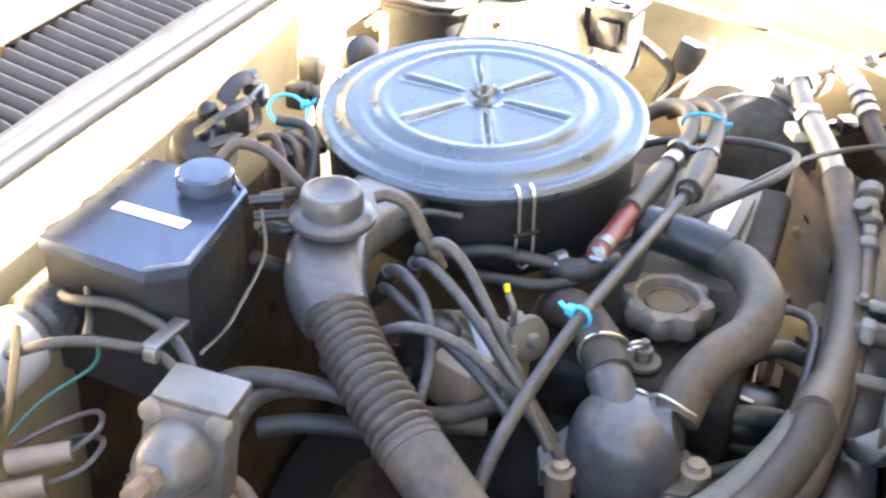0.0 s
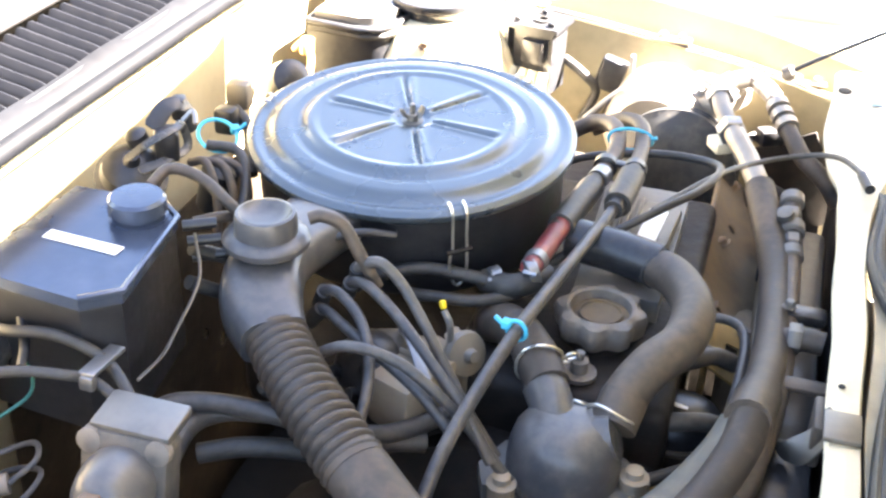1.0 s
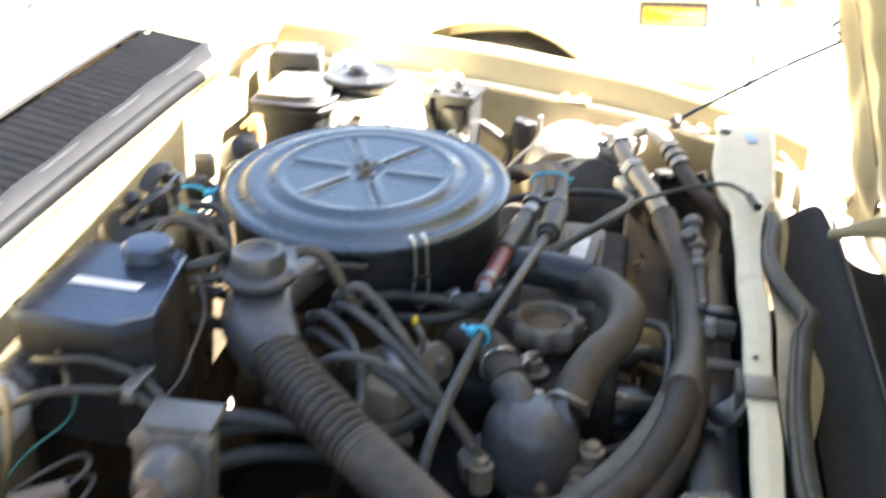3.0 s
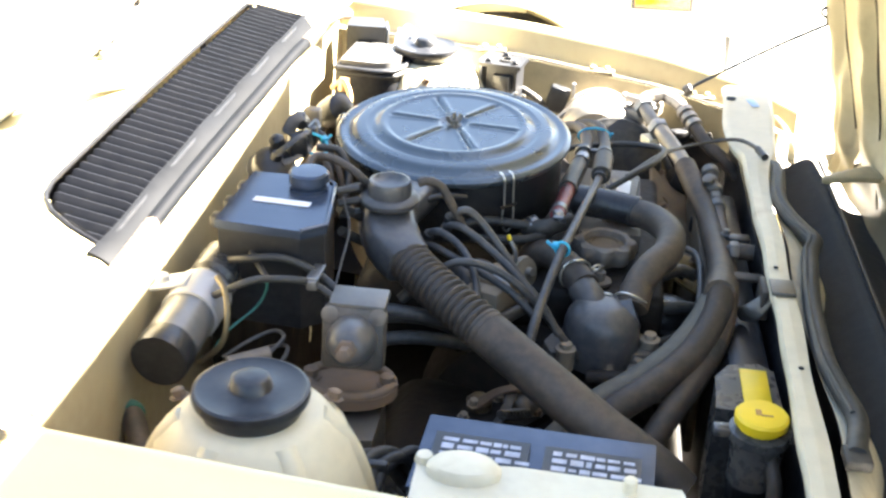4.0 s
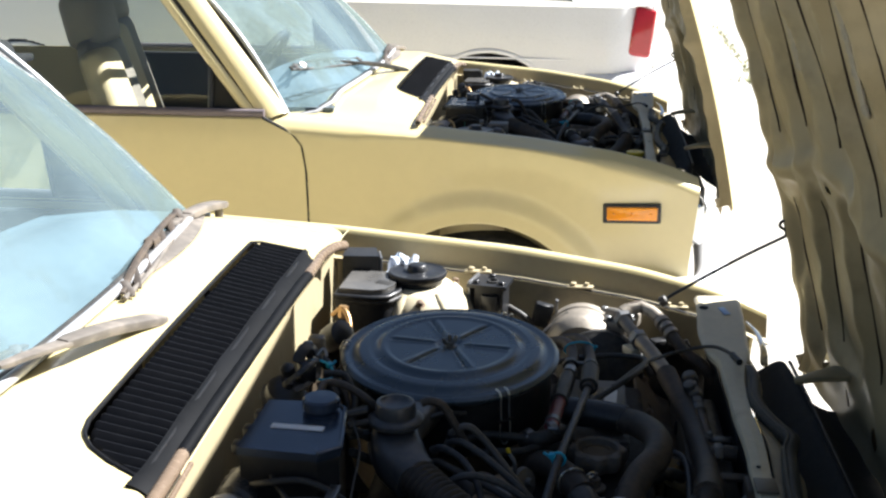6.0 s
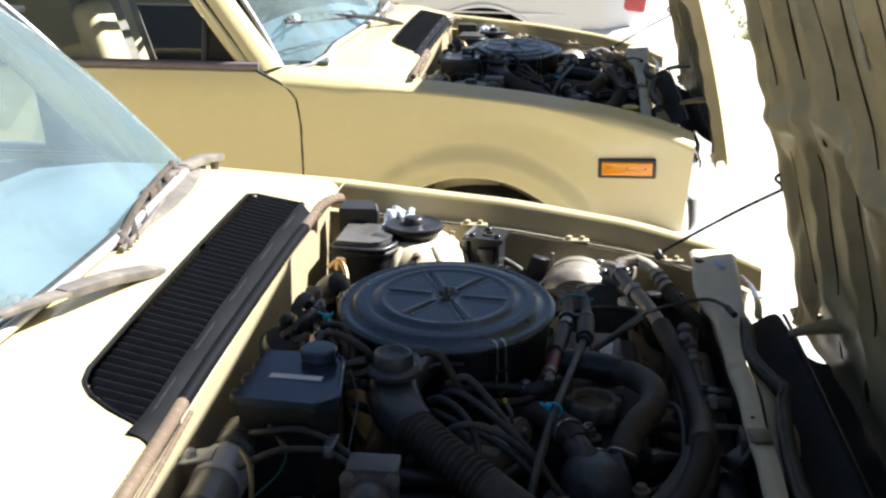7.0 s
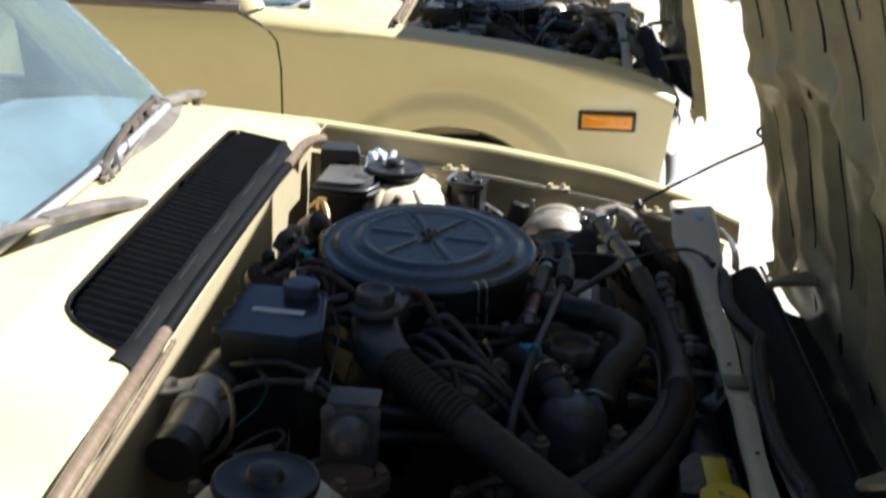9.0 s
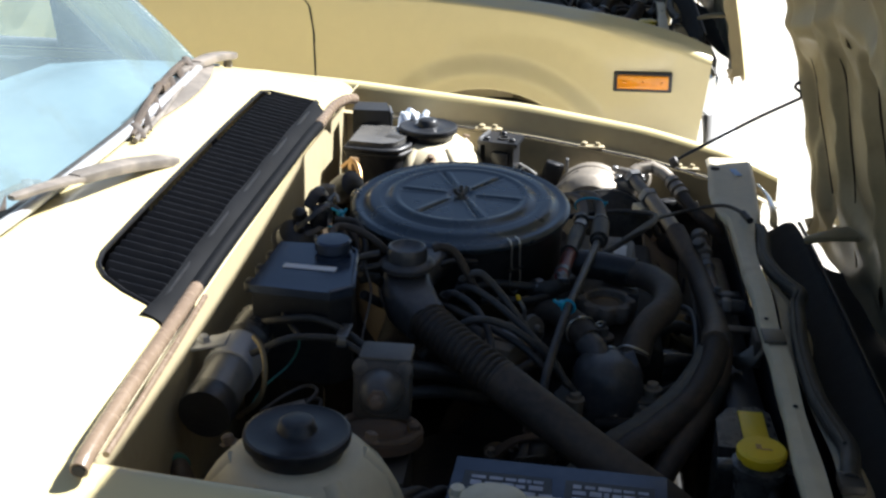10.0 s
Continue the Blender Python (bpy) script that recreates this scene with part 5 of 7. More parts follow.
def engine():
    e = thing("engine", (0.22, 0.05, 0.35), "dirty four-cylinder engine with an alloy valve cover", "engine")
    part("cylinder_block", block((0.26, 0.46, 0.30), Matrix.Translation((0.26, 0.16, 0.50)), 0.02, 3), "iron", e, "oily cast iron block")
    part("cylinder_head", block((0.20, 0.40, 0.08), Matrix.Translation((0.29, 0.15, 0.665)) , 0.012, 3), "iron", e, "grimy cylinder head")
    # made wider than the manifold to block a sun beam into the bay
    part("intake_manifold", block((0.27, 0.52, 0.09), Matrix.Translation((0.125, 0.21, 0.645)), 0.03, 3), "iron", e, "dark intake manifold block, widened to stop a sun beam")
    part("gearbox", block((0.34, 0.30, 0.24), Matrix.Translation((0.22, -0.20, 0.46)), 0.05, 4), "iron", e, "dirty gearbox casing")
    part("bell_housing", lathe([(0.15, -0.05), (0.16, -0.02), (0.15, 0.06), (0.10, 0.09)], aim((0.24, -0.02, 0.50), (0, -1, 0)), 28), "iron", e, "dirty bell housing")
    cov = prism([(0.278, 0.085), (0.358, 0.085), (0.360, 0.29), (0.350, 0.31), (0.270, 0.31)], 0.69, 0.728, bevel=0.012, seg=3)
    v = part("valve_cover", cov, "alu", e, "dusty cast alloy valve cover")
    for k in range(4):
        part("cover_rib", block((0.004, 0.10, 0.005), Matrix.Translation((0.290 + 0.008 * k, 0.235, 0.729)), 0.002, 1), "alu", v)
    part("cover_plate", block((0.019, 0.078, 0.002), Matrix.Translation((0.333, 0.192, 0.745)) @ Matrix.Rotation(radians(-4), 4, "Z"), 0.0005), "white", v, "white plate on the valve cover")
    part("plate_pad", block((0.040, 0.13, 0.016), Matrix.Translation((0.334, 0.190, 0.735)) @ Matrix.Rotation(radians(-4), 4, "Z"), 0.006), "alu", v)
    cap = lathe([(0.034, 0.716), (0.0375, 0.720), (0.0400, 0.734), (0.0375, 0.741), (0.0310, 0.7435), (0.0280, 0.742), (0.0265, 0.7335), (0.0200, 0.7325), (0.004, 0.7320)], Matrix.Translation((0.311, 0.045, -0.004)), 72, lobes=(8, 0.085, 0.0325))
    oc = part("oil_filler_cap", cap, "cap_alu", v, "dusty scalloped oil filler cap")
    part("cap_dish", lathe([(0.0262, 0.7300), (0.0262, 0.7312), (0.0205, 0.7316), (0.0200, 0.7345), (0.0185, 0.7345), (0.0180, 0.7325), (0.0008, 0.7325)], Matrix.Translation((0.311, 0.045, -0.0015)), 36), "brown", oc, "dirt-browned dish of the cap")
    part("filler_neck", lathe([(0.040, 0.690), (0.040, 0.700), (0.030, 0.704), (0.029, 0.718)], Matrix.Translation((0.310, 0.043, -0.006)), 28), "iron", v, "dark filler neck")
    part("cover_nut", lathe([(0.016, 0.718), (0.016, 0.722), (0.008, 0.723), (0.008, 0.734), (0.004, 0.735), (0.004, 0.742), (0.002, 0.742)], Matrix.Translation((0.306, -0.022, -0.010)), 16), "cap_alu", v, "washer and cap nut")
    # thermostat housing
    th = lathe([(0.045, -0.02), (0.047, 0.0), (0.0475, 0.012), (0.0455, 0.030), (0.0425, 0.041), (0.037, 0.049), (0.029, 0.054), (0.018, 0.0565), (0.006, 0.057)], Matrix.Translation((0.313, -0.105, 0.668)), 36)
    t = part("thermostat_housing", th, "grey_plastic", e, "dusty grey thermostat housing", angle=50)
    part("outlet_neck", tube([(0.313, -0.105, 0.70), (0.335, -0.10, 0.705), (0.352, -0.098, 0.712)], 0.020, 16), "grey_plastic", t)
    part("inlet_neck", tube([(0.307, -0.105, 0.70), (0.297, -0.085, 0.715), (0.285, -0.066, 0.722)], 0.019, 16), "grey_plastic", t)
    part("flange", prism([(0.255, -0.145), (0.37, -0.13), (0.385, -0.10), (0.36, -0.075), (0.26, -0.085), (0.245, -0.12)], 0.655, 0.672, bevel=0.004), "alu", t)
    for q in ((0.272, -0.150, 0.685), (0.372, -0.108, 0.685)):
        lug = lathe([(0.011, -0.03), (0.0115, -0.006), (0.0125, -0.004), (0.0125, -0.002), (0.0075, -0.001), (0.0075, 0.005), (0.005, 0.006)], Matrix.Translation(q), 12)
        part("housing_bolt", lug, "tan_alloy", t)
    # distributor
    dm = aim((0.150, -0.040, 0.690), (-0.45, -0.75, 0.35)) @ Matrix.Scale(0.9, 4)
    d = part("distributor", lathe([(0.028, -0.05), (0.032, -0.01), (0.038, 0.0), (0.039, 0.028), (0.036, 0.038), (0.026, 0.044), (0.010, 0.046)], dm, 28), "alu", e, "dusty alloy distributor with plug leads")
    dc = part("distributor_cap", lathe([(0.039, 0.036), (0.0395, 0.040), (0.034, 0.058), (0.026, 0.064), (0.010, 0.066)], dm, 28), "black", d, "dusty black distributor cap")
    for k in range(4):
        a = 0.5 + k * math.pi / 2
        part("cap_tower", lathe([(0.007, 0.055), (0.0065, 0.074), (0.004, 0.075)], dm @ Matrix.Translation((0.022 * math.cos(a), 0.022 * math.sin(a), 0)), 12), "black", dc)
    for a in (0.3, 0.3 + math.pi):
        cm = dm @ Matrix.Rotation(a, 4, "Z")
        part("cap_clip", strap([cm @ Vector((0.041, 0, 0.0)), cm @ Vector((0.043, 0, 0.022)), cm @ Vector((0.041, 0, 0.044)), cm @ Vector((0.036, 0, 0.050))], (0.009, 0.009), 0.0016), "zinc", dc, "bright spring clip")
    tan = block((0.046, 0.085, 0.05), Matrix.Translation((0.180, -0.082, 0.708)) @ Matrix.Rotation(radians(-22), 4, "Z"), 0.006, 2)
    for k in range(3):
        block((0.040, 0.005, 0.006), Matrix.Translation((0.178, -0.062 - 0.020 * k, 0.735)) @ Matrix.Rotation(radians(-22), 4, "Z"), 0.002, 1, bm=tan)
    bolt((0.198, -0.04, 0.734), (0, -0.3, 1), 0.006, 0.008, bm=tan)
    part("distributor_body", tan, "tan_alloy", d, "dust-tanned cast distributor base with ridges")
    part("base_strap", strap([(0.152, -0.045, 0.736), (0.170, -0.072, 0.743), (0.198, -0.118, 0.736)], (0.010, 0.010), 0.003), "zinc", d, "bright strap over the base")
    part("vacuum_advance", lathe([(0.004, -0.004), (0.019, 0.0), (0.021, 0.005), (0.019, 0.010), (0.007, 0.013), (0.005, 0.020)], aim((0.208, -0.052, 0.728), (0.75, -0.55, 0.30)), 24), "alu", d, "alloy vacuum advance can")
    return e


def lead(name, pts, r, mat, label, category, group="", n=10, ends=None):
    h = thing(name, pts[len(pts) // 2], label, category, group)
    part("tube", tube(pts, r, n), mat, h)
    if ends:
        for q, rr, mm in ends:
            part("sleeve", tube(q, rr, 14, raw=True), mm, h)
    return h


def tie(at, axis, r, label="cyan nylon cable tie round a hose", wide=1.0):
    t = thing("cable_tie", at, label, "cable tie", "cable ties")
    m = aim(at, axis)
    ring = [m @ Vector((r * wide * math.cos(a), r * 1.15 / wide * math.sin(a), 0)) for a in np.linspace(0, 2 * math.pi, 25)]
    part("strap", tube(ring, 0.0020, 6, raw=True), "tie", t)
    part("lock", block((0.009, 0.008, 0.009), m @ Matrix.Translation((r, 0.004, 0)), 0.002), "tie", t)
    part("tail", tube([m @ Vector((r, 0, 0)), m @ Vector((r + 0.012, 0.006, 0.003))], 0.0022, 6, raw=True), "tie", t)
    return t


def hose_clip(at, axis, r):
    c = thing("hose_clip", at, "bright spring wire clip on a coolant hose", "hose clip", "hose clips")
    m = aim(at, axis)
    bm = bmesh.new()
    ring = [m @ Vector((r * math.cos(a), r * math.sin(a), 0.0025 * math.sin(2 * a))) for a in np.linspace(0.2, 2 * math.pi - 0.2, 28)]
    tube(ring, 0.0015, 6, raw=True, bm=bm)
    for s in (-1, 1):
        loop = [m @ Vector((r + 0.007 + 0.006 * math.cos(a), s * 0.005 + 0.004 * math.sin(a), s * 0.003)) for a in np.linspace(0, 2 * math.pi, 13)]
        tube(loop, 0.0014, 6, raw=True, bm=bm)
    part("spring_wire", bm, "wire", c)
    return c


B = CAR_THINGS.append
B(air_cleaner())
B(intake_hose())
B(control_box())
B(ignition_coil())
B(engine_mount())
B(engine())
# coolant and air-conditioning hoses
S = [(0.345, 0.11, 0.752), (0.372, 0.085, 0.755), (0.392, 0.035, 0.758), (0.388, -0.012, 0.754), (0.368, -0.040, 0.745), (0.352, -0.066, 0.728), (0.347, -0.088, 0.712)]
B(lead("coolant_hose", S, 0.019, "hose", "S-shaped dusty grey coolant hose to the thermostat", "hose", "coolant hoses", 16, [((S[-2], S[-1]), 0.0202, "hose"), ((S[0], (0.352, 0.104, 0.7525)), 0.0205, "rubber")]))
B(lead("coolant_pipe", [(0.265, 0.125, 0.756), (0.31, 0.118, 0.755), (0.352, 0.108, 0.753)], 0.021, "black", "black sleeve over a coolant pipe", "pipe", n=18))
B(lead("coolant_hose", [(0.216, 0.03, 0.705), (0.224, 0.008, 0.725), (0.245, -0.010, 0.735), (0.268, -0.035, 0.732), (0.288, -0.068, 0.724)], 0.0185, "hose", "short dusty elbow hose to the thermostat", "hose", "coolant hoses", 16, [(((0.268, -0.035, 0.732), (0.288, -0.068, 0.724)), 0.0196, "hose")]))
B(hose_clip((0.345, -0.082, 0.716), (0.1, 0.8, 0.6), 0.0215))
B(hose_clip((0.275, -0.046, 0.730), (0.5, -0.75, -0.2), 0.021))
A1 = [(0.386, 0.437, 0.758), (0.412, 0.40, 0.738), (0.440, 0.34, 0.716), (0.456, 0.25, 0.704), (0.463, 0.16, 0.702), (0.463, 0.06, 0.712), (0.456, -0.04, 0.727), (0.452, -0.065, 0.730)]
B(lead("air_conditioning_hose", [(0.430, 0.362, 0.724)] + A1[3:], 0.0165, "hose", "thick grey air-conditioning hose with a metal end", "hose", "air-conditioning hoses", 16,
       [((A1[0], A1[1], A1[2]), 0.0125, "bright_alu"), (((0.4575, -0.02, 0.724), (0.451, -0.068, 0.731)), 0.0195, "hose")]))
B(lead("lower_hose", [(0.454, -0.06, 0.729), (0.446, -0.095, 0.713), (0.420, -0.148, 0.692), (0.376, -0.198, 0.674), (0.328, -0.236, 0.655), (0.28, -0.27, 0.62)], 0.0175, "hose", "dusty hose running down beside the gearbox", "hose", "lower hoses", 14, [(((0.328, -0.236, 0.655), (0.304, -0.253, 0.638)), 0.0190, "rubber")]))
B(lead("lower_hose", [(0.446, -0.060, 0.716), (0.432, -0.090, 0.701), (0.401, -0.136, 0.681), (0.357, -0.180, 0.664), (0.312, -0.214, 0.648), (0.268, -0.248, 0.615)], 0.018, "pale_hose", "pale dusty hose running down beside the gearbox", "hose", "lower hoses", 14, [(((0.312, -0.214, 0.648), (0.290, -0.231, 0.632)), 0.0195, "rubber")]))
B(lead("lower_hose", [(0.458, -0.06, 0.724), (0.455, -0.10, 0.70), (0.43, -0.16, 0.675), (0.395, -0.22, 0.65), (0.35, -0.28, 0.60)], 0.015, "hose", "dusty hose running down beside the gearbox", "hose", "lower hoses", 14, [(((0.447, -0.120, 0.691), (0.436, -0.146, 0.680)), 0.0165, "rubber")]))
B(lead("air_conditioning_hose", [(0.366, 0.560, 0.755), (0.382, 0.570, 0.763), (0.400, 0.571, 0.765), (0.428, 0.548, 0.755), (0.451, 0.498, 0.738), (0.472, 0.462, 0.722), (0.500, 0.445, 0.705), (0.520, 0.44, 0.68)], 0.0105, "hose", "air-conditioning hose with a ribbed bright end fitting", "hose", "air-conditioning hoses", 12,
       [(((0.366, 0.560, 0.755), (0.377, 0.567, 0.761)), 0.013, "bright_alu"), (((0.377, 0.568, 0.761), (0.400, 0.572, 0.765), (0.418, 0.560, 0.760), (0.431, 0.545, 0.754)), 0.0112, "bright_alu"), (((0.433, 0.538, 0.7515), (0.437, 0.529, 0.7485)), 0.0138, "bright_alu"), (((0.440, 0.523, 0.7465), (0.444, 0.514, 0.7435)), 0.0138, "bright_alu"), (((0.447, 0.508, 0.7415), (0.451, 0.499, 0.7385)), 0.0138, "bright_alu")]))
DR = [(0.466, 0.33, 0.725), (0.472, 0.28, 0.712), (0.475, 0.20, 0.706), (0.476, 0.06, 0.708), (0.470, -0.04, 0.712), (0.462, -0.09, 0.705)]
dr = lead("refrigerant_line", DR, 0.0095, "hose", "grey refrigerant line with a stack of brass-grey fittings", "pipe", n=12)
for k, (q, rr) in enumerate((((0.466, 0.335, 0.727), 0.013), ((0.468, 0.312, 0.722), 0.010), ((0.470, 0.292, 0.716), 0.0135), ((0.4715, 0.272, 0.712), 0.011), ((0.473, 0.25, 0.710), 0.012))):
    part("fitting", lathe([(rr * 0.8, -0.008), (rr, -0.006), (rr, 0.006), (rr * 0.8, 0.008)], aim(q, (0.1, -1, -0.2)), 6 if k % 2 else 14), "alu", dr)
part("service_port", lathe([(0.006, -0.01), (0.009, 0.0), (0.009, 0.012), (0.004, 0.014)], aim((0.463, 0.296, 0.725), (-0.3, -0.3, 0.9)), 12), "alu", dr, "service port cap")
B(dr)
# hoses over the engine
H1 = [(0.205, 0.37, 0.745), (0.240, 0.375, 0.765), (0.268, 0.345, 0.775), (0.277, 0.29, 0.772), (0.270, 0.23, 0.772), (0.262, 0.16, 0.774), (0.254, 0.10, 0.776), (0.248, 0.045, 0.776), (0.240, 0.015, 0.765)]
B(lead("heater_hose", H1[:7], 0.0092, "hose", "dusty heater hose beside the air cleaner", "hose", "heater hoses", 14,
       [(((0.268, 0.205, 0.772), (0.256, 0.11, 0.776)), 0.0128, "rubber"), (((0.2575, 0.12, 0.776), (0.246, 0.03, 0.772)), 0.0098, "red"), (((0.2485, 0.05, 0.773), (0.247, 0.04, 0.7725)), 0.0112, "zinc"), (((0.273, 0.238, 0.772), (0.270, 0.222, 0.772)), 0.0112, "zinc")]))
B(lead("heater_hose", [(0.235, 0.40, 0.745), (0.268, 0.395, 0.765), (0.294, 0.36, 0.775), (0.303, 0.30, 0.775), (0.303, 0.24, 0.776), (0.300, 0.18, 0.776)], 0.0086, "hose", "dusty heater hose beside the air cleaner", "hose", "heater hoses", 14,
       [(((0.303, 0.235, 0.776), (0.2995, 0.172, 0.775)), 0.0138, "rubber"), (((0.2995, 0.174, 0.775), (0.2975, 0.160, 0.775)), 0.0095, "rubber")]))
B(lead("control_cable", [(0.299, 0.17, 0.775), (0.278, 0.05, 0.774), (0.257, -0.067, 0.770), (0.244, -0.14, 0.757), (0.234, -0.195, 0.738), (0.228, -0.235, 0.71)], 0.0058, "cable", "long straight grey control cable over the engine", "cable", n=10))
B(tie((0.257, -0.064, 0.7705), (0.15, 1, 0.1), 0.0085))
B(tie((0.287, 0.325, 0.7745), (0.12, -1, 0.05), 0.0158, wide=1.5))
hcl = thing("hose_bracket", (0.288, 0.255, 0.772), "black clip joining two heater hoses", "bracket")
part("bar", strap([(0.262, 0.262, 0.774), (0.288, 0.256, 0.777), (0.314, 0.250, 0.776)], (0.012, 0.012), 0.006), "black", hcl)
for hx in (0.273, 0.303):
    part("ring", lathe([(0.0112, -0.006), (0.0125, -0.005), (0.0125, 0.005), (0.0112, 0.006)], aim((hx, 0.256, 0.773), (0.05, -1, 0)), 18), "black", hcl)
B(hcl)
B(tie((-0.092, 0.105, 0.812), (0.3, -0.3, 1), 0.019))
jn = thing("hose_joint", (0.235, 0.02, 0.75), "dark hose joint with worm-drive clamps", "hose joint")
part("tee", tube([(0.262, 0.045, 0.76), (0.235, 0.018, 0.760), (0.205, 0.03, 0.752)], 0.011, 12), "rubber", jn)
for q in ((0.247, 0.032, 0.768), (0.217, 0.028, 0.756)):
    part("clamp", lathe([(0.0125, -0.005), (0.0135, -0.004), (0.0135, 0.004), (0.0125, 0.005)], aim(q, (0.7, 0.5, 0.2)), 16), "zinc", jn)
    part("clamp_screw", tube([(q[0] - 0.005, q[1] - 0.011, q[2] + 0.006), (q[0] + 0.007, q[1] - 0.012, q[2] + 0.006)], 0.0025, 8, raw=True), "zinc", jn)
B(jn)
B(lead("throttle_cable", [(0.20, 0.27, 0.745), (0.25, 0.285, 0.766), (0.32, 0.305, 0.772), (0.368, 0.30, 0.775), (0.388, 0.268, 0.783), (0.376, 0.215, 0.786), (0.345, 0.165, 0.784), (0.300, 0.13, 0.765), (0.262, 0.11, 0.745), (0.235, 0.10, 0.72)], 0.0042, "rubber", "thin black throttle cable looping over the engine", "cable", n=8))
B(lead("wiring", [(0.335, 0.16, 0.782), (0.385, 0.27, 0.775), (0.425, 0.36, 0.755), (0.474, 0.385, 0.760), (0.506, 0.365, 0.772), (0.529, 0.325, 0.775), (0.536, 0.300, 0.773)], 0.0031, "rubber", "thin black wire to the radiator support", "wire", n=8,
       ends=[(((0.529, 0.325, 0.775), (0.537, 0.298, 0.773)), 0.0055, "black")]))
# plug leads
LEADS = [
    [(0.112, -0.052, 0.775), (0.118, -0.062, 0.800), (0.138, -0.066, 0.812), (0.158, -0.068, 0.797), (0.183, -0.084, 0.774), (0.213, -0.106, 0.744), (0.235, -0.122, 0.722), (0.262, -0.13, 0.69)],
    [(0.106, -0.055, 0.768), (0.114, -0.068, 0.788), (0.132, -0.078, 0.795), (0.165, -0.095, 0.782), (0.205, -0.122, 0.760), (0.238, -0.14, 0.735), (0.262, -0.15, 0.70)],
    [(0.088, -0.075, 0.765), (0.096, -0.083, 0.785), (0.112, -0.090, 0.790), (0.138, -0.110, 0.782), (0.158, -0.145, 0.766), (0.165, -0.185, 0.745), (0.155, -0.215, 0.72)],
    [(0.084, -0.088, 0.755), (0.097, -0.092, 0.773), (0.125, -0.108, 0.770), (0.158, -0.125, 0.763), (0.20, -0.145, 0.750), (0.235, -0.16, 0.725)],
    [(0.075, -0.165, 0.735), (0.090, -0.160, 0.752), (0.118, -0.150, 0.772), (0.145, -0.150, 0.785), (0.180, -0.145, 0.776), (0.212, -0.148, 0.758), (0.240, -0.145, 0.728), (0.270, -0.145, 0.69), (0.292, -0.14, 0.66)],
]
for pts in LEADS:
    B(lead("plug_lead", pts, 0.0047, "cable", "grey spark plug lead looping to the distributor", "plug lead", "spark plug leads", 10, [((pts[0], pts[1]), 0.0070, "rubber")]))

# ---- splash pans and dark lower parts of the bay ----
def undertray():
    t = thing("undertray", (0.2, 0, 0.26), "black splash pans and dirty crossmember under the engine", "undertray")
    # dark panel added for the shade and dirt in the front fender corner
    part("splash_shield", block((0.095, 0.006, 0.13), Matrix.Translation((0.474, 0.600, 0.617)) @ Matrix.Rotation(radians(-26), 4, "Y"), 0.002), "iron", t, "grimy dark panel standing in for the shaded fender corner")

    def pan(u, v):
        return Vector((-0.20 + 0.76 * u, -0.60 + 1.20 * v, 0.27 + 0.02 * math.sin(9 * u + 4 * v)))

    def keep(u, v):
        x, y = -0.20 + 0.76 * u, -0.60 + 1.20 * v
        return not math.hypot((x - 0.40) / 0.012, (y + 0.33) / 0.02) < 1
    part("splash_pan", sheet(pan, 40, 60, 0.003, keep), "cabin", t, "black splash pan with a drain opening")
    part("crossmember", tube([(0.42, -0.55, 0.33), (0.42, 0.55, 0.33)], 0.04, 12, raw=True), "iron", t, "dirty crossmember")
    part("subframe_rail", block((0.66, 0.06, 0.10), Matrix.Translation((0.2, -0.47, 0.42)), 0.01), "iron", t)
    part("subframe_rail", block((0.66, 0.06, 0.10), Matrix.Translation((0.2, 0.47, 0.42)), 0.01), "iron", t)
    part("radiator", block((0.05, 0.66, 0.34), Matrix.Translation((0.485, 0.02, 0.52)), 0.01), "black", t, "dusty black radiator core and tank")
    return t


B(undertray())



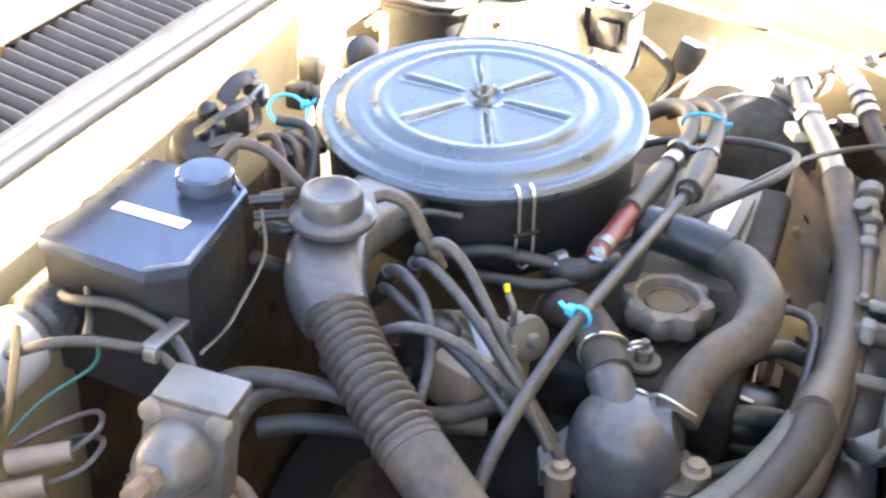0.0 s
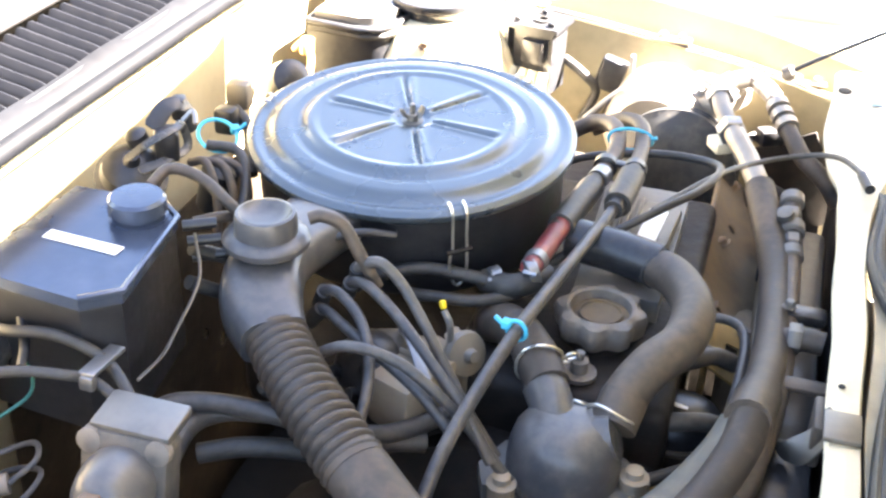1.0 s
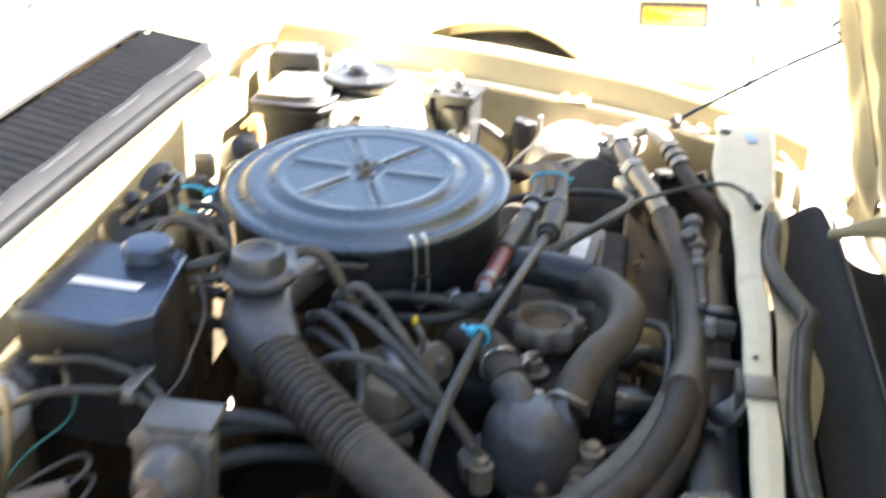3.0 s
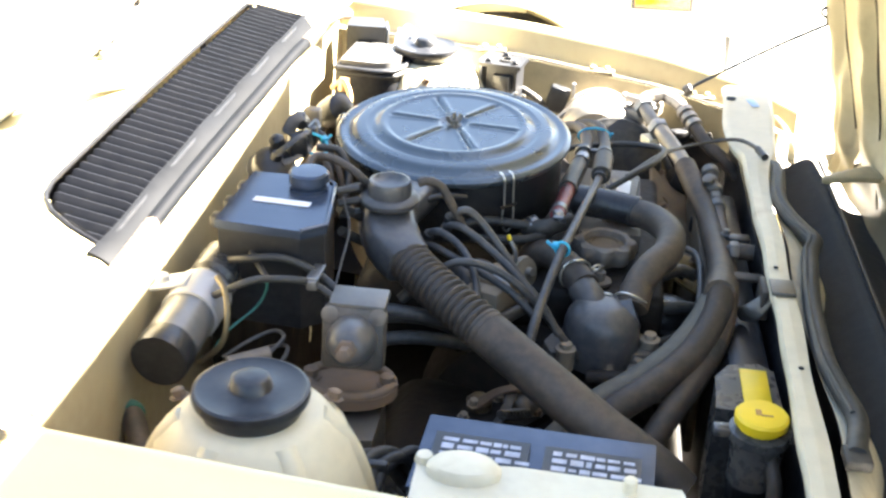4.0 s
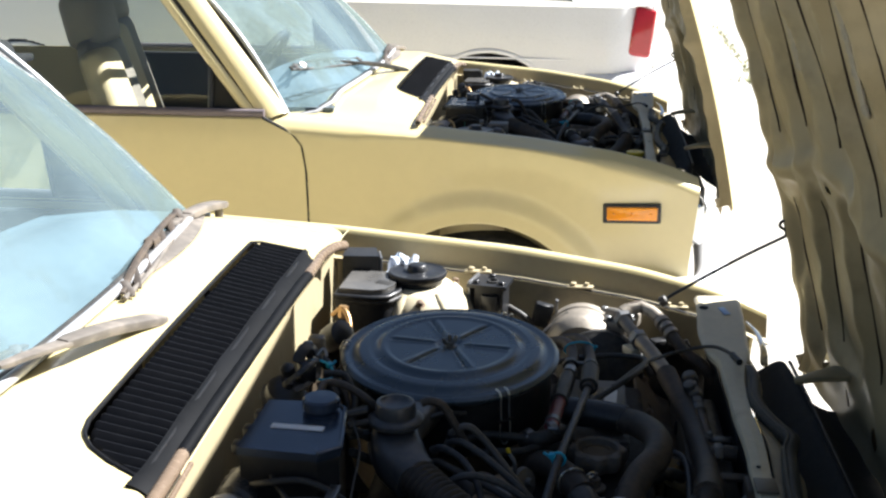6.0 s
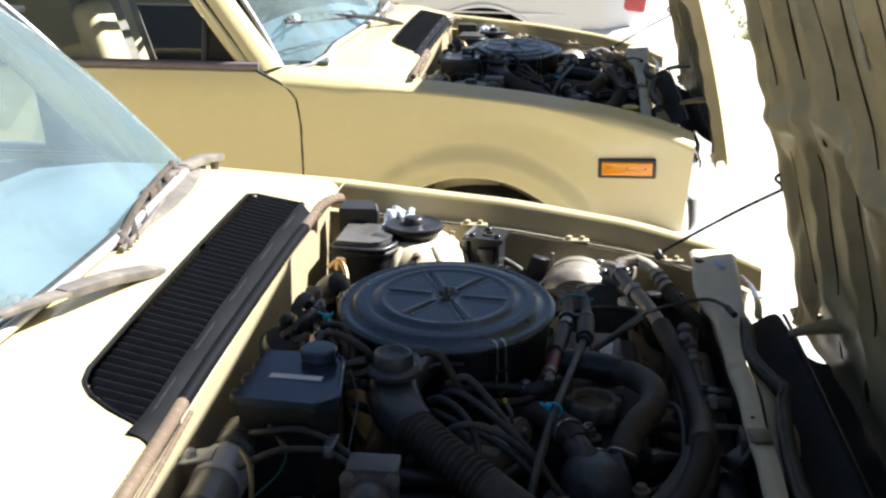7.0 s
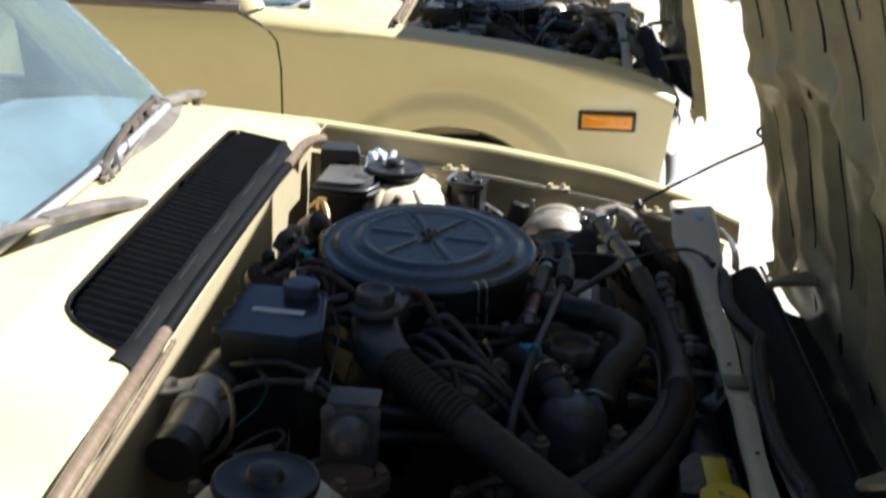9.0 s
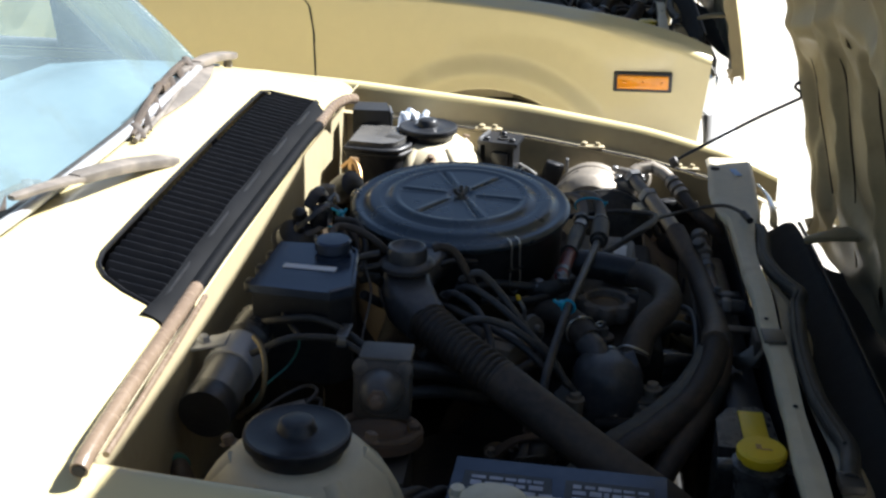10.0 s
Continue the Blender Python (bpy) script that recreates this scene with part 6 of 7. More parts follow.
# ---- things round the far side of the bay ----
def compressor():
    c = thing("compressor", (0.32, 0.56, 0.58), "sunlit alloy air-conditioning compressor with a dark pulley", "compressor")
    part("body", lathe([(0.05, -0.012), (0.062, 0.0), (0.066, 0.012), (0.066, 0.045), (0.060, 0.050), (0.066, 0.056), (0.066, 0.075), (0.045, 0.086)], aim((0.292, 0.515, 0.697), (0.05, 1, 0)), 40), "bright_alu", c, "cast alloy compressor body")
    m = aim((0.325, 0.474, 0.672), (-0.12, -1, 0.22)) @ Matrix.Diagonal((0.86, 0.86, 0.9, 1))
    part("pulley", lathe([(0.05, -0.03), (0.086, -0.030), (0.090, -0.027), (0.090, -0.023), (0.079, -0.020), (0.079, -0.018), (0.090, -0.015), (0.090, -0.011), (0.079, -0.008), (0.079, -0.006), (0.090, -0.003), (0.089, 0.006), (0.080, 0.010), (0.070, 0.020), (0.045, 0.028), (0.02, 0.030)], m, 48), "rubber", c, "dark grooved clutch pulley")
    head = block((0.07, 0.08, 0.025), Matrix.Translation((0.355, 0.565, 0.738)) @ Matrix.Rotation(radians(-25), 4, "Z"), 0.006)
    part("head", head, "bright_alu", c, "bright cylinder head with bolts")
    for dx, dy in ((-0.02, 0.02), (0.02, 0.03), (-0.015, -0.03), (0.025, -0.02)):
        part("head_bolt", bolt((0.355 + dx, 0.565 + dy, 0.750), (0, 0, 1), 0.006, 0.008), "zinc", c)
    part("manifold_pipe", tube([(0.345, 0.57, 0.752), (0.362, 0.53, 0.760), (0.375, 0.47, 0.760), (0.392, 0.425, 0.752)], 0.0105, 12), "alu", c, "dull alloy pipe on the compressor")
    for q in ((0.366, 0.515, 0.760), (0.388, 0.435, 0.754)):
        part("pipe_nut", lathe([(0.015, -0.009), (0.017, -0.007), (0.017, 0.007), (0.015, 0.009)], aim(q, (0.25, -0.9, -0.1)), 6), "zinc", c)
    part("adjuster", tube([(0.205, 0.52, 0.70), (0.235, 0.535, 0.73), (0.27, 0.55, 0.755)], 0.005, 8), "metal", c, "adjuster rod")
    part("connector", block((0.02, 0.03, 0.014), Matrix.Translation((0.377, 0.44, 0.732)) @ Matrix.Rotation(radians(30), 4, "Z"), 0.003), "natural", c, "cream plug")
    part("mount_bracket", block((0.10, 0.16, 0.10), Matrix.Translation((0.33, 0.53, 0.55)), 0.01), "iron", c, "dark mounting bracket")
    return c


def solenoid():
    s = thing("solenoid_block", (0.13, 0.575, 0.70), "black solenoid block with a bolted top plate and pale tubes", "solenoid")
    m = Matrix.Translation((0.130, 0.570, 0)) @ Matrix.Rotation(radians(-14), 4, "Z")
    plate = prism([(-0.036, -0.036), (0.036, -0.030), (0.032, 0.030), (-0.030, 0.034)], 0.800, 0.806, m, 0.002)
    part("plate", plate, "black", s, "dusty black top plate")
    part("port", lathe([(0.011, 0.806), (0.011, 0.809), (0.008, 0.8095), (0.007, 0.803)], m @ Matrix.Translation((0.004, -0.006, 0)), 20), "cabin", s, "round port")
    for dx, dy in ((-0.022, -0.022), (0.024, -0.018), (-0.004, 0.02)):
        part("plate_bolt", bolt(m @ Vector((dx, dy, 0.806)), (0, 0, 1), 0.0060, 0.005), "black", s)
    part("body", prism([(-0.024, -0.026), (0.028, -0.022), (0.026, 0.024), (-0.022, 0.026)], 0.715, 0.800, m, 0.004), "black", s, "black body")
    part("terminal", block((0.030, 0.012, 0.030), m @ Matrix.Translation((0.004, -0.027, 0.772)), 0.003, 2), "black", s, "black terminal block")
    part("bracket", block((0.006, 0.06, 0.11), m @ Matrix.Translation((-0.034, 0, 0.755)), 0.002), "zinc", s, "bright side bracket")
    for k in range(4):
        part("tube", tube([m @ Vector((-0.02 + 0.014 * k, -0.030, 0.748)), m @ Vector((-0.022 + 0.015 * k, -0.040, 0.720)), m @ Vector((-0.02 + 0.015 * k, -0.03, 0.67))], 0.0062, 10), "natural", s, "pale vacuum tube")
    return s


def covers():
    c = thing("relay_cover", (-0.085, 0.49, 0.72), "dusty black moulded relay cover in the sun", "relay box", "relay boxes")
    poly = [(-0.132, 0.43), (-0.062, 0.422), (-0.040, 0.432), (-0.026, 0.460), (-0.022, 0.50), (-0.030, 0.530), (-0.050, 0.545), (-0.125, 0.555)]
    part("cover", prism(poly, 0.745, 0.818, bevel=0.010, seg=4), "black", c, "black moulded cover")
    part("cover_top", prism([(-0.082 + (x + 0.082) * 0.86, 0.486 + (y - 0.486) * 0.86) for x, y in poly], 0.816, 0.827, bevel=0.005, seg=3), "sunlit_cover", c, "raised top of the black cover, greyed as in sunlight")
    part("rim", tube([Vector((x * 1.0 + 0.001, y, 0.815)) for x, y in poly + poly[:1]], 0.0045, 8, raw=True), "black", c, "rounded black rim")
    lip = [Vector((x * 1.0 + 0.004, y + 0.003, 0.806)) for x, y in poly + poly[:1]]
    part("lip", tube(lip, 0.0045, 6, raw=True), "rubber", c, "rubber lip")
    part("recess", block((0.03, 0.02, 0.003), Matrix.Translation((-0.052, 0.475, 0.8262)) @ Matrix.Rotation(radians(-20), 4, "Z"), 0.001), "cabin", c)
    d = thing("relay_cover", (-0.10, 0.575, 0.76), "small black box with a pale end beside the relay cover", "relay box", "relay boxes")
    part("box", prism([(-0.138, 0.545), (-0.072, 0.548), (-0.085, 0.603), (-0.142, 0.600)], 0.79, 0.852, bevel=0.005), "black", d, "black box")
    part("end_plate", block((0.004, 0.05, 0.055), Matrix.Translation((-0.074, 0.576, 0.82)) @ Matrix.Rotation(radians(13), 4, "Z"), 0.001), "zinc", d, "pale end plate")
    b = thing("plastic_wrap", (-0.035, 0.585, 0.80), "crumpled white and blue plastic film behind the strut cap", "plastic film")
    rng = random.Random(4)
    bm = bmesh.new()
    for k in range(5):
        p = Vector((-0.05 + 0.012 * k, 0.585 + rng.uniform(-0.012, 0.012), 0.826 + rng.uniform(0, 0.012)))
        pts = [p + Vector((rng.uniform(-0.02, 0.02), rng.uniform(-0.02, 0.02), rng.uniform(-0.018, 0.012))) for _ in range(4)]
        tube(pts, 0.006 + 0.003 * rng.random(), 7, 3, bm=bm)
    part("film", bm, "bag", b)
    return [c, d, b]


def vacuum_valve():
    v = thing("vacuum_valve", (-0.105, -0.02, 0.80), "black vacuum valve in a folded steel bracket at the firewall", "valve")
    m = aim((-0.114, -0.022, 0.828), (0.30, -0.35, 0.85))
    part("drum", lathe([(0.020, -0.034), (0.027, -0.030), (0.029, -0.012), (0.033, -0.010), (0.033, -0.005), (0.028, -0.003), (0.026, 0.010), (0.018, 0.016), (0.008, 0.018), (0.006, 0.026)], m, 32), "black", v, "black diaphragm drum with a crimped rim")
    loop = [(-0.110, -0.036, 0.848), (-0.088, -0.030, 0.866), (-0.074, -0.008, 0.872), (-0.078, 0.010, 0.868), (-0.074, 0.012, 0.846), (-0.082, -0.012, 0.842), (-0.098, -0.034, 0.838)]
    part("bracket", strap(loop, (0.007, 0.009), 0.0024, (0.4, -0.5, 0.75)), "sun_plastic", v, "folded bracket")
    part("bracket_arm", strap([(-0.100, -0.004, 0.866), (-0.094, 0.016, 0.880), (-0.084, 0.030, 0.876), (-0.080, 0.036, 0.850)], (0.018, 0.012), 0.003, (0.5, -0.3, 0.8)), "black", v, "upright bracket arm")
    part("core", block((0.022, 0.026, 0.030), Matrix.Translation((-0.088, 0.000, 0.852)) @ Matrix.Rotation(radians(28), 4, "Z"), 0.005, 3), "black", v, "black valve core")
    part("knob", lathe([(0.006, -0.012), (0.010, -0.008), (0.010, 0.004), (0.006, 0.008), (0.003, 0.009)], aim((-0.112, -0.010, 0.858), (-0.2, -0.3, 1)), 18), "black", v, "small black knob")
    part("plug", block((0.014, 0.018, 0.022), Matrix.Translation((-0.092, 0.034, 0.872)) @ Matrix.Rotation(radians(20), 4, "Z"), 0.004, 2), "black", v, "black plug")
    part("can", lathe([(0.017, -0.03), (0.018, 0.016), (0.012, 0.022), (0.005, 0.024)], aim((-0.060, 0.040, 0.800), (0.3, -0.1, 1)), 24), "black", v, "black canister")
    for k in range(3):
        part("pipe", tube([(-0.078 + 0.010 * k, 0.020 + 0.008 * k, 0.825), (-0.060 + 0.010 * k, 0.018 + 0.012 * k, 0.828 - 0.006 * k), (-0.044 + 0.008 * k, 0.004 + 0.016 * k, 0.800), (-0.040 + 0.006 * k, -0.010 + 0.02 * k, 0.76)], 0.0042, 8), "hose", v, "thin grey vacuum pipe")
    part("spring", tube([(-0.074, 0.006, 0.874), (-0.066, 0.012, 0.882), (-0.060, 0.004, 0.874)], 0.0022, 6), "zinc", v)
    return v


def prop_rod():
    r = thing("hood_prop", (0.44, 0.61, 0.765), "thin black prop rod with a hooked end holding the hood", "prop rod")
    part("rod", tube([(0.441, 0.606, 0.766), (0.458, 0.606, 0.779), (0.52, 0.606, 0.819), (0.583, 0.606, 0.858), (0.640, 0.606, 0.890), (0.649, 0.606, 0.896), (0.648, 0.606, 0.905), (0.638, 0.606, 0.913), (0.640, 0.606, 0.921), (0.652, 0.606, 0.926), (0.668, 0.600, 0.924)], 0.0030, 8, 8), "black", r)
    part("grommet", lathe([(0.006, -0.008), (0.0095, -0.005), (0.0095, 0.005), (0.006, 0.008)], aim((0.441, 0.606, 0.766), (0.8, 0, 0.55)), 16), "rubber", r, "black rubber grommet")
    return r


def battery():
    b = thing("battery", (0.25, -0.49, 0.56), "car battery with a blue-grey top and two label panels", "battery")
    m = Matrix.Translation((0.252, -0.475, 0)) @ Matrix.Rotation(radians(-3), 4, "Z")
    part("case", prism([(-0.108, -0.055), (0.108, -0.055), (0.108, 0.058), (-0.108, 0.058)], 0.57, 0.728, m, 0.006), "black", b, "black battery case")
    top = part("lid", prism([(-0.110, -0.057), (0.110, -0.057), (0.110, 0.060), (-0.110, 0.060)], 0.724, 0.746, m, 0.006), "box_blue", b, "dusty blue-grey lid")
    for s in (-1, 1):
        pan = part("cell_cover", prism([(s * 0.052 - 0.045, -0.018), (s * 0.052 + 0.045, -0.018), (s * 0.052 + 0.045, 0.026), (s * 0.052 - 0.045, 0.026)], 0.745, 0.752, m, 0.007, seg=3), "black", top, "raised cell cover with worn pale lettering")
        rng = random.Random(s + 5)
        for row, deep in ((-0.008, 0.008), (0.004, 0.010), (0.015, 0.007)):
            x = -0.037
            while x < 0.034:
                wide = rng.uniform(0.004, 0.016)
                part("label_bar", block((wide, deep * rng.uniform(0.6, 1.0), 0.0008), m @ Matrix.Translation((s * 0.052 + x + wide / 2, row, 0.7524)), 0.0002, 1), "worn_label", pan)
                x += wide + rng.uniform(0.0012, 0.004)
    return b


def washer_tank():
    t = thing("washer_tank", (0.26, -0.565, 0.55), "cream plastic washer tank with an oval cap", "washer tank")
    part("body", prism([(0.15, -0.535), (0.24, -0.528), (0.38, -0.535), (0.40, -0.60), (0.15, -0.60)], 0.56, 0.782, bevel=0.012, seg=3), "natural", t, "cream plastic tank")
    m = Matrix.Translation((0.192, -0.545, 0.778)) @ Matrix.Diagonal((1.25, 0.8, 1, 1))
    part("cap", lathe([(0.020, 0.0), (0.026, 0.003), (0.026, 0.010), (0.022, 0.015), (0.010, 0.017)], m, 28), "natural", t, "oval cream cap")
    part("lug", lathe([(0.008, 0.0), (0.009, 0.004), (0.007, 0.010), (0.003, 0.010)], Matrix.Translation((0.156, -0.532, 0.778)), 14), "natural", t)
    part("nipple", lathe([(0.006, 0.0), (0.006, 0.014), (0.004, 0.016)], Matrix.Translation((0.335, -0.545, 0.780)), 12), "natural", t)
    return t


def coolant_tank():
    t = thing("coolant_tank", (0.47, -0.26, 0.56), "grey coolant tank with a yellow label and a yellow cap", "coolant tank")
    part("bottle", prism([(0.436, -0.280), (0.440, -0.215), (0.456, -0.188), (0.490, -0.180), (0.506, -0.195), (0.508, -0.285)], 0.56, 0.705, bevel=0.016, seg=4), "sun_plastic", t, "grey plastic bottle")
    part("label", block((0.030, 0.085, 0.003), Matrix.Translation((0.482, -0.240, 0.7065)), 0.001), "yellow", t, "faded yellow label")
    cap = lathe([(0.021, 0.70), (0.022, 0.728), (0.027, 0.730), (0.0275, 0.738), (0.025, 0.741), (0.008, 0.742)], Matrix.Translation((0.474, -0.338, 0)), 36)
    cp = part("cap", cap, "yellow", t, "round yellow cap")
    part("cap_text", block((0.006, 0.010, 0.0006), Matrix.Translation((0.470, -0.338, 0.7422)), 0.0002, 1), "copper", cp)
    part("cap_text", block((0.012, 0.003, 0.0006), Matrix.Translation((0.478, -0.343, 0.7422)), 0.0002, 1), "copper", cp)
    part("neck", lathe([(0.026, 0.66), (0.026, 0.71), (0.031, 0.712), (0.031, 0.722), (0.024, 0.724)], Matrix.Translation((0.474, -0.338, 0)), 32), "sun_plastic", t, "filler neck with a collar")
    for s in (-1, 1):
        part("collar_ear", block((0.022, 0.016, 0.010), Matrix.Translation((0.474 + s * 0.036, -0.338, 0.717)), 0.003), "sun_plastic", t)
    part("overflow_hose", tube([(0.486, -0.352, 0.70), (0.492, -0.375, 0.67), (0.488, -0.39, 0.60)], 0.008, 10), "hose", t, "thin overflow hose")
    return t


B(compressor())
B(solenoid())
for ob in covers():
    B(ob)
B(vacuum_valve())
B(prop_rod())
B(battery())
B(washer_tank())
B(coolant_tank())
cc = thing("clutch_cylinder", (0.15, -0.36, 0.55), "black clutch cylinder with a bright union beside the gearbox", "cylinder")
part("body", lathe([(0.016, -0.05), (0.019, -0.045), (0.019, 0.03), (0.015, 0.036), (0.009, 0.04)], aim((0.150, -0.355, 0.640), (0.5, 0.6, 0.25)), 20), "iron", cc)
part("boot", tube([(0.118, -0.395, 0.628), (0.100, -0.412, 0.622)], 0.013, 12, ribs=(0.006, 0.004)), "rubber", cc, "ribbed rubber boot")
part("union", lathe([(0.007, -0.008), (0.008, 0.0), (0.007, 0.010), (0.004, 0.012)], aim((0.158, -0.352, 0.662), (0.1, -0.2, 1)), 6), "zinc", cc, "bright hexagonal union")
part("line", tube([(0.158, -0.353, 0.672), (0.165, -0.360, 0.690), (0.190, -0.350, 0.690), (0.215, -0.320, 0.660)], 0.003, 8), "metal", cc, "thin steel line")
B(cc)
pc = thing("wire_connector", (0.215, -0.385, 0.64), "black plug with a pale ring beside the gearbox", "connector")
part("plug", lathe([(0.012, -0.02), (0.014, -0.015), (0.014, 0.012), (0.010, 0.016)], aim((0.215, -0.385, 0.662), (0.3, -0.5, 0.8)), 20), "black", pc)
part("ring", lathe([(0.0145, -0.003), (0.0155, 0.0), (0.0145, 0.003)], aim((0.215, -0.385, 0.664), (0.3, -0.5, 0.8)), 20), "zinc", pc, "pale metal ring")
part("tail", tube([(0.220, -0.375, 0.645), (0.235, -0.350, 0.630), (0.250, -0.300, 0.62)], 0.006, 8), "rubber", pc)
B(pc)
bl = thing("battery_cables", (0.09, -0.46, 0.70), "bundle of black battery cables beside the battery", "cable")
for k, q in enumerate(((0.072, -0.500), (0.083, -0.492), (0.095, -0.497), (0.104, -0.486))):
    part("cable", tube([(q[0], q[1] - 0.03, 0.66), (q[0] + 0.002, q[1], 0.712), (q[0] + 0.010, q[1] + 0.030, 0.728 - 0.004 * k), (q[0] + 0.030, q[1] + 0.055, 0.715), (q[0] + 0.050, q[1] + 0.065, 0.68)], 0.0062, 10), "rubber", bl)
part("band", block((0.045, 0.010, 0.018), Matrix.Translation((0.092, -0.474, 0.722)), 0.004, 2), "black", bl)
B(bl)
# harnesses and small hoses
HOSES = [
    ("hood_seal_strip", [(0.556, 0.315, 0.752), (0.556, 0.277, 0.753), (0.548, 0.20, 0.753), (0.553, 0.145, 0.753), (0.566, 0.098, 0.753), (0.578, 0.062, 0.753), (0.568, 0.025, 0.752), (0.562, -0.02, 0.752), (0.553, -0.10, 0.752), (0.549, -0.18, 0.752), (0.549, -0.24, 0.752), (0.556, -0.30, 0.752), (0.563, -0.35, 0.752), (0.552, -0.412, 0.752)], 0.0108, "rubber", "black rubber seal strip snaking along the front panel", "rubber strip", ""),
    ("vacuum_hose", [(-0.052, -0.095, 0.862), (-0.046, -0.072, 0.868), (-0.022, -0.066, 0.862), (0.008, -0.075, 0.848), (0.030, -0.070, 0.82)], 0.0050, "hose", "thin grey vacuum hose from the control box", "hose", "vacuum hoses"),
    ("vacuum_hose", [(-0.012, -0.100, 0.838), (0.004, -0.080, 0.836), (0.022, -0.050, 0.825), (0.03, -0.02, 0.80)], 0.0050, "hose", "thin grey vacuum hose from the control box", "hose", "vacuum hoses"),
    ("vacuum_hose", [(-0.010, -0.11, 0.82), (0.010, -0.085, 0.80), (0.016, -0.05, 0.77), (0.012, 0.0, 0.74)], 0.0060, "rubber", "black vacuum hose behind the control box", "hose", "vacuum hoses"),
    ("vacuum_hose", [(-0.004, -0.13, 0.80), (0.014, -0.10, 0.775), (0.022, -0.06, 0.75), (0.02, 0.0, 0.72)], 0.0060, "rubber", "black vacuum hose behind the control box", "hose", "vacuum hoses"),
    ("vacuum_hose", [(-0.075, 0.05, 0.83), (-0.045, 0.055, 0.825), (-0.028, 0.03, 0.80), (-0.03, 0.0, 0.77)], 0.0050, "rubber", "black vacuum hose with a cyan tie", "hose", "vacuum hoses"),
    ("wiring_harness", [(-0.118, -0.232, 0.800), (-0.085, -0.262, 0.820), (-0.047, -0.262, 0.826), (-0.023, -0.258, 0.819), (-0.002, -0.258, 0.808), (0.02, -0.272, 0.80), (0.040, -0.292, 0.792)], 0.0045, "rubber", "grey wire from the ignition coil to the engine mount", "wiring", "wiring harnesses"),
    ("wiring_harness", [(-0.118, -0.215, 0.822), (-0.092, -0.232, 0.826), (-0.066, -0.264, 0.815), (-0.050, -0.292, 0.815)], 0.0036, "rubber", "grey wire looping from the coil head", "wiring", "wiring harnesses"),
    ("wiring_harness", [(-0.105, -0.318, 0.800), (-0.062, -0.318, 0.824), (-0.041, -0.300, 0.820), (-0.016, -0.290, 0.816), (-0.003, -0.278, 0.806), (0.018, -0.283, 0.797), (0.036, -0.300, 0.788)], 0.0040, "rubber", "grey wire from the ignition coil to the engine mount", "wiring", "wiring harnesses"),
    ("wire", [(-0.054, -0.282, 0.814), (-0.056, -0.274, 0.792), (-0.070, -0.268, 0.765), (-0.093, -0.298, 0.750), (-0.105, -0.33, 0.735)], 0.0015, "green", "thin teal wire by the coil", "wire", ""),
    ("fuel_hose", [(0.0, -0.215, 0.728), (0.016, -0.200, 0.733), (0.050, -0.188, 0.732), (0.091, -0.182, 0.728), (0.13, -0.17, 0.715), (0.17, -0.145, 0.70), (0.205, -0.11, 0.70), (0.22, -0.08, 0.70)], 0.0082, "cable", "grey fuel hose passing under the intake hose", "hose", "fuel hoses"),
    ("fuel_hose", [(0.030, -0.26, 0.705), (0.027, -0.208, 0.716), (0.042, -0.182, 0.717), (0.070, -0.170, 0.716), (0.105, -0.162, 0.712), (0.15, -0.15, 0.695), (0.20, -0.125, 0.685)], 0.0090, "cable", "grey fuel hose passing under the intake hose", "hose", "fuel hoses"),
    ("fuel_hose", [(0.037, -0.210, 0.695), (0.071, -0.196, 0.70), (0.11, -0.18, 0.695), (0.16, -0.16, 0.68)], 0.0085, "rubber", "black hose below the intake hose", "hose", "fuel hoses"),
    ("fuel_hose", [(0.11, 0.0, 0.755), (0.15, 0.015, 0.762), (0.19, 0.02, 0.760), (0.222, 0.022, 0.756)], 0.0062, "rubber", "black hose along the air cleaner", "hose", "fuel hoses"),
    ("fuel_hose", [(0.14, 0.0, 0.742), (0.17, -0.005, 0.748), (0.205, 0.0, 0.748), (0.24, 0.02, 0.752)], 0.0055, "rubber", "black hose along the air cleaner", "hose", "fuel hoses"),
    ("vacuum_pipe", [(0.36, 0.118, 0.680), (0.402, 0.134, 0.690), (0.430, 0.130, 0.692), (0.441, 0.105, 0.690), (0.441, 0.050, 0.686), (0.437, 0.000, 0.680)], 0.0048, "cable", "blue-grey pipe beyond the coolant hose", "pipe", ""),
    ("coolant_bypass_hose", [(0.365, 0.060, 0.672), (0.392, 0.062, 0.684), (0.415, 0.078, 0.686), (0.436, 0.086, 0.676)], 0.0085, "rubber", "black bypass hose beside the valve cover", "hose", "bypass hoses"),
    ("coolant_bypass_hose", [(0.352, -0.035, 0.668), (0.385, -0.030, 0.682), (0.420, -0.018, 0.682), (0.446, -0.005, 0.668)], 0.0085, "rubber", "black bypass hose below the coolant hose", "hose", "bypass hoses"),
    ("coolant_bypass_hose", [(0.372, 0.100, 0.664), (0.400, 0.105, 0.672), (0.425, 0.100, 0.668)], 0.0070, "rubber", "black bypass hose beside the valve cover", "hose", "bypass hoses"),
    ("bonnet_cable", [(0.38, -0.09, 0.665), (0.42, -0.06, 0.668), (0.45, -0.03, 0.665), (0.49, 0.0, 0.67)], 0.0060, "rubber", "dark cable low beside the radiator", "cable", ""),
]
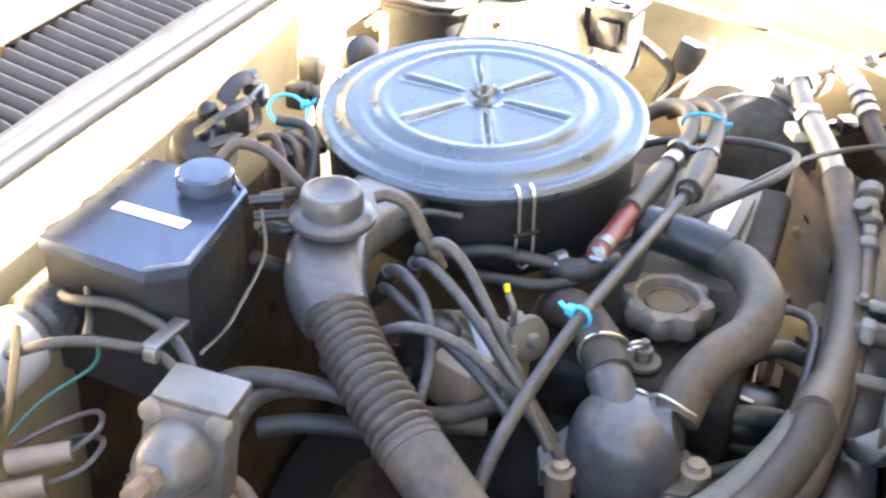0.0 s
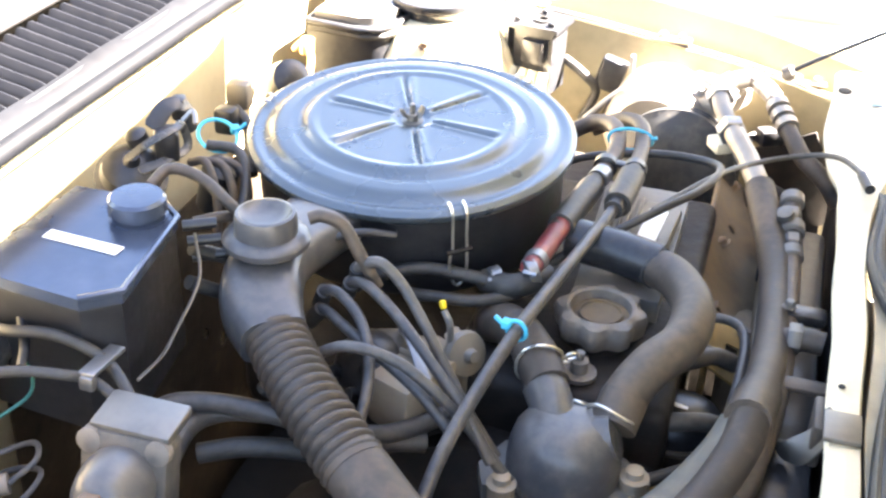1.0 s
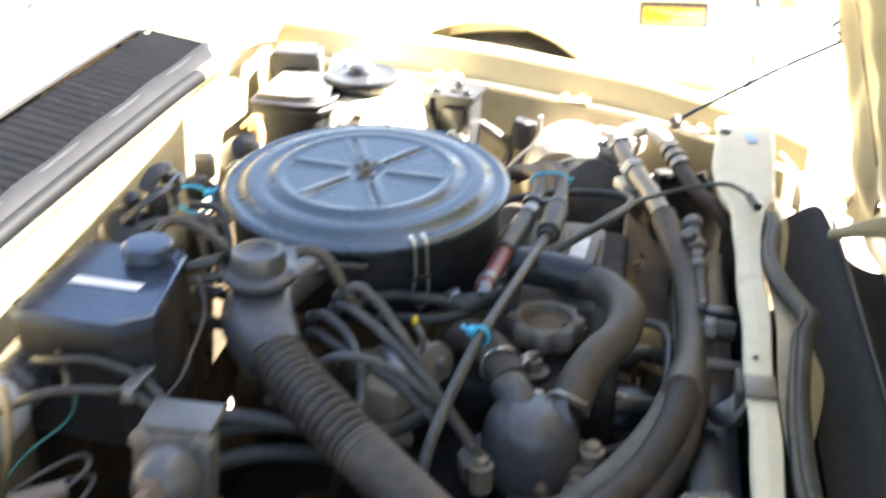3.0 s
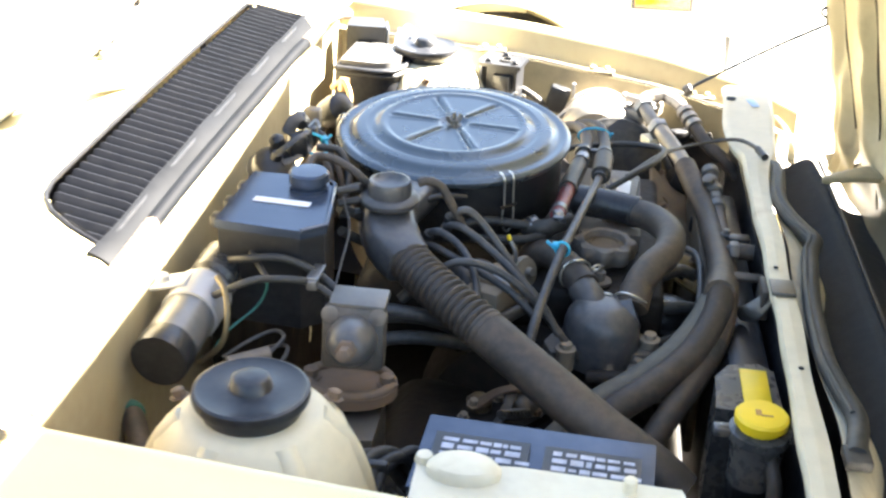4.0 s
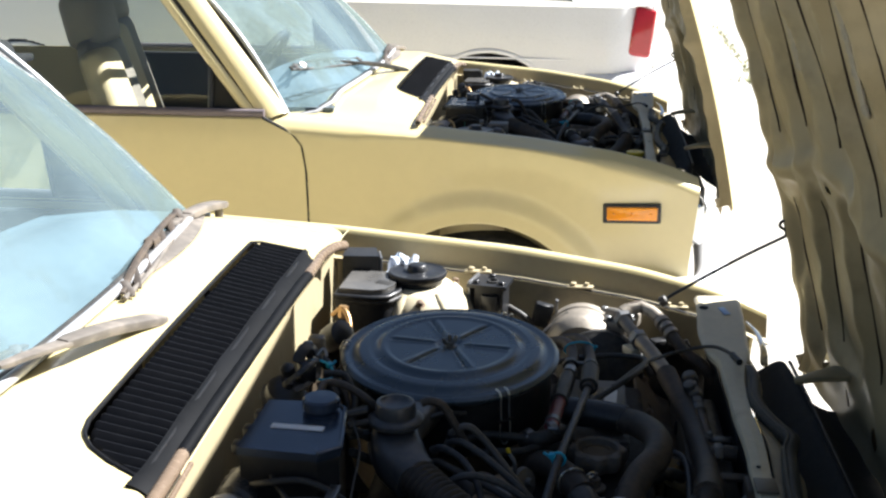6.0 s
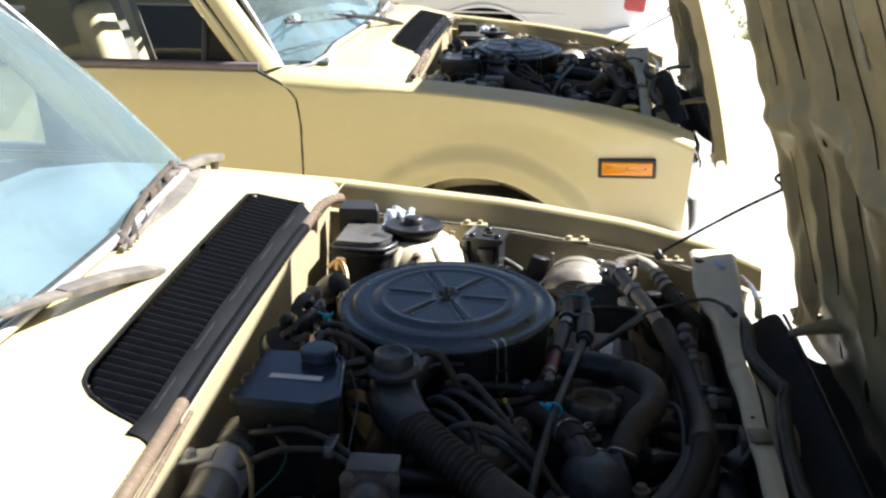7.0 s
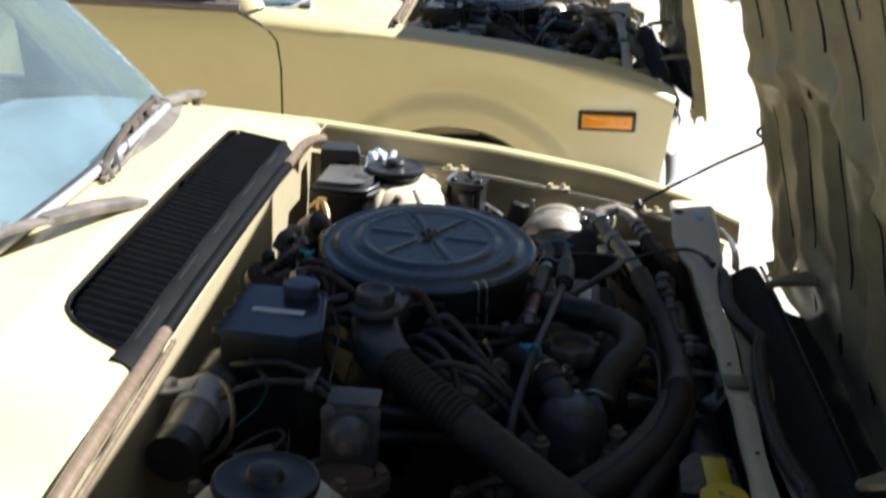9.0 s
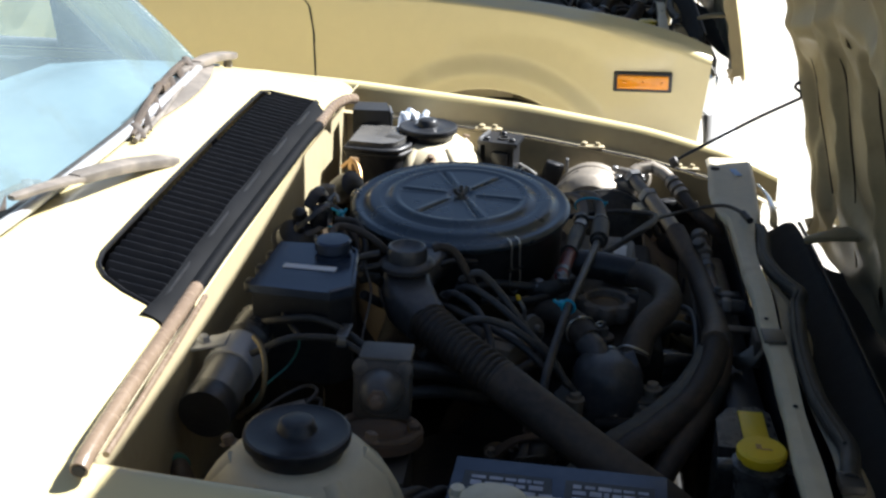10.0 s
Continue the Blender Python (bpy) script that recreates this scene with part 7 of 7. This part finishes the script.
for name, pts, r, mat, label, cat, grp in HOSES:
    hs = lead(name, pts, r, mat, label, cat, grp, 10)
    if name == "hood_seal_strip":
        part("lip", tube([(x - 0.006, y, z + 0.009) for x, y, z in pts[:-1]], 0.0028, 6), "rubber", hs, "thin raised lip")
        part("end_tab", block((0.026, 0.030, 0.012), Matrix.Translation((0.552, -0.415, 0.752)), 0.003), "rubber", hs, "square cut end")
    B(hs)
sep = thing("wire_separator", (-0.003, -0.262, 0.79), "pale plastic separator clip holding two wires", "wire clip")
part("strip", block((0.013, 0.044, 0.004), Matrix.Translation((-0.003, -0.263, 0.8125)) @ Matrix.Rotation(radians(-6), 4, "X"), 0.001), "zinc", sep)
part("hook", block((0.012, 0.008, 0.012), Matrix.Translation((-0.003, -0.283, 0.808)), 0.002), "zinc", sep)
cn = thing("wire_connector", (-0.05, -0.36, 0.74), "beige plug connectors with looped wires low by the coil", "connector")
for q0, q1 in (((-0.072, -0.368, 0.752), (-0.034, -0.345, 0.757)), ((-0.080, -0.392, 0.735), (-0.042, -0.368, 0.742))):
    part("plug", tube([q0, q1], (0.009, 0.0075), 12, raw=True), "cap_alu", cn)
part("loop", tube([(-0.034, -0.345, 0.757), (-0.024, -0.325, 0.765), (-0.040, -0.305, 0.760), (-0.065, -0.315, 0.750), (-0.085, -0.345, 0.745)], 0.0022, 8), "cable", cn, "grey wire loop")
part("loop", tube([(-0.042, -0.368, 0.742), (-0.020, -0.352, 0.752), (-0.022, -0.325, 0.755), (-0.055, -0.322, 0.742), (-0.082, -0.36, 0.73)], 0.0022, 8), "cable", cn, "grey wire loop")
B(cn)
B(sep)
yc = thing("vacuum_switch", (0.193, -0.04, 0.73), "small yellow-topped vacuum switch", "switch")
part("stem", tube([(0.200, -0.06, 0.735), (0.200, -0.062, 0.76), (0.193, -0.058, 0.772)], 0.0030, 8), "zinc", yc)
part("cap", lathe([(0.0026, -0.003), (0.003, 0.0), (0.0026, 0.0035), (0.0015, 0.004)], aim((0.191, -0.055, 0.775), (-0.3, 0.2, 1)), 12), "yellow", yc, "yellow cap")
B(yc)
fs = thing("fan_shroud", (0.455, 0.20, 0.45), "dust-browned fan shroud beside the radiator", "fan shroud")
part("panel", block((0.012, 0.42, 0.24), Matrix.Translation((0.452, 0.22, 0.56)), 0.004), "brown", fs)
part("rim", lathe([(0.12, -0.02), (0.125, 0.0), (0.12, 0.02), (0.115, 0.0)], aim((0.44, 0.20, 0.52), (1, 0, 0)), 36), "brown", fs, "shroud ring")
for y, z in ((0.10, 0.665), (0.30, 0.655)):
    part("shroud_hole", lathe([(0.012, 0), (0.012, 0.002), (0.008, 0.003)], aim((0.4455, y, z), (-1, 0, 0.0)), 18), "cabin", fs)
B(fs)
sh = thing("heat_shield", (0.42, 0.22, 0.58), "dust-browned heat shield over the exhaust side of the engine", "heat shield")


def shield(u, v):
    x = 0.384 + 0.062 * v
    return Vector((x, 0.15 + 0.35 * u, 0.686 - 0.055 * v - 0.006 * math.sin(math.pi * v) + 0.006 * math.sin(17 * u) * v))


def shield_keep(u, v):
    return not any(math.hypot((u - a) / 0.018, (v - b) / 0.072) < 1 for a, b in ((0.16, 0.42), (0.66, 0.4)))


part("shield_panel", sheet(shield, 220, 52, 0.0015, shield_keep), "brown", sh, "dented brown steel sheet")
for u in (0.12, 0.5, 0.9):
    part("shield_bolt", bolt(shield(u, 0.3), (-0.5, 0, 0.8), 0.007, 0.007), "rusty", sh)
part("edge_roll", tube([shield(k / 20, 0.0) for k in range(21)], 0.003, 6, raw=True), "brown", sh)
B(sh)
ex = thing("starter_cover", (0.392, 0.012, 0.60), "black rounded cover with a pale scuff beside the engine", "cover")
xm = Matrix.Translation((0.393, 0.016, 0.640)) @ Matrix.Rotation(radians(12), 4, "Z") @ Matrix.Diagonal((1.0, 0.85, 1, 1))
part("dome", lathe([(0.044, -0.05), (0.045, 0.0), (0.043, 0.014), (0.037, 0.024), (0.026, 0.031), (0.012, 0.034), (0.003, 0.0345)], xm, 32), "black", ex)
part("rib", tube([xm @ Vector((0.046 * math.cos(a), 0.046 * math.sin(a), 0.004)) for a in np.linspace(0, 2 * math.pi, 33)], 0.0035, 8, raw=True), "black", ex)
part("scuff", strap([(0.386, 0.010, 0.6752), (0.393, 0.007, 0.6757), (0.402, 0.006, 0.6750)], (0.006, 0.004), 0.0012), "white", ex, "pale paint scuff")
B(ex)
og = thing("dusty_bracket", (0.43, 0.14, 0.60), "ochre dust-covered steel bracket beside the radiator fan", "bracket", "dusty brackets")
part("plate", sheet(lambda u, v: Vector((0.405 + 0.052 * u, 0.175 - 0.085 * v, 0.668 - 0.012 * u + 0.004 * math.sin(9 * v) - 0.02 * v * u)), 16, 16, 0.003, lambda u, v: math.hypot((u - 0.5) / 0.16, (v - 0.5) / 0.12) > 1), "ochre", og)
part("web", block((0.006, 0.07, 0.06), Matrix.Translation((0.408, 0.135, 0.636)), 0.002), "ochre", og)
part("bracket_bolt", bolt((0.442, 0.155, 0.664), (0, 0, 1), 0.006, 0.006), "rusty", og)
B(og)
of = thing("dusty_bracket", (0.40, -0.085, 0.58), "ochre dust-covered steel bracket below the thermostat", "bracket", "dusty brackets")
part("plate", sheet(lambda u, v: Vector((0.372 + 0.060 * u, -0.055 - 0.055 * v, 0.640 - 0.02 * u + 0.004 * math.sin(11 * u + 5 * v))), 16, 14, 0.003, lambda u, v: math.hypot((u - 0.4) / 0.2, (v - 0.5) / 0.2) > 1), "ochre", of)
part("web", block((0.055, 0.006, 0.07), Matrix.Translation((0.402, -0.056, 0.602)), 0.002), "ochre", of)
part("bracket_bolt", bolt((0.418, -0.095, 0.630), (0, 0, 1), 0.007, 0.008), "tan_alloy", of)
B(of)
wf = thing("pump_fitting", (0.37, -0.14, 0.60), "cast pump flange with bolts below the thermostat", "pump")
part("flange", lathe([(0.030, -0.02), (0.034, -0.016), (0.034, 0.0), (0.026, 0.004), (0.014, 0.006)], aim((0.380, -0.130, 0.648), (0.3, -0.6, 0.8)), 24), "alu", wf)
for a in (0.4, 2.4, 4.4):
    part("flange_bolt", bolt(aim((0.380, -0.130, 0.648), (0.3, -0.6, 0.8)) @ Vector((0.026 * math.cos(a), 0.026 * math.sin(a), 0.0)), (0.3, -0.6, 0.8), 0.006, 0.010), "tan_alloy", wf)
part("spout", tube([(0.30, -0.165, 0.655), (0.34, -0.168, 0.660), (0.375, -0.150, 0.652)], 0.009, 12), "iron", wf, "dark cast spout")
B(wf)
lk = thing("gear_linkage", (0.22, -0.19, 0.60), "oily linkage with levers, springs and bolts on the gearbox", "linkage")
part("plate", prism([(0.150, -0.225), (0.235, -0.215), (0.262, -0.180), (0.230, -0.150), (0.160, -0.165)], 0.600, 0.612, bevel=0.003), "iron", lk)
part("lever", strap([(0.170, -0.205, 0.622), (0.200, -0.192, 0.640), (0.235, -0.190, 0.646), (0.258, -0.205, 0.640)], (0.016, 0.010), 0.005), "rusty", lk, "rust-brown lever")
part("lever", strap([(0.200, -0.235, 0.618), (0.212, -0.205, 0.634), (0.215, -0.170, 0.640)], (0.012, 0.012), 0.005), "mount_steel", lk, "dull steel lever")
coil = [(0.205 + 0.030 * k / 60 + 0.006 * math.cos(k * 0.8), -0.232 + 0.010 * k / 60, 0.634 + 0.006 * math.sin(k * 0.8)) for k in range(61)]
part("spring", tube(coil, 0.0014, 6, raw=True), "metal", lk, "small coil spring")
part("boss", lathe([(0.022, 0.0), (0.024, 0.006), (0.020, 0.020), (0.012, 0.026), (0.006, 0.028)], Matrix.Translation((0.228, -0.178, 0.612)), 20), "alu", lk, "cast alloy boss")
part("boss", lathe([(0.015, 0.0), (0.016, 0.010), (0.010, 0.016), (0.004, 0.018)], Matrix.Translation((0.176, -0.188, 0.612)), 16), "brown", lk, "dirt-browned boss")
for k, q in enumerate(((0.160, -0.215, 0.612), (0.245, -0.190, 0.612), (0.198, -0.168, 0.612), (0.258, -0.205, 0.646), (0.170, -0.205, 0.626), (0.215, -0.172, 0.644))):
    part("linkage_bolt", bolt(q, (0.1, -0.2, 1), 0.0055, 0.008), "rusty" if k % 2 else "tan_alloy", lk)
part("cable", tube([(0.258, -0.205, 0.650), (0.285, -0.215, 0.655), (0.310, -0.245, 0.635), (0.32, -0.28, 0.60)], 0.0042, 8), "rubber", lk, "black shift cable")
B(lk)
fm = thing("fan_motor", (0.44, 0.42, 0.62), "black electric fan motor with a loom", "fan motor")
part("motor", lathe([(0.014, -0.03), (0.026, -0.025), (0.028, 0.0), (0.028, 0.025), (0.022, 0.034), (0.008, 0.036)], aim((0.448, 0.48, 0.640), (-0.8, -0.1, 0.35)), 28), "iron", fm)
part("loom", tube([(0.42, 0.50, 0.66), (0.40, 0.53, 0.69), (0.425, 0.56, 0.70), (0.47, 0.565, 0.69)], 0.006, 8), "rubber", fm, "black loom")
part("plug", block((0.03, 0.022, 0.02), Matrix.Translation((0.432, 0.545, 0.705)) @ Matrix.Rotation(radians(30), 4, "Z"), 0.003), "black", fm, "black plug")
B(fm)
hb = thing("hose_bracket", (0.50, 0.02, 0.70), "dusty steel bracket between the hoses and the support bar", "bracket")
part("arm", block((0.05, 0.018, 0.006), Matrix.Translation((0.490, 0.015, 0.716)), 0.002), "hose", hb)
part("foot", block((0.010, 0.045, 0.04), Matrix.Translation((0.505, -0.055, 0.725)), 0.003), "hose", hb)
part("arm", block((0.04, 0.022, 0.012), Matrix.Translation((0.490, 0.135, 0.712)), 0.004), "black", hb)
part("clip_arm", strap([(0.478, -0.055, 0.700), (0.492, -0.070, 0.712), (0.508, -0.072, 0.735), (0.512, -0.070, 0.756)], (0.022, 0.026), 0.004, (0.8, 0.2, 0.5)), "metal", hb, "bent steel clip arm")
part("stub", tube([(0.474, 0.082, 0.716), (0.490, 0.082, 0.720), (0.508, 0.080, 0.720)], 0.011, 12), "hose", hb, "short dusty stub pipe")
part("stub_nut", lathe([(0.013, -0.006), (0.0145, -0.004), (0.0145, 0.004), (0.013, 0.006)], aim((0.482, 0.082, 0.719), (1, 0, 0)), 6), "alu", hb)
part("clamp_bolt", bolt((0.475, 0.13, 0.722), (0, 0, 1), 0.005, 0.006), "alu", hb)
B(hb)
fl = thing("firewall_fittings", (-0.12, 0.30, 0.72), "brass fittings and a dark valve on the firewall", "fitting")
part("valve", lathe([(0.022, -0.02), (0.024, 0.0), (0.022, 0.02), (0.012, 0.026)], aim((-0.105, 0.30, 0.79), (0.6, -0.5, 0.5)), 24), "black", fl, "round dark valve")
part("brass_nut", lathe([(0.008, -0.008), (0.009, 0.0), (0.008, 0.012)], aim((-0.105, 0.365, 0.808), (0.1, 0.1, 1)), 6), "copper", fl)
part("brass_pipe", tube([(-0.125, 0.375, 0.80), (-0.105, 0.362, 0.816), (-0.090, 0.34, 0.80), (-0.088, 0.31, 0.77)], 0.0045, 8), "copper", fl, "brass pipe")
part("plug", block((0.025, 0.02, 0.03), Matrix.Translation((-0.118, 0.21, 0.81)), 0.004), "metal", fl)
part("plug", block((0.022, 0.02, 0.028), Matrix.Translation((-0.112, 0.165, 0.80)), 0.004), "black", fl)
part("hose_tail", tube([(-0.115, 0.19, 0.80), (-0.09, 0.17, 0.79), (-0.07, 0.13, 0.76)], 0.007, 10), "rubber", fl)
B(fl)
rl = thing("relay", (0.225, 0.595, 0.72), "small black relay on the inner fender", "relay", "")
part("case", block((0.035, 0.022, 0.045), Matrix.Translation((0.222, 0.596, 0.735)) @ Matrix.Rotation(radians(15), 4, "Y"), 0.005), "black", rl)
part("loom", tube([(0.16, 0.59, 0.75), (0.19, 0.58, 0.735), (0.205, 0.59, 0.71), (0.19, 0.585, 0.67)], 0.006, 8), "rubber", rl, "black loom")
part("tab", block((0.006, 0.01, 0.03), Matrix.Translation((0.248, 0.59, 0.752)), 0.001), "zinc", rl)
B(rl)
wl = thing("windscreen_hose", (-0.165, -0.42, 0.66), "grey hose elbow with a green clamp below the coil", "hose")
part("elbow", tube([(-0.175, -0.40, 0.70), (-0.160, -0.415, 0.705), (-0.140, -0.445, 0.69), (-0.115, -0.46, 0.66)], 0.013, 12), "hose", wl)
part("clamp", lathe([(0.0145, -0.006), (0.0155, 0.0), (0.0145, 0.006)], aim((-0.165, -0.408, 0.705), (0.6, -0.7, 0.1)), 18), "green", wl, "green clamp")
B(wl)

# ---- lamps, copies of the car and its contents ----
def other_car():
    for ob in CAR_THINGS:
        copy_thing(ob, FAR_CAR @ ob.matrix_basis)


bpy.context.view_layer.update()
other_car()


# ---- the silver car beyond ----
def silver_car():
    c = thing("parked_car", (-1.5, 5.5, 0), "pale silver sedan parked beyond with a red tail lamp", "car")
    cx, cz, ra = -0.145, 0.33, 0.372

    def side(u, v):
        x = 0.70 - 4.2 * u
        z = 0.92 - 0.70 * v + 0.05 * u * (1 - v)
        bulge = 0.05 * math.cos((z - 0.62) * 3.2)
        tail = 0.20 * max(0.0, (x - 0.45) / 0.25) ** 2
        return Vector((x, 4.74 - bulge + tail, z))

    def keep(u, v):
        x, z = 0.70 - 4.2 * u, 0.92 - 0.70 * v
        return math.hypot(x - cx, z - cz) > ra and math.hypot(x - cx + 2.5, z - cz) > ra
    part("side_panel", sheet(side, 320, 90, 0.002, keep), "silver_paint", c)

    def cabin_top(u, v):
        x = 0.3 - 3.2 * u
        h = math.sin(math.pi * min(1, max(0, u))) ** 0.45
        return Vector((x, 4.74 + 0.14 * h + 1.5 * v * (1 - 0.1 * h), 0.92 + 0.46 * h))
    part("roof", sheet(cabin_top, 40, 8, 0.002), "silver_paint", c)

    def deck(u, v):
        return Vector((0.70 - 1.0 * u, 4.76 + 1.5 * v, 0.93 + 0.04 * u))
    part("boot_lid", sheet(deck, 10, 8, 0.002), "silver_paint", c)

    def tail(u, v):
        return Vector((0.70 + 0.02 * math.sin(math.pi * v), 4.90 + 1.3 * u, 0.93 - 0.6 * v))
    part("tail_panel", sheet(tail, 8, 8, 0.002), "silver_paint", c)
    part("wheel_well", block((3.4, 0.03, 0.60), Matrix.Translation((-1.3, 5.02, 0.55)), 0.005), "cabin", c, "dark inner wheel wells")
    lamp = block((0.135, 0.10, 0.25), Matrix.Translation((0.632, 4.80, 0.795)) @ Matrix.Rotation(radians(14), 4, "Z") @ Matrix.Rotation(radians(11), 4, "Y"), 0.02, 3, taper=0.8)
    part("tail_lamp", lamp, "red_lens", c, "red tail lamp")
    part("bumper", tube([(0.36, 4.72, 0.50), (0.60, 4.74, 0.50), (0.75, 4.92, 0.50), (0.78, 5.5, 0.50), (0.75, 6.1, 0.50)], 0.10, 16), "silver_paint", c, "body-coloured rear bumper")
    def valance(u, v):
        line = [(0.0, 0.30, 4.705), (0.3, 0.58, 4.73), (0.45, 0.70, 4.86), (0.6, 0.74, 5.1), (1.0, 0.74, 6.1)]
        return Vector((lerp_table([(a, b) for a, b, c in line], u) - 0.05 * v, lerp_table([(a, c) for a, b, c in line], u) + 0.04 * v, 0.50 - 0.27 * v))
    part("valance", sheet(valance, 40, 6, 0.003), "silver_paint", c, "body-coloured rear valance")
    part("side_strip", tube([(0.35, 4.695, 0.66), (0.0, 4.685, 0.665), (-0.6, 4.685, 0.67)], 0.005, 8), "silver_paint", c)
    for x in (cx, cx - 2.5):
        m = aim((x, 4.83, cz), (0, -1, 0))
        w = part("wheel", lathe([(0.10, -0.02), (0.19, -0.02), (0.195, 0.06), (0.16, 0.05), (0.05, 0.06)], m, 32), "metal", c, "alloy wheel with a black tyre")
        part("tyre", lathe([(0.19, -0.10), (0.29, -0.09), (0.305, -0.06), (0.305, 0.05), (0.28, 0.075), (0.195, 0.07)], m, 40), "tyre", w)

        def liner(u, v):
            a = math.pi * u
            return Vector((x + (ra + 0.004) * math.cos(a), 4.71 + 0.35 * v, cz + (ra + 0.004) * math.sin(a)))
        part("wheel_arch_liner", sheet(liner, 24, 4, 0.002), "tyre", c)
        lip = [Vector((x + ra * math.cos(a), 4.692 + 0.02 * (1 - math.sin(a)), cz + ra * math.sin(a))) for a in np.linspace(0.1, math.pi - 0.1, 40)]
        part("arch_lip", tube(lip, 0.013, 8, raw=True), "silver_paint", c)
    return c


silver_car()


def weeds():
    rng = random.Random(11)
    bm = bmesh.new()
    for k in range(300):
        t = rng.random()
        x, y = 1.80 + 0.16 * t + rng.gauss(0, 0.025), 8.2 + 4.5 * t + rng.gauss(0, 0.1)
        if rng.random() < 0.35:
            x, y = 1.80 + rng.gauss(0, 0.08), 8.5 + rng.gauss(0, 0.08)
        h, a = rng.uniform(0.015, 0.045), rng.uniform(0, 6.28)
        d = Vector((math.cos(a), math.sin(a), 0))
        n = Vector((-d.y, d.x, 0)) * 0.006
        p = Vector((x, y, 0))
        vs = [bm.verts.new(q) for q in (p - n, p + n, p + d * h * 0.5 + Vector((0, 0, h * 0.8)) + n * 0.6, p + d * h + Vector((0, 0, h)))]
        bm.faces.new(vs)
    tagged(part("weeds", bm, "weed", None), "thin line of green weeds in a concrete crack", "weeds", kind="stuff")


weeds()
